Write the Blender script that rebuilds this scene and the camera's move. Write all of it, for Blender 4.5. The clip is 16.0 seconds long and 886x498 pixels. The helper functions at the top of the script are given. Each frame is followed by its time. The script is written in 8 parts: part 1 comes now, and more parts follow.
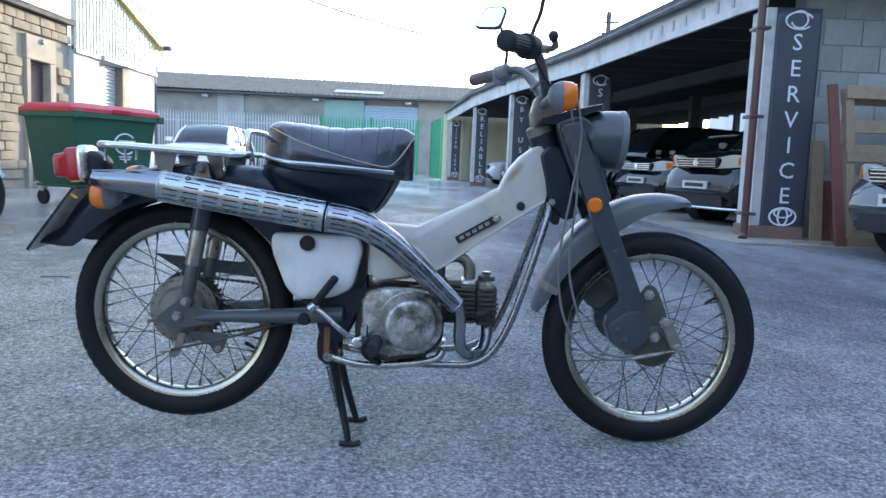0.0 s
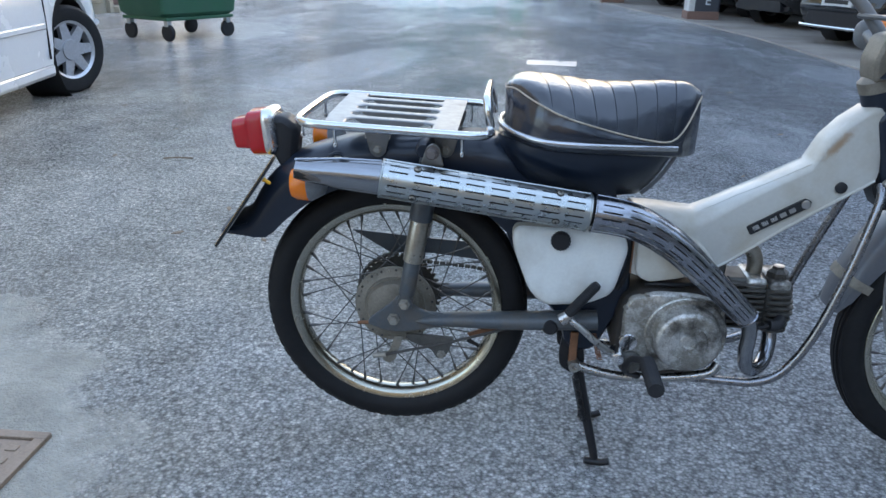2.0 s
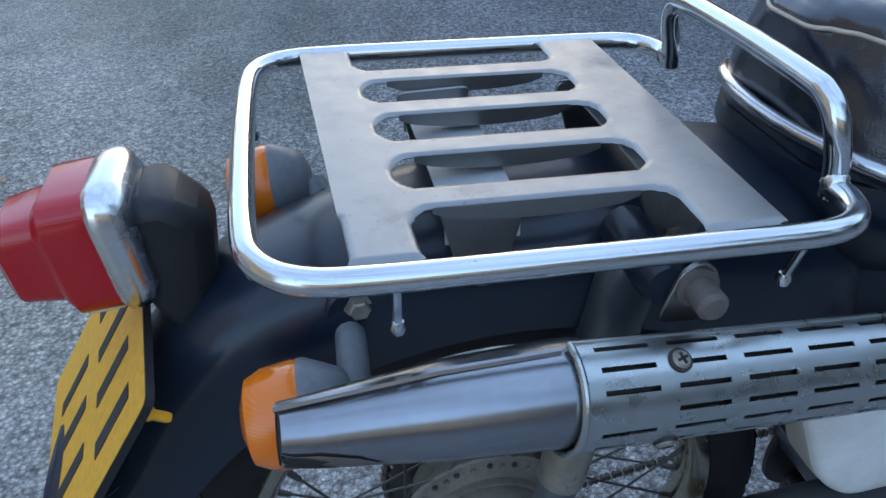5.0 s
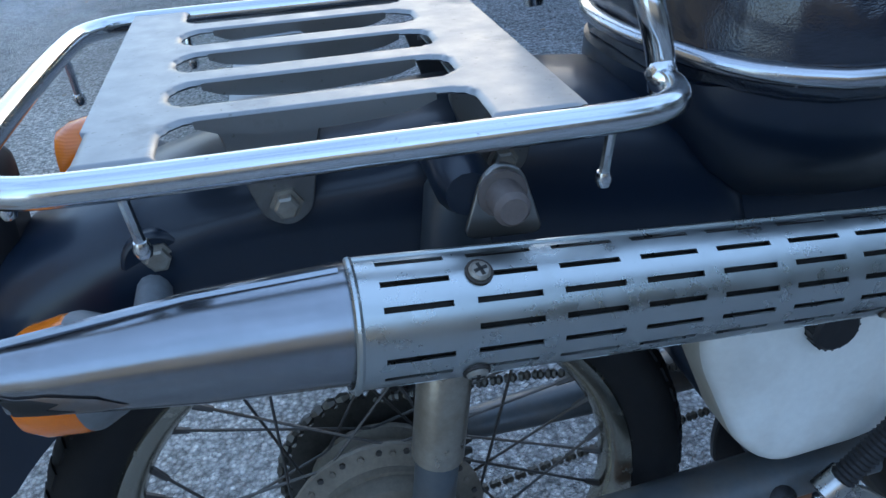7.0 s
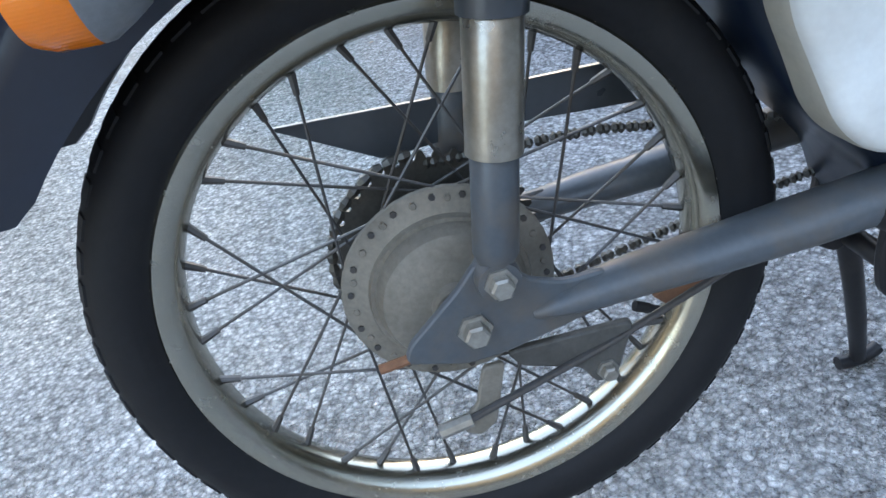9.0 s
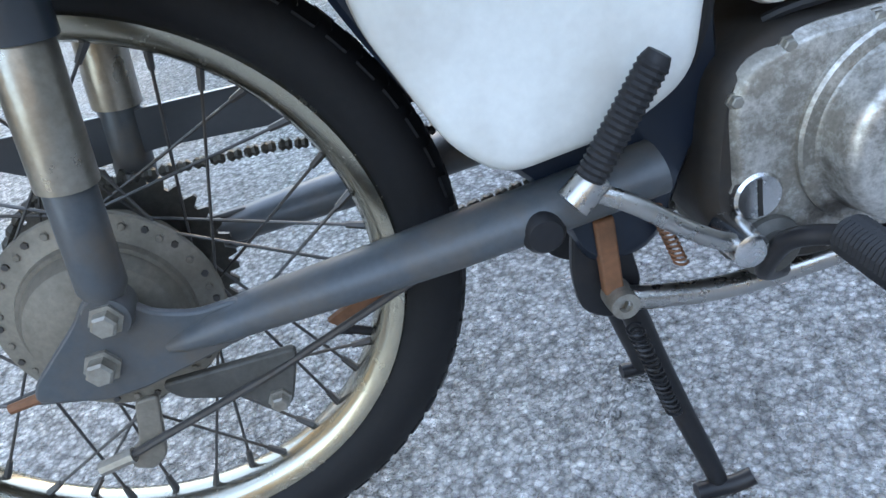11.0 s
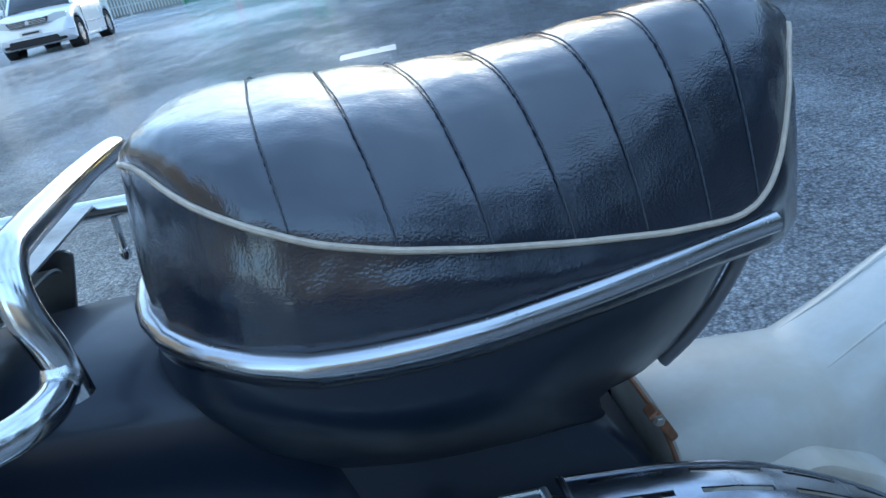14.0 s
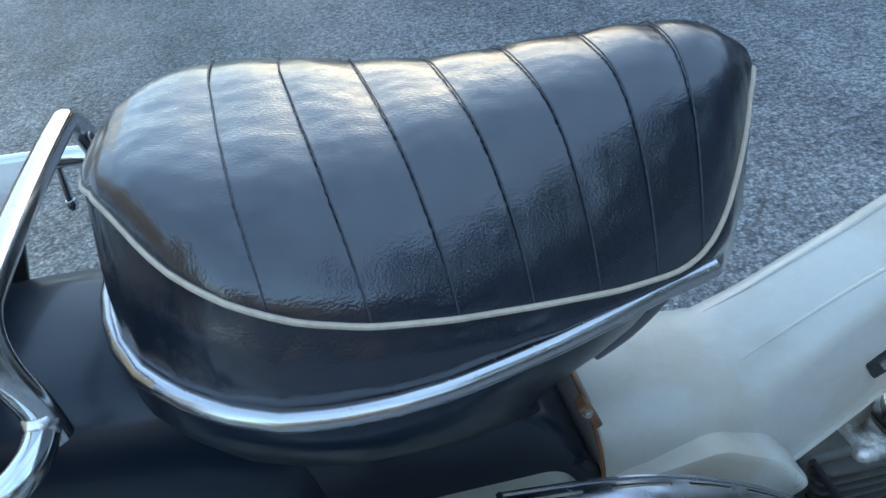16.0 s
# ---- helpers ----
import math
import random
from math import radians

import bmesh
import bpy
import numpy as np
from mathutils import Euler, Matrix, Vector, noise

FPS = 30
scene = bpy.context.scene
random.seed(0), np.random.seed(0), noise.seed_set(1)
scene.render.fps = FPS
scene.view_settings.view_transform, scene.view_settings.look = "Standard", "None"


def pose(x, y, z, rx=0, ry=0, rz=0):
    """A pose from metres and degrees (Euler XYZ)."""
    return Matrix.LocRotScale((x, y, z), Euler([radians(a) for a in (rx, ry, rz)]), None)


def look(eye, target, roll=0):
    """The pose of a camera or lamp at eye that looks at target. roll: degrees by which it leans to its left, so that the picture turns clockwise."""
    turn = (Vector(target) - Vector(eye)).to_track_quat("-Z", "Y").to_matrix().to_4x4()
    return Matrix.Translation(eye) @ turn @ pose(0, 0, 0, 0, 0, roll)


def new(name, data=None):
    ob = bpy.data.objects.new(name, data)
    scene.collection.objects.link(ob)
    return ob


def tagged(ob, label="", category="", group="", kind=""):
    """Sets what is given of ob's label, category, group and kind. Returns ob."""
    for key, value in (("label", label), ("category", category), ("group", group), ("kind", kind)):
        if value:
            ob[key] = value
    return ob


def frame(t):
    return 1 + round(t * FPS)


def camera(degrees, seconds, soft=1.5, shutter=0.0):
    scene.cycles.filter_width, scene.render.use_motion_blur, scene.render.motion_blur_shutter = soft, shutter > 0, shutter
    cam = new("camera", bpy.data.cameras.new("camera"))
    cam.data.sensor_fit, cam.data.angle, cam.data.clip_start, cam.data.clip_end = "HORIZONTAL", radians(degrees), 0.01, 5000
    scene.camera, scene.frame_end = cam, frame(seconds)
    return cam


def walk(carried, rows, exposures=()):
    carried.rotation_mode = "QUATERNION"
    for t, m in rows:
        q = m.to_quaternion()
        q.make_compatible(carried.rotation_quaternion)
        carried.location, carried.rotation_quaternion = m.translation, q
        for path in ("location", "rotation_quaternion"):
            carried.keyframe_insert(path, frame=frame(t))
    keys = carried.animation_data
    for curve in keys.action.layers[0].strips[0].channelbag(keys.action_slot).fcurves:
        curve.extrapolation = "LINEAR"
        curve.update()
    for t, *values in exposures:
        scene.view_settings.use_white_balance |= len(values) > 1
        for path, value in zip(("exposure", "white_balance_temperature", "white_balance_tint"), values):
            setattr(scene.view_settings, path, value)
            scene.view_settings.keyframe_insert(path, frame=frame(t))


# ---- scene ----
import collections
cam = camera(60.2, 16.0)
PATH = [
    (0, (0.643, -1.944, 0.717), (0.652, 0.043, 0.495), 2.3),
    (0.5, (0.591, -1.893, 0.762), (0.588, 0.083, 0.451), 2.7),
    (1, (0.486, -1.809, 0.874), (0.43, 0.125, 0.369), 3.0),
    (1.5, (0.352, -1.69, 0.989), (0.19, 0.194, 0.337), 1.3),
    (2, (0.215, -1.478, 1.012), (0.06, 0.383, 0.295), 1.1),
    (2.5, (0.048, -1.267, 1.015), (-0.016, 0.577, 0.244), 1.5),
    (3, (-0.072, -1.049, 1.03), (0.024, 0.75, 0.16), 0.2),
    (3.5, (-0.094, -0.82, 0.966), (0.075, 0.951, 0.052), -2.2),
    (4, (-0.14, -0.655, 0.941), (0.127, 1.062, -0.049), -2.7),
    (4.2, (-0.152, -0.592, 0.952), (0.161, 1.092, -0.082), -2.2),
    (6.3, (-0.01, -0.43, 0.947), (0.221, 1.19, -0.202), -2.6),
    (6.5, (0.002, -0.451, 0.916), (0.232, 1.197, -0.193), -3.9),
    (7, (-0.002, -0.488, 0.858), (0.255, 1.218, -0.154), -6.4),
    (7.5, (-0.049, -0.531, 0.788), (0.18, 1.219, -0.153), -9.3),
    (8, (-0.091, -0.535, 0.721), (0.11, 1.233, -0.191), -11.2),
    (10.3, (0.133, -0.538, 0.595), (0.161, 1.166, -0.452), -15.9),
    (10.5, (0.162, -0.536, 0.592), (0.197, 1.178, -0.438), -16.0),
    (11, (0.228, -0.543, 0.592), (0.306, 1.187, -0.408), -15.7),
    (11.5, (0.277, -0.537, 0.626), (0.402, 1.21, -0.339), -15.0),
    (12, (0.301, -0.513, 0.67), (0.441, 1.233, -0.296), -12.3),
    (12.5, (0.292, -0.539, 0.729), (0.421, 1.289, -0.074), -12.1),
    (13, (0.284, -0.495, 0.781), (0.468, 1.349, 0.03), -12.2),
    (13.5, (0.305, -0.453, 0.829), (0.478, 1.406, 0.113), -12.0),
    (14, (0.325, -0.417, 0.859), (0.479, 1.428, 0.104), -12.1),
    (14.5, (0.347, -0.375, 0.895), (0.45, 1.415, 0.009), -11.2),
    (15, (0.349, -0.343, 0.941), (0.459, 1.382, -0.064), -9.3),
    (15.5, (0.335, -0.368, 0.945), (0.548, 1.349, -0.059), -8.1),
    (16, (0.328, -0.382, 0.958), (0.571, 1.234, -0.195), -6.9),
]
walk(cam, [(t, look(eye, target, roll)) for t, eye, target, roll in PATH], [(0.0, 1.6, 6200, 12), (2.0, 1.6, 6800, 11), (4.0, 1.5, 6700, 11), (6.3, 0.95, 5700, 7), (7.0, 1.25, 5750, 7), (7.5, 1.75, 6500, 10), (8.0, 2.25, 7000, 12), (10.5, 2.4, 7000, 12), (11.5, 2.35, 7000, 12), (12.5, 2.05, 6600, 10), (13.0, 1.75, 6300, 9), (14.0, 1.5, 5600, 2), (16.0, 1.6, 6200, 1)])

# ---- world, sun, exposure ----
SUN_ELEV, SUN_AZ = 7.0, 20.0      # degrees above the horizon; direction towards the sun, measured from +y towards +x
world = bpy.data.worlds.new("world")
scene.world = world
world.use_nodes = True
wn = world.node_tree.nodes
sky = wn.new("ShaderNodeTexSky")
sky.sky_type = "NISHITA"
sky.sun_disc = False
sky.sun_elevation, sky.sun_rotation = radians(SUN_ELEV), radians(SUN_AZ)
sky.air_density, sky.dust_density, sky.ozone_density = 1.0, 1.2, 1.5
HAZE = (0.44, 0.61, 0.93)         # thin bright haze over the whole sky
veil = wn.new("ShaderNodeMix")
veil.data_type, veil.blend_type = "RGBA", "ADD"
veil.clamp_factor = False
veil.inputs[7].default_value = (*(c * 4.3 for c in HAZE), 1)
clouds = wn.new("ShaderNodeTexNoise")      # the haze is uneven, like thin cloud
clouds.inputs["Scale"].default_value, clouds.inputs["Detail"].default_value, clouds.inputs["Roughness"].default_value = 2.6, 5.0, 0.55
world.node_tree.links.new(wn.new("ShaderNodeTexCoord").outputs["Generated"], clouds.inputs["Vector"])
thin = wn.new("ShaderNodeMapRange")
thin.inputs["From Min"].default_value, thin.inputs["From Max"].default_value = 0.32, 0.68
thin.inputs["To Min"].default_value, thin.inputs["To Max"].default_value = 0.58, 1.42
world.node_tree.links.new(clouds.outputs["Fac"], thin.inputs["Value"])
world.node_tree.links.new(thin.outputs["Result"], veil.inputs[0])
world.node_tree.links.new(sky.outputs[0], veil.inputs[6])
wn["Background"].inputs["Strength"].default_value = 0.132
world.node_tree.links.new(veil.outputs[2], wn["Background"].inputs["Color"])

sun_data = bpy.data.lights.new("sun", "SUN")
sun_data.energy, sun_data.angle, sun_data.color = 2.2, radians(0.6), (1.0, 0.86, 0.62)
sun = new("sun", sun_data)
to_sun = Vector((math.sin(radians(SUN_AZ)) * math.cos(radians(SUN_ELEV)), math.cos(radians(SUN_AZ)) * math.cos(radians(SUN_ELEV)), math.sin(radians(SUN_ELEV))))
sun.matrix_world = look(to_sun * 60, (0, 0, 0))


# ---- materials ----
def node(nt, kind, **sockets):
    n = nt.nodes.new(kind)
    for key, value in sockets.items():
        n.inputs[key.replace("_", " ")].default_value = value
    return n


def ramp(nt, fac, stops):
    n = nt.nodes.new("ShaderNodeValToRGB")
    while len(n.color_ramp.elements) < len(stops):
        n.color_ramp.elements.new(0.5)
    for e, (pos, col) in zip(n.color_ramp.elements, stops):
        e.position = pos
        e.color = (*col, 1) if len(col) == 3 else col
    nt.links.new(fac, n.inputs["Fac"])
    return n.outputs["Color"]


def grey(v):
    return (v, v, v)


def mixed(nt, fac, a, b, kind="MIX"):
    n = nt.nodes.new("ShaderNodeMix")
    n.data_type, n.blend_type = "RGBA", kind
    for value, sock in ((fac, n.inputs[0]), (a, n.inputs[6]), (b, n.inputs[7])):
        if isinstance(value, (int, float)):
            sock.default_value = value
        elif isinstance(value, tuple):
            sock.default_value = (*value, 1)
        else:
            nt.links.new(value, sock)
    return n.outputs[2]


def base_material(name):
    m = bpy.data.materials.new(name)
    m.use_nodes = True
    nt = m.node_tree
    return m, nt, nt.nodes["Principled BSDF"], nt.nodes.new("ShaderNodeTexCoord").outputs["Object"]


def noise_tex(nt, co, scale, detail=4.0, rough=0.6):
    n = node(nt, "ShaderNodeTexNoise", Scale=scale, Detail=detail, Roughness=rough)
    nt.links.new(co, n.inputs["Vector"])
    return n.outputs["Fac"]


def bump(nt, bsdf, height, strength, distance):
    b = node(nt, "ShaderNodeBump", Strength=strength, Distance=distance)
    nt.links.new(height, b.inputs["Height"])
    nt.links.new(b.outputs["Normal"], bsdf.inputs["Normal"])


def surf(name, col, dirt=None, dirt_amount=0.5, scale=8.0, fine=120.0, rough=0.5, rough_var=0.15, metal=0.0, relief=0.2, depth=0.001, coat=0.0, vary=0.12, by_piece=0.0):
    """A worn surface: a base colour varied at two scales, with patches of dirt, uneven gloss and fine relief."""
    m, nt, b, co = base_material(name)
    big, small = noise_tex(nt, co, scale, 5), noise_tex(nt, co, fine, 3)
    lo, hi = tuple(c * (1 - vary) for c in col), tuple(min(1, c * (1 + vary)) for c in col)
    c = ramp(nt, small, [(0.3, lo), (0.7, hi)])
    if dirt:
        mask = ramp(nt, big, [(0.62 - 0.3 * dirt_amount, grey(0)), (0.80 - 0.2 * dirt_amount, grey(dirt_amount))])
        c = mixed(nt, mask, c, dirt)
    if by_piece:
        info = nt.nodes.new("ShaderNodeObjectInfo")
        c = mixed(nt, 1.0, c, ramp(nt, info.outputs["Random"], [(0, grey(1 - by_piece)), (1, grey(1))]), "MULTIPLY")
    nt.links.new(c, b.inputs["Base Color"])
    nt.links.new(ramp(nt, big, [(0.3, grey(max(0.02, rough - rough_var))), (0.7, grey(min(1, rough + rough_var)))]), b.inputs["Roughness"])
    b.inputs["Metallic"].default_value = metal
    b.inputs["Coat Weight"].default_value = coat
    b.inputs["Coat Roughness"].default_value = 0.12
    if relief:
        bump(nt, b, small, relief, depth)
    return m


def area_mask(nt, co, centre, size, turn, soft, wobble):
    """1 inside a ragged oval on the ground, 0 outside."""
    mp = nt.nodes.new("ShaderNodeMapping")
    mp.vector_type = "TEXTURE"
    mp.inputs["Location"].default_value = (*centre, 0)
    mp.inputs["Rotation"].default_value = (0, 0, radians(turn))
    mp.inputs["Scale"].default_value = (*size, 1)
    nt.links.new(co, mp.inputs["Vector"])
    ln = nt.nodes.new("ShaderNodeVectorMath")
    ln.operation = "LENGTH"
    nt.links.new(mp.outputs[0], ln.inputs[0])
    add = nt.nodes.new("ShaderNodeMath")
    add.operation = "MULTIPLY_ADD"
    nt.links.new(wobble, add.inputs[0])
    add.inputs[1].default_value = 0.9
    nt.links.new(ln.outputs["Value"], add.inputs[2])
    return shade_range(nt, add.outputs[0], 1.45 - soft, 1.45 + soft)


def shade_range(nt, value, lo, hi):
    n = nt.nodes.new("ShaderNodeMapRange")
    n.interpolation_type = "SMOOTHSTEP"
    nt.links.new(value, n.inputs["Value"])
    n.inputs["From Min"].default_value, n.inputs["From Max"].default_value = lo, hi
    n.inputs["To Min"].default_value, n.inputs["To Max"].default_value = 1.0, 0.0
    return n.outputs["Result"]


def asphalt():
    """Worn asphalt: stones of about 7 mm in dark binder, wet streaks, drier lanes, a washed-out cement patch and puddle films."""
    m, nt, b, co = base_material("damp asphalt")
    v = node(nt, "ShaderNodeTexVoronoi", Scale=128.0)
    v2 = node(nt, "ShaderNodeTexVoronoi", Scale=290.0)
    for t in (v, v2):
        nt.links.new(co, t.inputs["Vector"])
    stretch = nt.nodes.new("ShaderNodeMapping")
    stretch.inputs["Scale"].default_value = (0.55, 0.2, 1.0)
    stretch.inputs["Rotation"].default_value = (0, 0, 0.12)
    nt.links.new(co, stretch.inputs["Vector"])
    wet = noise_tex(nt, stretch.outputs[0], 1.1, 6, 0.62)
    fine = noise_tex(nt, co, 380.0, 2)
    mid = noise_tex(nt, co, 6.0, 5)
    broad = noise_tex(nt, co, 1.6, 6, 0.65)
    stone = ramp(nt, v.outputs["Color"], [(0.0, (0.32, 0.322, 0.325)), (0.4, (0.46, 0.463, 0.466)), (0.75, (0.62, 0.624, 0.628)), (1.0, (0.76, 0.764, 0.768))])
    gaps = ramp(nt, v.outputs["Distance"], [(0.30, grey(1)), (0.78, grey(0.52))])
    c = mixed(nt, 1.0, stone, gaps, "MULTIPLY")
    c = mixed(nt, 1.0, c, ramp(nt, mid, [(0.3, grey(0.80)), (0.7, grey(1.15))]), "MULTIPLY")
    c = mixed(nt, 1.0, c, ramp(nt, noise_tex(nt, co, 48.0, 4, 0.6), [(0.38, grey(0.76)), (0.62, grey(1.28))]), "MULTIPLY")
    damp = ramp(nt, wet, [(0.42, grey(0)), (0.62, grey(1))])
    c = mixed(nt, damp, mixed(nt, 1.0, c, (1.0, 1.0, 1.01), "MULTIPLY"), mixed(nt, 1.0, c, grey(1.55), "MULTIPLY"))
    newer = area_mask(nt, co, (2.1, 6.8), (5.0, 5.6), 12, 0.22, broad)
    c = mixed(nt, newer, c, mixed(nt, 1.0, c, (0.60, 0.62, 0.65), "MULTIPLY"))
    cement = area_mask(nt, co, (-1.95, -0.32), (1.34, 0.98), 0, 0.09, broad)
    c = mixed(nt, mixed(nt, 1.0, cement, grey(0.95), "MULTIPLY"), c, ramp(nt, mid, [(0.3, (0.20, 0.20, 0.185)), (0.7, (0.42, 0.42, 0.395))]))
    # A ragged oval on the left gets a warmer, browner tint.
    old = area_mask(nt, co, (-2.6, 1.6), (2.4, 3.6), 8, 0.35, broad)
    c = mixed(nt, old, c, mixed(nt, 1.0, c, (1.06, 0.98, 0.86), "MULTIPLY"))
    nt.links.new(c, b.inputs["Base Color"])
    film = mixed(nt, 1.0, area_mask(nt, co, (-1.7, 18.3), (2.0, 3.4), 10, 0.3, broad), area_mask(nt, co, (-1.3, 6.0), (0.55, 1.9), -12, 0.3, broad), "ADD")
    r = mixed(nt, damp, grey(0.10), grey(0.20))
    r = mixed(nt, 1.0, r, ramp(nt, fine, [(0.3, grey(0.8)), (0.7, grey(1.2))]), "MULTIPLY")
    r = mixed(nt, newer, r, mixed(nt, 1.0, r, grey(1.6), "MULTIPLY"))
    r = mixed(nt, cement, r, grey(0.5))
    nt.links.new(mixed(nt, film, r, grey(0.13)), b.inputs["Roughness"])
    nt.links.new(mixed(nt, newer, grey(0.6), grey(0.2)), b.inputs["Specular IOR Level"])
    h = mixed(nt, 0.5, ramp(nt, v.outputs["Distance"], [(0.0, grey(1)), (0.8, grey(0))]), ramp(nt, v2.outputs["Distance"], [(0.0, grey(1)), (0.8, grey(0))]))
    clump = noise_tex(nt, co, 62.0, 3, 0.6)
    h = mixed(nt, 0.34, h, ramp(nt, clump, [(0.36, grey(0)), (0.64, grey(1))]))
    h = mixed(nt, cement, h, mixed(nt, 0.3, grey(0.5), h))
    h = mixed(nt, film, h, mixed(nt, 0.25, grey(0.5), h))
    bump(nt, b, h, 1.0, 0.024)
    return m


def glass_like(name, col, rough=0.05, alpha=1.0):
    m, nt, b, co = base_material(name)
    b.inputs["Base Color"].default_value = (*col, 1)
    b.inputs["Roughness"].default_value = rough
    b.inputs["Coat Weight"].default_value = 0.6
    return m


def lens(name, col):
    """Ribbed, tinted plastic that lets light through."""
    m, nt, b, co = base_material(name)
    b.inputs["Base Color"].default_value = (*col, 1)
    b.inputs["Roughness"].default_value = 0.18
    b.inputs["Transmission Weight"].default_value = 0.06
    b.inputs["Subsurface Weight"].default_value = 0.05
    b.inputs["Subsurface Radius"].default_value = (0.01, 0.004, 0.002)
    b.inputs["Coat Weight"].default_value = 0.12
    w = node(nt, "ShaderNodeTexWave", Scale=160.0, Distortion=0.0)
    w.bands_direction = "Z"
    nt.links.new(co, w.inputs["Vector"])
    bump(nt, b, w.outputs["Fac"], 0.10, 0.001)
    return m


def chrome(name, tint=(0.78, 0.79, 0.80), rough=0.10, rust=0.25, rust_col=(0.16, 0.10, 0.05)):
    """Plated steel with a film of grime and small pits of rust."""
    m, nt, b, co = base_material(name)
    big, pits, fine = noise_tex(nt, co, 14, 6, 0.7), noise_tex(nt, co, 260, 3), noise_tex(nt, co, 60, 4)
    spots = ramp(nt, big, [(0.60, grey(0)), (0.78, grey(rust))])
    dots = ramp(nt, pits, [(0.66, grey(0)), (0.74, grey(rust))])
    mask = mixed(nt, 1.0, spots, dots, "ADD")
    nt.links.new(mixed(nt, mask, tint, rust_col), b.inputs["Base Color"])
    nt.links.new(mixed(nt, mask, ramp(nt, fine, [(0.3, grey(rough)), (0.75, grey(rough + 0.16))]), grey(0.6)), b.inputs["Roughness"])
    nt.links.new(mixed(nt, mask, grey(1), grey(0.2)), b.inputs["Metallic"])
    bump(nt, b, fine, 0.04, 0.001)
    return m


def castings():
    """Alloy castings under old flaking lacquer, oil and dust."""
    m, nt, b, co = base_material("weathered alloy casting")
    n1, n2, n3 = noise_tex(nt, co, 17, 9, 0.78), noise_tex(nt, co, 13, 6), noise_tex(nt, co, 300, 3)
    bare, oxide, grime = (0.60, 0.585, 0.55), (0.30, 0.28, 0.245), (0.045, 0.038, 0.032)
    c = mixed(nt, ramp(nt, n1, [(0.44, grey(0)), (0.56, grey(1))]), bare, oxide)
    c = mixed(nt, ramp(nt, n2, [(0.52, grey(0)), (0.66, grey(0.88))]), c, grime)
    c = mixed(nt, 1.0, c, ramp(nt, n3, [(0.3, grey(0.8)), (0.7, grey(1.15))]), "MULTIPLY")
    nt.links.new(c, b.inputs["Base Color"])
    b.inputs["Metallic"].default_value = 0.7
    nt.links.new(ramp(nt, n1, [(0.4, grey(0.28)), (0.6, grey(0.52))]), b.inputs["Roughness"])
    bump(nt, b, n3, 0.25, 0.001)
    return m


def rust_run(m):
    """A brown rust stain with a ragged outline where the spine meets the steering head."""
    nt = m.node_tree
    b = nt.nodes["Principled BSDF"]
    co = nt.nodes.new("ShaderNodeTexCoord").outputs["Object"]
    mp = nt.nodes.new("ShaderNodeMapping")
    mp.vector_type = "TEXTURE"
    mp.inputs["Location"].default_value = (0.822, -0.036, 0.700)
    mp.inputs["Rotation"].default_value = (0, radians(-52), 0)
    mp.inputs["Scale"].default_value = (0.046, 0.030, 0.013)
    nt.links.new(co, mp.inputs["Vector"])
    ln = nt.nodes.new("ShaderNodeVectorMath")
    ln.operation = "LENGTH"
    nt.links.new(mp.outputs[0], ln.inputs[0])
    add = nt.nodes.new("ShaderNodeMath")
    add.operation = "MULTIPLY_ADD"
    nt.links.new(noise_tex(nt, co, 55, 5, 0.7), add.inputs[0])
    add.inputs[1].default_value = 1.2
    nt.links.new(ln.outputs["Value"], add.inputs[2])
    mask = shade_range(nt, add.outputs[0], 0.75, 1.65)
    old = b.inputs["Base Color"].links[0].from_socket
    nt.links.new(mixed(nt, mixed(nt, 1.0, mask, grey(0.8), "MULTIPLY"), old, (0.30, 0.17, 0.08)), b.inputs["Base Color"])
    return m


def leather():
    """Creased black vinyl."""
    m, nt, b, co = base_material("black seat vinyl")
    v = node(nt, "ShaderNodeTexVoronoi", Scale=700.0)
    nt.links.new(co, v.inputs["Vector"])
    stretch = nt.nodes.new("ShaderNodeMapping")
    stretch.inputs["Scale"].default_value = (1.0, 0.35, 0.35)
    nt.links.new(co, stretch.inputs["Vector"])
    crease = noise_tex(nt, stretch.outputs[0], 130, 6, 0.75)
    broad = noise_tex(nt, co, 11, 3)
    nt.links.new(ramp(nt, broad, [(0.3, (0.003, 0.006, 0.013)), (0.7, (0.006, 0.011, 0.023))]), b.inputs["Base Color"])
    nt.links.new(ramp(nt, crease, [(0.3, grey(0.13)), (0.7, grey(0.27))]), b.inputs["Roughness"])
    b.inputs["Specular IOR Level"].default_value = 0.85
    b.inputs["Coat Weight"].default_value = 0.25
    b.inputs["Coat Roughness"].default_value = 0.10
    b1 = node(nt, "ShaderNodeBump", Strength=0.16, Distance=0.0008)
    nt.links.new(v.outputs["Distance"], b1.inputs["Height"])
    b2 = node(nt, "ShaderNodeBump", Strength=0.14, Distance=0.0025)
    nt.links.new(crease, b2.inputs["Height"])
    nt.links.new(b1.outputs["Normal"], b2.inputs["Normal"])
    b3 = node(nt, "ShaderNodeBump", Strength=0.30, Distance=0.02)
    nt.links.new(broad, b3.inputs["Height"])
    nt.links.new(b2.outputs["Normal"], b3.inputs["Normal"])
    nt.links.new(b3.outputs["Normal"], b.inputs["Normal"])
    return m


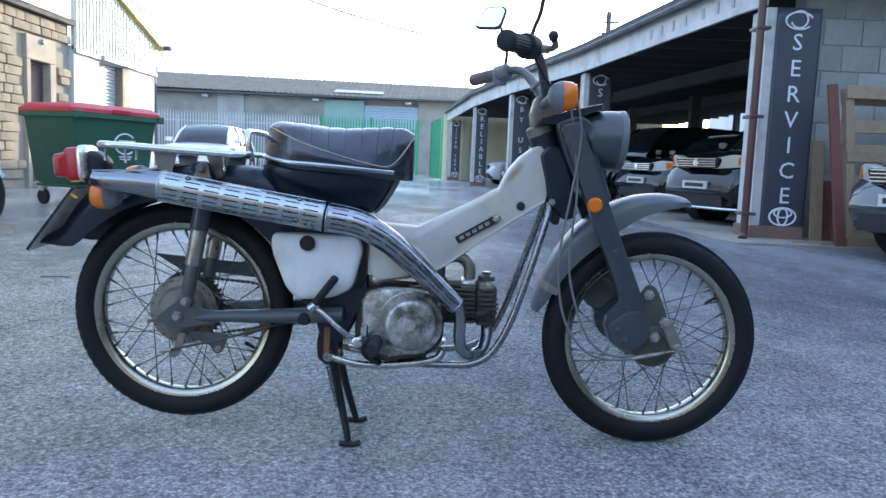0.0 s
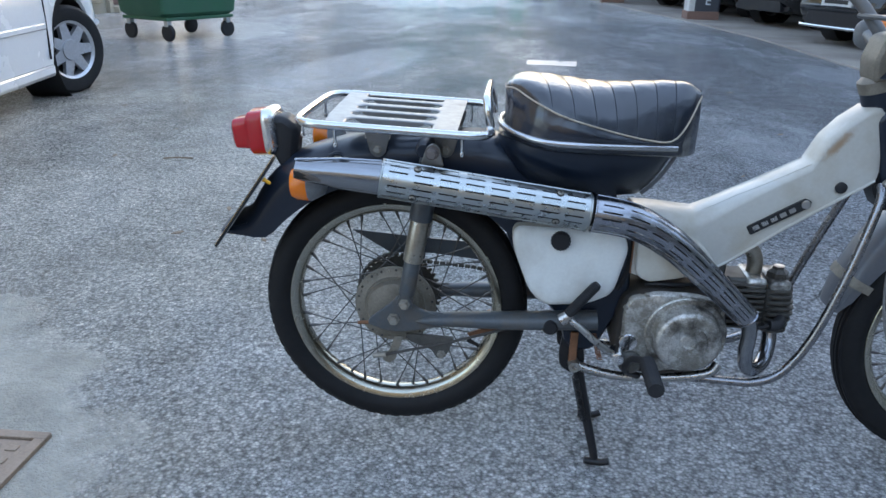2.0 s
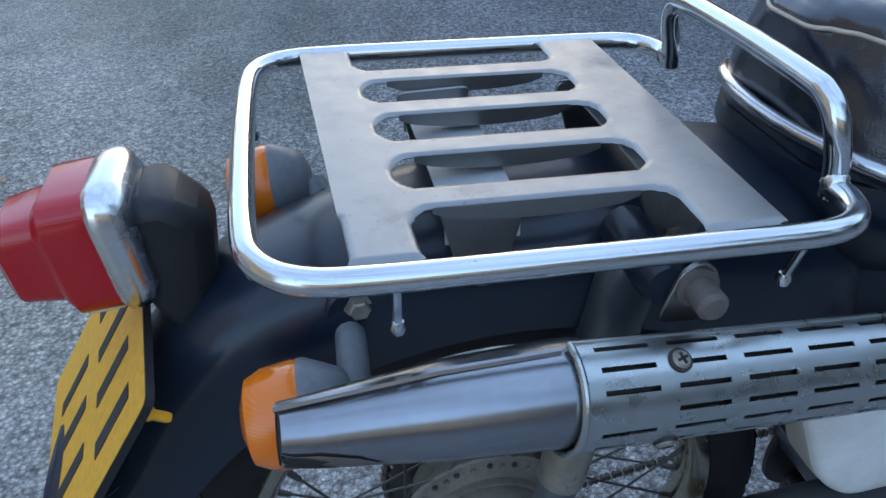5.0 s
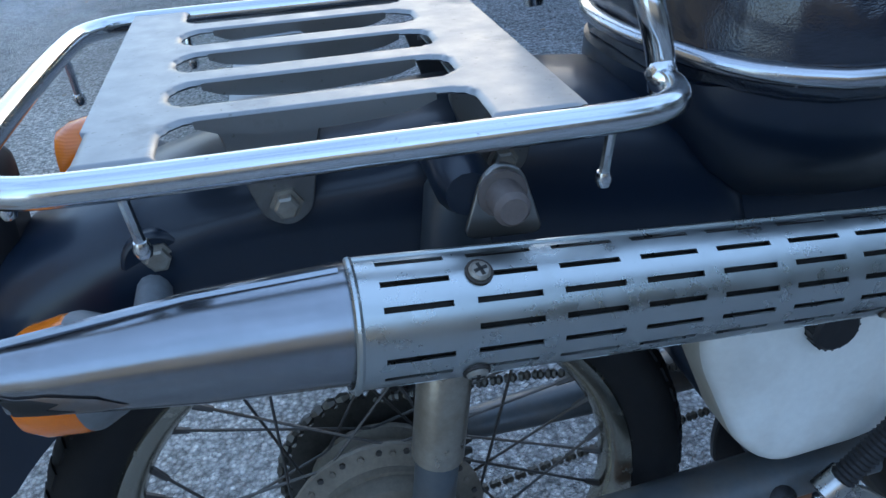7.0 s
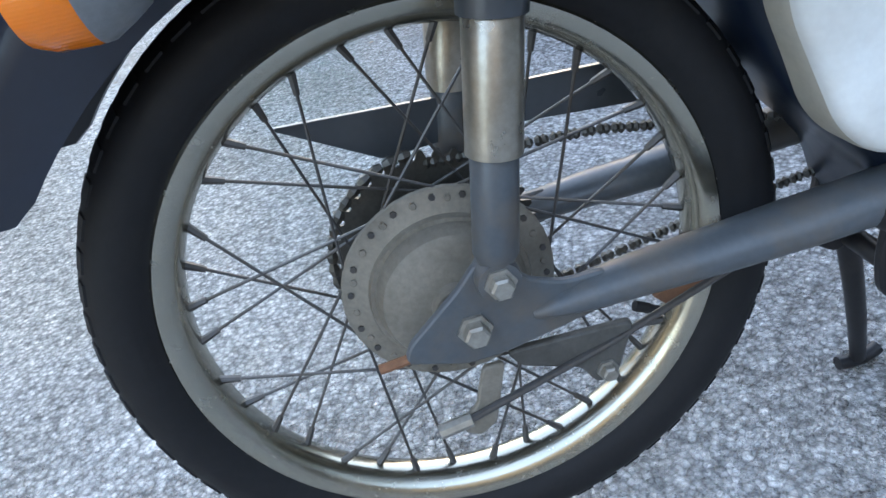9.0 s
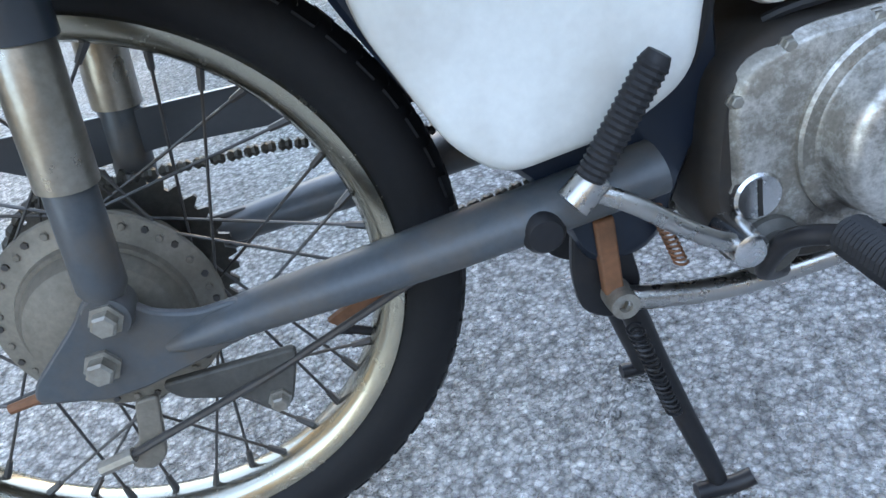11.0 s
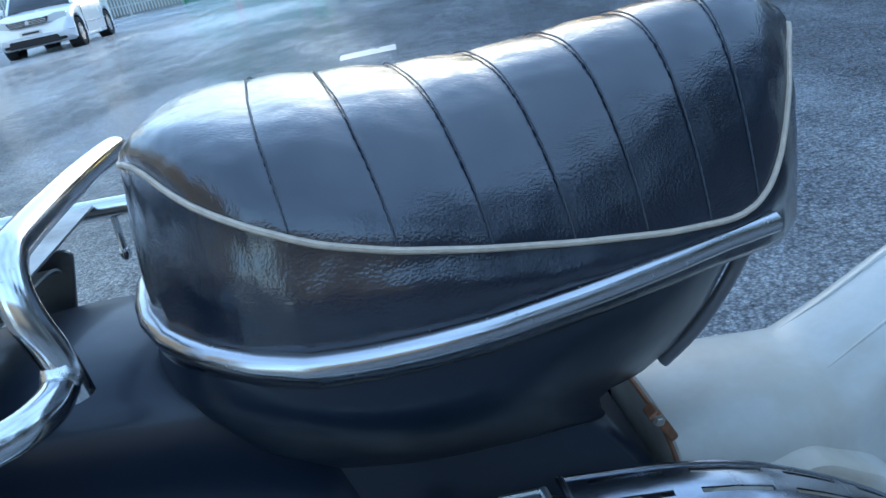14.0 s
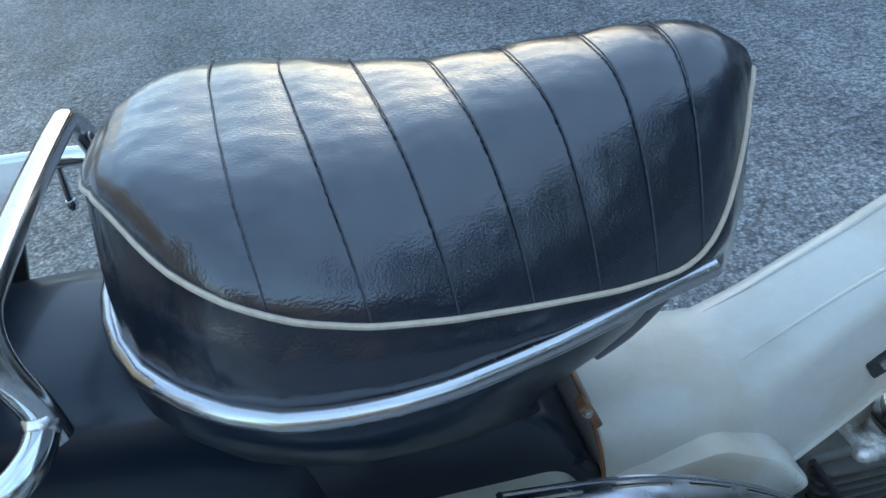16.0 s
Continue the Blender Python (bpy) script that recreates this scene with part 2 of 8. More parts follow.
ASPHALT = asphalt()
FORECOURT = surf("dusty concrete forecourt", (0.36, 0.32, 0.28), (0.13, 0.11, 0.10), 0.6, 0.8, 90, 0.7, 0.1, relief=0.4, depth=0.003)
DRAIN = surf("rusty cast iron", (0.30, 0.22, 0.16), (0.14, 0.12, 0.10), 0.5, 9, 140, 0.6, 0.15, metal=0.3, relief=0.5, depth=0.002)
STONE = surf("buff sandstone", (0.40, 0.335, 0.24), (0.27, 0.215, 0.155), 0.5, 3, 60, 0.85, 0.08, relief=0.8, depth=0.012, by_piece=0.22)
STONE_DRESSED = surf("dressed sandstone", (0.44, 0.38, 0.29), (0.26, 0.21, 0.16), 0.4, 3, 80, 0.8, 0.08, relief=0.4, depth=0.004)
MORTAR = surf("lime mortar", (0.36, 0.32, 0.25), None, 0.4, 4, 120, 0.9, 0.05, relief=0.5, depth=0.004)
RENDER = surf("painted render", (0.66, 0.66, 0.63), (0.42, 0.40, 0.36), 0.4, 1.2, 90, 0.8, 0.08, relief=0.25, depth=0.003)
BLOCKWORK = surf("painted blockwork", (0.44, 0.43, 0.40), (0.26, 0.25, 0.22), 0.5, 1.0, 60, 0.8, 0.08, relief=0.4, depth=0.004, by_piece=0.15)
CREAM_METAL = surf("cream profiled sheet", (0.72, 0.66, 0.48), (0.5, 0.44, 0.32), 0.3, 2, 40, 0.45, 0.1, relief=0.1)
GREY_SHEET = surf("weathered fibre cement sheet", (0.33, 0.31, 0.27), (0.17, 0.16, 0.14), 0.6, 0.7, 30, 0.85, 0.08, relief=0.3, depth=0.004)
SLATE = surf("mossy roof sheet", (0.25, 0.195, 0.135), (0.14, 0.11, 0.08), 0.5, 1.5, 40, 0.85, 0.08, relief=0.4, depth=0.01)
GALV = surf("galvanised steel", (0.50, 0.51, 0.50), (0.34, 0.34, 0.33), 0.4, 5, 60, 0.5, 0.1, metal=0.4, relief=0.1)
GREEN_PAINT = surf("green painted steel", (0.04, 0.30, 0.13), (0.03, 0.16, 0.08), 0.4, 4, 90, 0.45, 0.1, relief=0.1)
WHITE_BOARD = surf("weathered white fascia", (0.62, 0.61, 0.58), (0.32, 0.29, 0.25), 0.55, 2.5, 80, 0.6, 0.1, relief=0.2, depth=0.002)
WHITE_POST = surf("chipped white paint on timber", (0.60, 0.58, 0.55), (0.30, 0.22, 0.16), 0.5, 4, 100, 0.65, 0.1, relief=0.3, depth=0.002)
BROWN_PIPE = surf("dark red-brown painted iron", (0.10, 0.045, 0.04), (0.06, 0.03, 0.025), 0.4, 6, 90, 0.4, 0.1, relief=0.1)
DARK_TIMBER = surf("dark roof timber", (0.11, 0.108, 0.105), (0.06, 0.058, 0.055), 0.4, 3, 60, 0.8, 0.08, relief=0.3, depth=0.002)
BANNER = surf("dark slate grey vinyl banner", (0.060, 0.062, 0.075), (0.045, 0.045, 0.055), 0.3, 3, 200, 0.42, 0.08, relief=0.05)
BANNER_INK = surf("white banner print", (0.72, 0.74, 0.78), None, 0, 4, 200, 0.45, 0.05, relief=0.0, vary=0.03)
FAINT_INK = surf("faded grey lettering", (0.40, 0.40, 0.39), None, 0, 4, 60, 0.6, 0.05, relief=0.0, vary=0.1)
PALLET = surf("weathered pine boards", (0.36, 0.25, 0.16), (0.20, 0.135, 0.09), 0.5, 6, 70, 0.75, 0.1, relief=0.4, depth=0.002, by_piece=0.4)
RED_TIMBER = surf("old red painted timber", (0.16, 0.055, 0.04), (0.09, 0.05, 0.035), 0.5, 6, 70, 0.7, 0.1, relief=0.3, depth=0.002)
DOOR_PAINT = surf("dull maroon door paint", (0.17, 0.10, 0.09), (0.10, 0.07, 0.06), 0.4, 3, 80, 0.5, 0.1, relief=0.1)
SHUTTER = surf("pale shutter slats", (0.60, 0.60, 0.58), (0.40, 0.39, 0.36), 0.4, 2, 60, 0.5, 0.1, metal=0.2, relief=0.1)
BLUE_SHUTTER = surf("pale blue roller shutter", (0.42, 0.52, 0.60), (0.30, 0.36, 0.42), 0.4, 1, 60, 0.5, 0.1, relief=0.1)
BIN_GREEN = surf("scuffed green plastic", (0.030, 0.115, 0.062), (0.055, 0.115, 0.08), 0.45, 4, 90, 0.5, 0.12, relief=0.15)
BIN_RED = surf("red plastic lid", (0.52, 0.030, 0.040), (0.36, 0.03, 0.035), 0.3, 4, 90, 0.42, 0.1, relief=0.1)
BLACK_PLASTIC = surf("black plastic", (0.018, 0.018, 0.020), (0.035, 0.034, 0.034), 0.4, 8, 140, 0.5, 0.12, relief=0.1)
CAR_WHITE = surf("white car paint", (0.78, 0.79, 0.80), (0.60, 0.60, 0.58), 0.25, 3, 60, 0.25, 0.05, relief=0.0, coat=0.8, vary=0.02)
CAR_BLACK = surf("black car paint", (0.006, 0.0065, 0.008), (0.012, 0.012, 0.012), 0.3, 3, 60, 0.10, 0.03, relief=0.0, coat=0.3, vary=0.05)
CAR_NAVY = surf("dark blue-green car paint", (0.018, 0.03, 0.034), (0.03, 0.036, 0.036), 0.3, 3, 60, 0.18, 0.05, relief=0.0, coat=1.0, vary=0.05)
CAR_SILVER = surf("silver car paint", (0.40, 0.42, 0.46), (0.32, 0.33, 0.35), 0.25, 3, 60, 0.25, 0.05, metal=0.3, relief=0.0, coat=0.9, vary=0.03)
CAR_GLASS = glass_like("dark car glass", (0.012, 0.014, 0.016))
HEADLAMP = glass_like("clear headlamp", (0.62, 0.63, 0.62), 0.05)
HEADLAMP_WARM = glass_like("amber-tinted headlamp", (0.62, 0.55, 0.42), 0.05)
ALLOY_WHEEL = surf("silver alloy wheel", (0.58, 0.58, 0.60), (0.36, 0.35, 0.34), 0.3, 9, 90, 0.35, 0.1, metal=0.6, relief=0.0)
CAR_TYRE = surf("car tyre rubber", (0.020, 0.020, 0.021), (0.05, 0.048, 0.045), 0.4, 8, 90, 0.75, 0.1, relief=0.2)

BIKE_GREY = surf("dark grey-blue bike paint", (0.040, 0.048, 0.057), (0.060, 0.057, 0.054), 0.35, 9, 130, 0.36, 0.10, relief=0.06, coat=0.35, vary=0.06)
BIKE_NAVY = surf("dark blue frame enamel", (0.006, 0.012, 0.024), (0.015, 0.019, 0.024), 0.30, 8, 130, 0.40, 0.10, relief=0.05, coat=0.22, vary=0.06)
SWING_GREY = surf("satin grey swingarm paint", (0.072, 0.081, 0.089), (0.13, 0.095, 0.06), 0.6, 14, 150, 0.42, 0.1, relief=0.1, vary=0.1)
FENDER_GREY = surf("mid grey mudguard paint", (0.105, 0.11, 0.123), (0.12, 0.11, 0.10), 0.4, 9, 120, 0.38, 0.1, relief=0.06, coat=0.2, vary=0.06)
CREAM_WHITE = surf("aged off-white enamel", (0.58, 0.555, 0.49), (0.40, 0.31, 0.20), 0.65, 10, 140, 0.36, 0.1, relief=0.05, coat=0.3, vary=0.03)
BEIGE_PLASTIC = surf("beige plastic rim", (0.42, 0.39, 0.32), (0.30, 0.24, 0.15), 0.5, 14, 150, 0.5, 0.1, relief=0.05, vary=0.05)
COVER_WHITE = surf("scuffed white plastic cover", (0.74, 0.75, 0.72), (0.44, 0.41, 0.36), 0.50, 9, 150, 0.42, 0.1, relief=0.05, vary=0.03)
SPINE_WHITE = rust_run(surf("aged off-white spine enamel", (0.50, 0.485, 0.44), (0.36, 0.30, 0.21), 0.55, 10, 140, 0.40, 0.1, relief=0.05, coat=0.15, vary=0.03))
CHROME = chrome("bright chrome plate", (0.62, 0.63, 0.64), rough=0.08, rust=0.25)
OLD_CHROME = chrome("pitted chrome", (0.66, 0.66, 0.66), 0.16, 0.45)
DULL_TRIM = chrome("dulled trim strip", (0.46, 0.46, 0.47), 0.14, 0.3)
BAR_STEEL = chrome("bare worn steel tube", (0.50, 0.49, 0.47), 0.22, 0.5, (0.12, 0.08, 0.05))
DARK_BAR = chrome("darkened steel tube", (0.26, 0.26, 0.27), 0.20, 0.4, (0.10, 0.07, 0.05))
PLATE_STEEL = chrome("dull brushed rack plate", (0.27, 0.27, 0.265), 0.33, 0.7, (0.13, 0.115, 0.095))
SHIELD_STEEL = chrome("pressed heat shield plating", (0.47, 0.495, 0.49), 0.23, 0.16, (0.24, 0.21, 0.15))
# Darker, smoother plating for the shield over the bend.
SHIELD_DARK = chrome("darker gunmetal shield plating", (0.34, 0.35, 0.38), 0.15, 0.10, (0.20, 0.17, 0.13))
MUFFLER_STEEL = surf("smoked steel exhaust", (0.28, 0.29, 0.31), (0.16, 0.14, 0.12), 0.3, 13, 90, 0.22, 0.06, metal=0.95, relief=0.02, vary=0.05)
RUSTED_TAIL = surf("burnt rusty steel", (0.17, 0.15, 0.14), (0.20, 0.11, 0.05), 0.6, 45, 160, 0.5, 0.12, metal=0.6, relief=0.2)
# Near black with brown patches; its darkness stands for shade inside shields and gaps.
CORE = surf("near-black steel with shade put in", (0.045, 0.040, 0.036), (0.08, 0.055, 0.035), 0.5, 20, 120, 0.6, 0.1, metal=0.5)
# Exhaust soot; also stands for shade in screw crosses and the plug slot.
SOOT_SHADE = surf("soot black, also recess shade", (0.018, 0.016, 0.014), None, 0, 12, 90, 0.8, 0.1)
RIM_STEEL = chrome("weathered rim plating", (0.41, 0.39, 0.325), 0.15, 0.35, (0.26, 0.20, 0.11))
SPOKE = surf("dull spoke wire", (0.085, 0.082, 0.08), (0.10, 0.08, 0.06), 0.5, 30, 200, 0.45, 0.1, metal=0.6)
CAST = castings()
HUB = surf("dusty grey hub alloy", (0.225, 0.20, 0.162), (0.10, 0.085, 0.065), 0.5, 18, 220, 0.55, 0.1, metal=0.3, relief=0.2)
DARK_CAST = surf("dark sooty finned alloy", (0.10, 0.095, 0.085), (0.05, 0.045, 0.04), 0.5, 25, 220, 0.6, 0.1, metal=0.4, relief=0.2)
LEAF = surf("dark evergreen leaves", (0.035, 0.055, 0.025), (0.06, 0.07, 0.03), 0.4, 3, 60, 0.5, 0.1)
SCREEN_BLOCK = surf("blockwork darkened for reflections", (0.17, 0.165, 0.155), (0.09, 0.09, 0.085), 0.6, 0.9, 60, 0.85, 0.08, relief=0.4, depth=0.004)
VINYL = leather()
PIPING = surf("cream seat piping", (0.46, 0.38, 0.29), (0.26, 0.20, 0.14), 0.4, 30, 200, 0.5, 0.1)
THREAD = surf("black seat thread", (0.03, 0.035, 0.045), None, 0, 30, 500, 0.6, 0.1)
RUBBER = surf("black tyre rubber", (0.011, 0.011, 0.012), (0.030, 0.028, 0.025), 0.3, 20, 160, 0.62, 0.12, relief=0.2)
GRIP = surf("black ribbed rubber", (0.020, 0.020, 0.022), (0.05, 0.048, 0.045), 0.4, 30, 180, 0.6, 0.1, relief=0.2)
BROWN_GRIP = surf("faded brown-grey rubber", (0.13, 0.105, 0.095), (0.09, 0.08, 0.075), 0.4, 30, 180, 0.6, 0.1, relief=0.2)
STAND_BLACK = surf("black stand enamel", (0.014, 0.014, 0.016), (0.05, 0.04, 0.035), 0.4, 25, 150, 0.4, 0.1)
RUSTY = surf("orange rusty steel", (0.22, 0.10, 0.05), (0.09, 0.055, 0.035), 0.5, 30, 180, 0.7, 0.1, metal=0.2)
BOLT = surf("dull zinc bolt", (0.36, 0.34, 0.30), (0.18, 0.14, 0.10), 0.5, 40, 220, 0.45, 0.1, metal=0.7)
BRONZE = surf("tarnished shock tube", (0.34, 0.31, 0.26), (0.20, 0.16, 0.11), 0.5, 20, 150, 0.32, 0.1, metal=0.75)
CHAIN = surf("oily chain steel", (0.10, 0.095, 0.085), (0.04, 0.035, 0.03), 0.4, 60, 300, 0.4, 0.1, metal=0.7)
CABLE = surf("grey cable sleeve", (0.16, 0.155, 0.15), (0.10, 0.10, 0.10), 0.4, 40, 200, 0.5, 0.1)
AMBER = lens("amber lens", (0.80, 0.19, 0.008))
RED_LENS = lens("red lens", (0.42, 0.002, 0.010))
CLEAR_LENS = lens("clear lens strip", (0.75, 0.62, 0.52))
PLATE_BACK = surf("scuffed pale plate back", (0.52, 0.52, 0.50), (0.34, 0.33, 0.32), 0.5, 12, 150, 0.5, 0.1)
YELLOW = surf("yellow reflective plate", (0.80, 0.40, 0.015), (0.62, 0.32, 0.03), 0.3, 9, 150, 0.4, 0.08)
BAR_BLACK = surf("black plate print", (0.02, 0.02, 0.02), None, 0, 20, 100, 0.5, 0.05)
GREY_PLASTIC = surf("grey plastic housing", (0.17, 0.18, 0.19), (0.11, 0.11, 0.11), 0.4, 20, 150, 0.5, 0.1)
MIRROR = chrome("mirror glass", (0.92, 0.93, 0.95), 0.01, 0.0)
BADGE_DARK = surf("black badge", (0.015, 0.015, 0.016), None, 0, 20, 100, 0.4, 0.05)
for m, level in ((RUBBER, 0.25), (GRIP, 0.3), (BIKE_NAVY, 0.38), (BLACK_PLASTIC, 0.32), (STAND_BLACK, 0.35), (CAR_TYRE, 0.25), (DARK_TIMBER, 0.25)):
    m.node_tree.nodes["Principled BSDF"].inputs["Specular IOR Level"].default_value = level


# ---- building helpers ----
def part(name, bm, material, parent=None, label="", bevel=0.0, smooth=38, at=None):
    """Links a bmesh as one mesh object, under a thing or a part."""
    bmesh.ops.recalc_face_normals(bm, faces=bm.faces)
    me = bpy.data.meshes.new(name)
    bm.to_mesh(me)
    bm.free()
    if smooth:
        me.polygons.foreach_set("use_smooth", [True] * len(me.polygons))
        me.set_sharp_from_angle(angle=radians(smooth))
    me.materials.append(material)
    ob = new(name, me)
    if at is not None:
        ob.matrix_basis = at
    if parent is not None:
        ob.parent = parent
    if label:
        ob["label"] = label
    if bevel:
        b = ob.modifiers.new("edge", "BEVEL")
        b.width, b.segments, b.limit_method, b.angle_limit = bevel, 2, "ANGLE", radians(40)
        b.harden_normals = False
    return ob


def thing(name, label, category, at=None, group="", kind=""):
    ob = new(name)
    ob.empty_display_size = 0.1
    if at is not None:
        ob.matrix_basis = at
    return tagged(ob, label, category, group, kind)


def piece(name, me, parent, m):
    """An object of its own on shared mesh data."""
    ob = new(name, me)
    ob.matrix_basis = m
    ob.parent = parent
    return ob


def shared(bm, name, material, smooth=38):
    ob = part(name, bm, material, None, "", 0, smooth)
    me = ob.data
    bpy.data.objects.remove(ob)
    return me


def V(*a):
    return Vector(a)


def box(bm, lo, hi, m=None):
    """A box between two corners; m turns it."""
    vs = [V(x, y, z) for z in (lo[2], hi[2]) for x, y in ((lo[0], lo[1]), (hi[0], lo[1]), (hi[0], hi[1]), (lo[0], hi[1]))]
    vs = [bm.verts.new(m @ v if m else v) for v in vs]
    for f in ((0, 3, 2, 1), (4, 5, 6, 7), (0, 1, 5, 4), (1, 2, 6, 5), (2, 3, 7, 6), (3, 0, 4, 7)):
        bm.faces.new([vs[i] for i in f])
    return bm


def boxes(*pairs):
    bm = bmesh.new()
    for lo, hi in pairs:
        box(bm, lo, hi)
    return bm


def loft(bm, rings, cap=True, ring_closed=True, loop=False):
    """Skins a row of rings with equal numbers of points."""
    vr = [[bm.verts.new(p) for p in r] for r in rings]
    n = len(vr[0])
    pairs = list(zip(vr, vr[1:])) + ([(vr[-1], vr[0])] if loop else [])
    for a, b in pairs:
        for i in range(n if ring_closed else n - 1):
            bm.faces.new((a[i], a[(i + 1) % n], b[(i + 1) % n], b[i]))
    if cap and not loop and ring_closed:
        bm.faces.new(list(reversed(vr[0])))
        bm.faces.new(vr[-1])
    return bm


def spline(pts, k=6, closed=False):
    """A smooth line through points."""
    p = [Vector(q) for q in pts]
    n = len(p)
    out = []
    for i in range(n if closed else n - 1):
        if closed:
            a, b, c, d = p[i - 1], p[i], p[(i + 1) % n], p[(i + 2) % n]
        else:
            a, b, c, d = p[max(i - 1, 0)], p[i], p[i + 1], p[min(i + 2, n - 1)]
        for j in range(k):
            t = j / k
            out.append(0.5 * (2 * b + (c - a) * t + (2 * a - 5 * b + 4 * c - d) * t * t + (3 * b - a - 3 * c + d) * t ** 3))
    if not closed:
        out.append(p[-1])
    return out


def frames_along(pts, closed=False):
    """A side and an up vector at each point of a line, without twist."""
    n = len(pts)
    tang = []
    for i in range(n):
        a, b = (pts[i - 1], pts[(i + 1) % n]) if closed else (pts[max(i - 1, 0)], pts[min(i + 1, n - 1)])
        tang.append((b - a).normalized())
    up = V(0, 0, 1) if abs(tang[0].z) < 0.9 else V(1, 0, 0)
    s = tang[0].cross(up).normalized()
    out = []
    for t in tang:
        s = (s - t * s.dot(t)).normalized()
        out.append((s, s.cross(t).normalized()))
    return out


def tube(bm, pts, r, n=10, closed=False, cap=True, flat=1.0):
    """A round bar along a line; r may be one radius or one for each point; flat squeezes its second axis."""
    pts = [Vector(p) for p in pts]
    rs = r if isinstance(r, (list, tuple)) else [r] * len(pts)
    rings = []
    for p, (s, u), q in zip(pts, frames_along(pts, closed), rs):
        rings.append([p + (s * math.cos(a) + u * math.sin(a) * flat) * q for a in (2 * math.pi * i / n for i in range(n))])
    return loft(bm, rings, cap, True, closed)


def lathe(bm, prof, centre=(0, 0, 0), axis="y", n=32, loop=False, cap=True):
    """Turns a profile of (radius, height along the axis) round an axis through centre."""
    c = Vector(centre)
    e = {"x": (V(1, 0, 0), V(0, 1, 0), V(0, 0, 1)), "y": (V(0, 1, 0), V(0, 0, 1), V(1, 0, 0)), "z": (V(0, 0, 1), V(1, 0, 0), V(0, 1, 0))}
    h, a, b = e[axis] if isinstance(axis, str) else axis
    rings = [[c + h * z + (a * math.cos(t) + b * math.sin(t)) * max(r, 1e-4) for t in (2 * math.pi * i / n for i in range(n))] for r, z in prof]
    return loft(bm, rings, cap, True, loop)


def along(direction):
    """Three axes for lathe with the first along direction."""
    h = Vector(direction).normalized()
    a = h.cross(V(0, 0, 1) if abs(h.z) < 0.9 else V(1, 0, 0)).normalized()
    return h, a, h.cross(a).normalized()


def slab_xz(bm, poly, y0, y1):
    """A flat outline in x and z given thickness in y."""
    return loft(bm, [[V(x, y0, z) for x, z in poly], [V(x, y1, z) for x, z in poly]])


def slab_xy(bm, poly, z0, z1):
    return loft(bm, [[V(x, y, z0) for x, y in poly], [V(x, y, z1) for x, y in poly]])


def rounded(poly, r, k=4):
    """Rounds the corners of a plane outline."""
    out, n = [], len(poly)
    for i in range(n):
        p, a, b = V(*poly[i]), V(*poly[i - 1]), V(*poly[(i + 1) % n])
        q = min(r, (a - p).length * 0.45, (b - p).length * 0.45)
        s, e = p + (a - p).normalized() * q, p + (b - p).normalized() * q
        for j in range(k + 1):
            t = j / k
            out.append(tuple(s * (1 - t) ** 2 + p * 2 * t * (1 - t) + e * t * t))
    return out


def lettering(name, text, size, material, m, parent, depth=0.002, space=1.0, width=1.0):
    """Raised letters in the built-in font, as a mesh."""
    cu = bpy.data.curves.new(name, "FONT")
    cu.body, cu.size, cu.align_x, cu.align_y, cu.extrude, cu.space_line, cu.resolution_u = text, size, "CENTER", "CENTER", depth, space, 2
    ob = bpy.data.objects.new(name, cu)
    me = bpy.data.meshes.new_from_object(ob)
    bpy.data.objects.remove(ob)
    me.materials.append(material)
    out = new(name, me)
    out.matrix_basis = m @ Matrix.Diagonal((width, 1, 1, 1))
    out.parent = parent
    return out

# ---- the yard: ground ----
bm = bmesh.new()
bmesh.ops.create_grid(bm, x_segments=8, y_segments=8, size=400)
ground = part("ground", bm, ASPHALT, smooth=0)
tagged(ground, "dark damp asphalt yard with wet streaks", "ground", kind="structure")

drain = thing("drain_cover", "rusty iron drain cover set in the concrete patch", "drain cover", pose(-0.985, -0.31, 0.005))
bm = boxes(((-0.225, -0.185, -0.02), (0.225, -0.160, 0.006)), ((-0.225, 0.160, -0.02), (0.225, 0.185, 0.006)), ((-0.225, -0.160, -0.02), (-0.2, 0.160, 0.006)), ((0.2, -0.160, -0.02), (0.225, 0.160, 0.006)))
part("surround", bm, DRAIN, drain, bevel=0.002)
bm = boxes(((-0.196, -0.156, -0.02), (0.196, 0.156, 0.001)))
for i in range(9):
    for j in range(7):
        box(bm, (-0.185 + i * 0.043, -0.148 + j * 0.044, 0.0), (-0.16 + i * 0.043, -0.130 + j * 0.044, 0.004))
part("lid", bm, DRAIN, drain, bevel=0.001)

bm = bmesh.new()
slab_xy(bm, [(0.36, 6.42), (0.86, 6.38), (0.89, 6.76), (0.38, 6.80)], -0.02, 0.003)
cover = part("access_cover", bm, surf("worn steel plate", (0.42, 0.42, 0.42), (0.2, 0.19, 0.18), 0.4, 6, 90, 0.35, 0.1, metal=0.5), smooth=0)
tagged(cover, "flat worn steel access cover in the asphalt", "access cover")

forecourt = part("forecourt", slab_xy(bmesh.new(), [(3.75, 6.0), (3.62, 9.9), (3.2, 13.3), (2.35, 18.2), (1.6, 23.2), (0.9, 31.4), (9.5, 34), (13.0, 6.0)], -0.05, 0.02), FORECOURT, smooth=0)
tagged(forecourt, "dusty concrete floor of the covered parking bays", "floor", kind="structure")

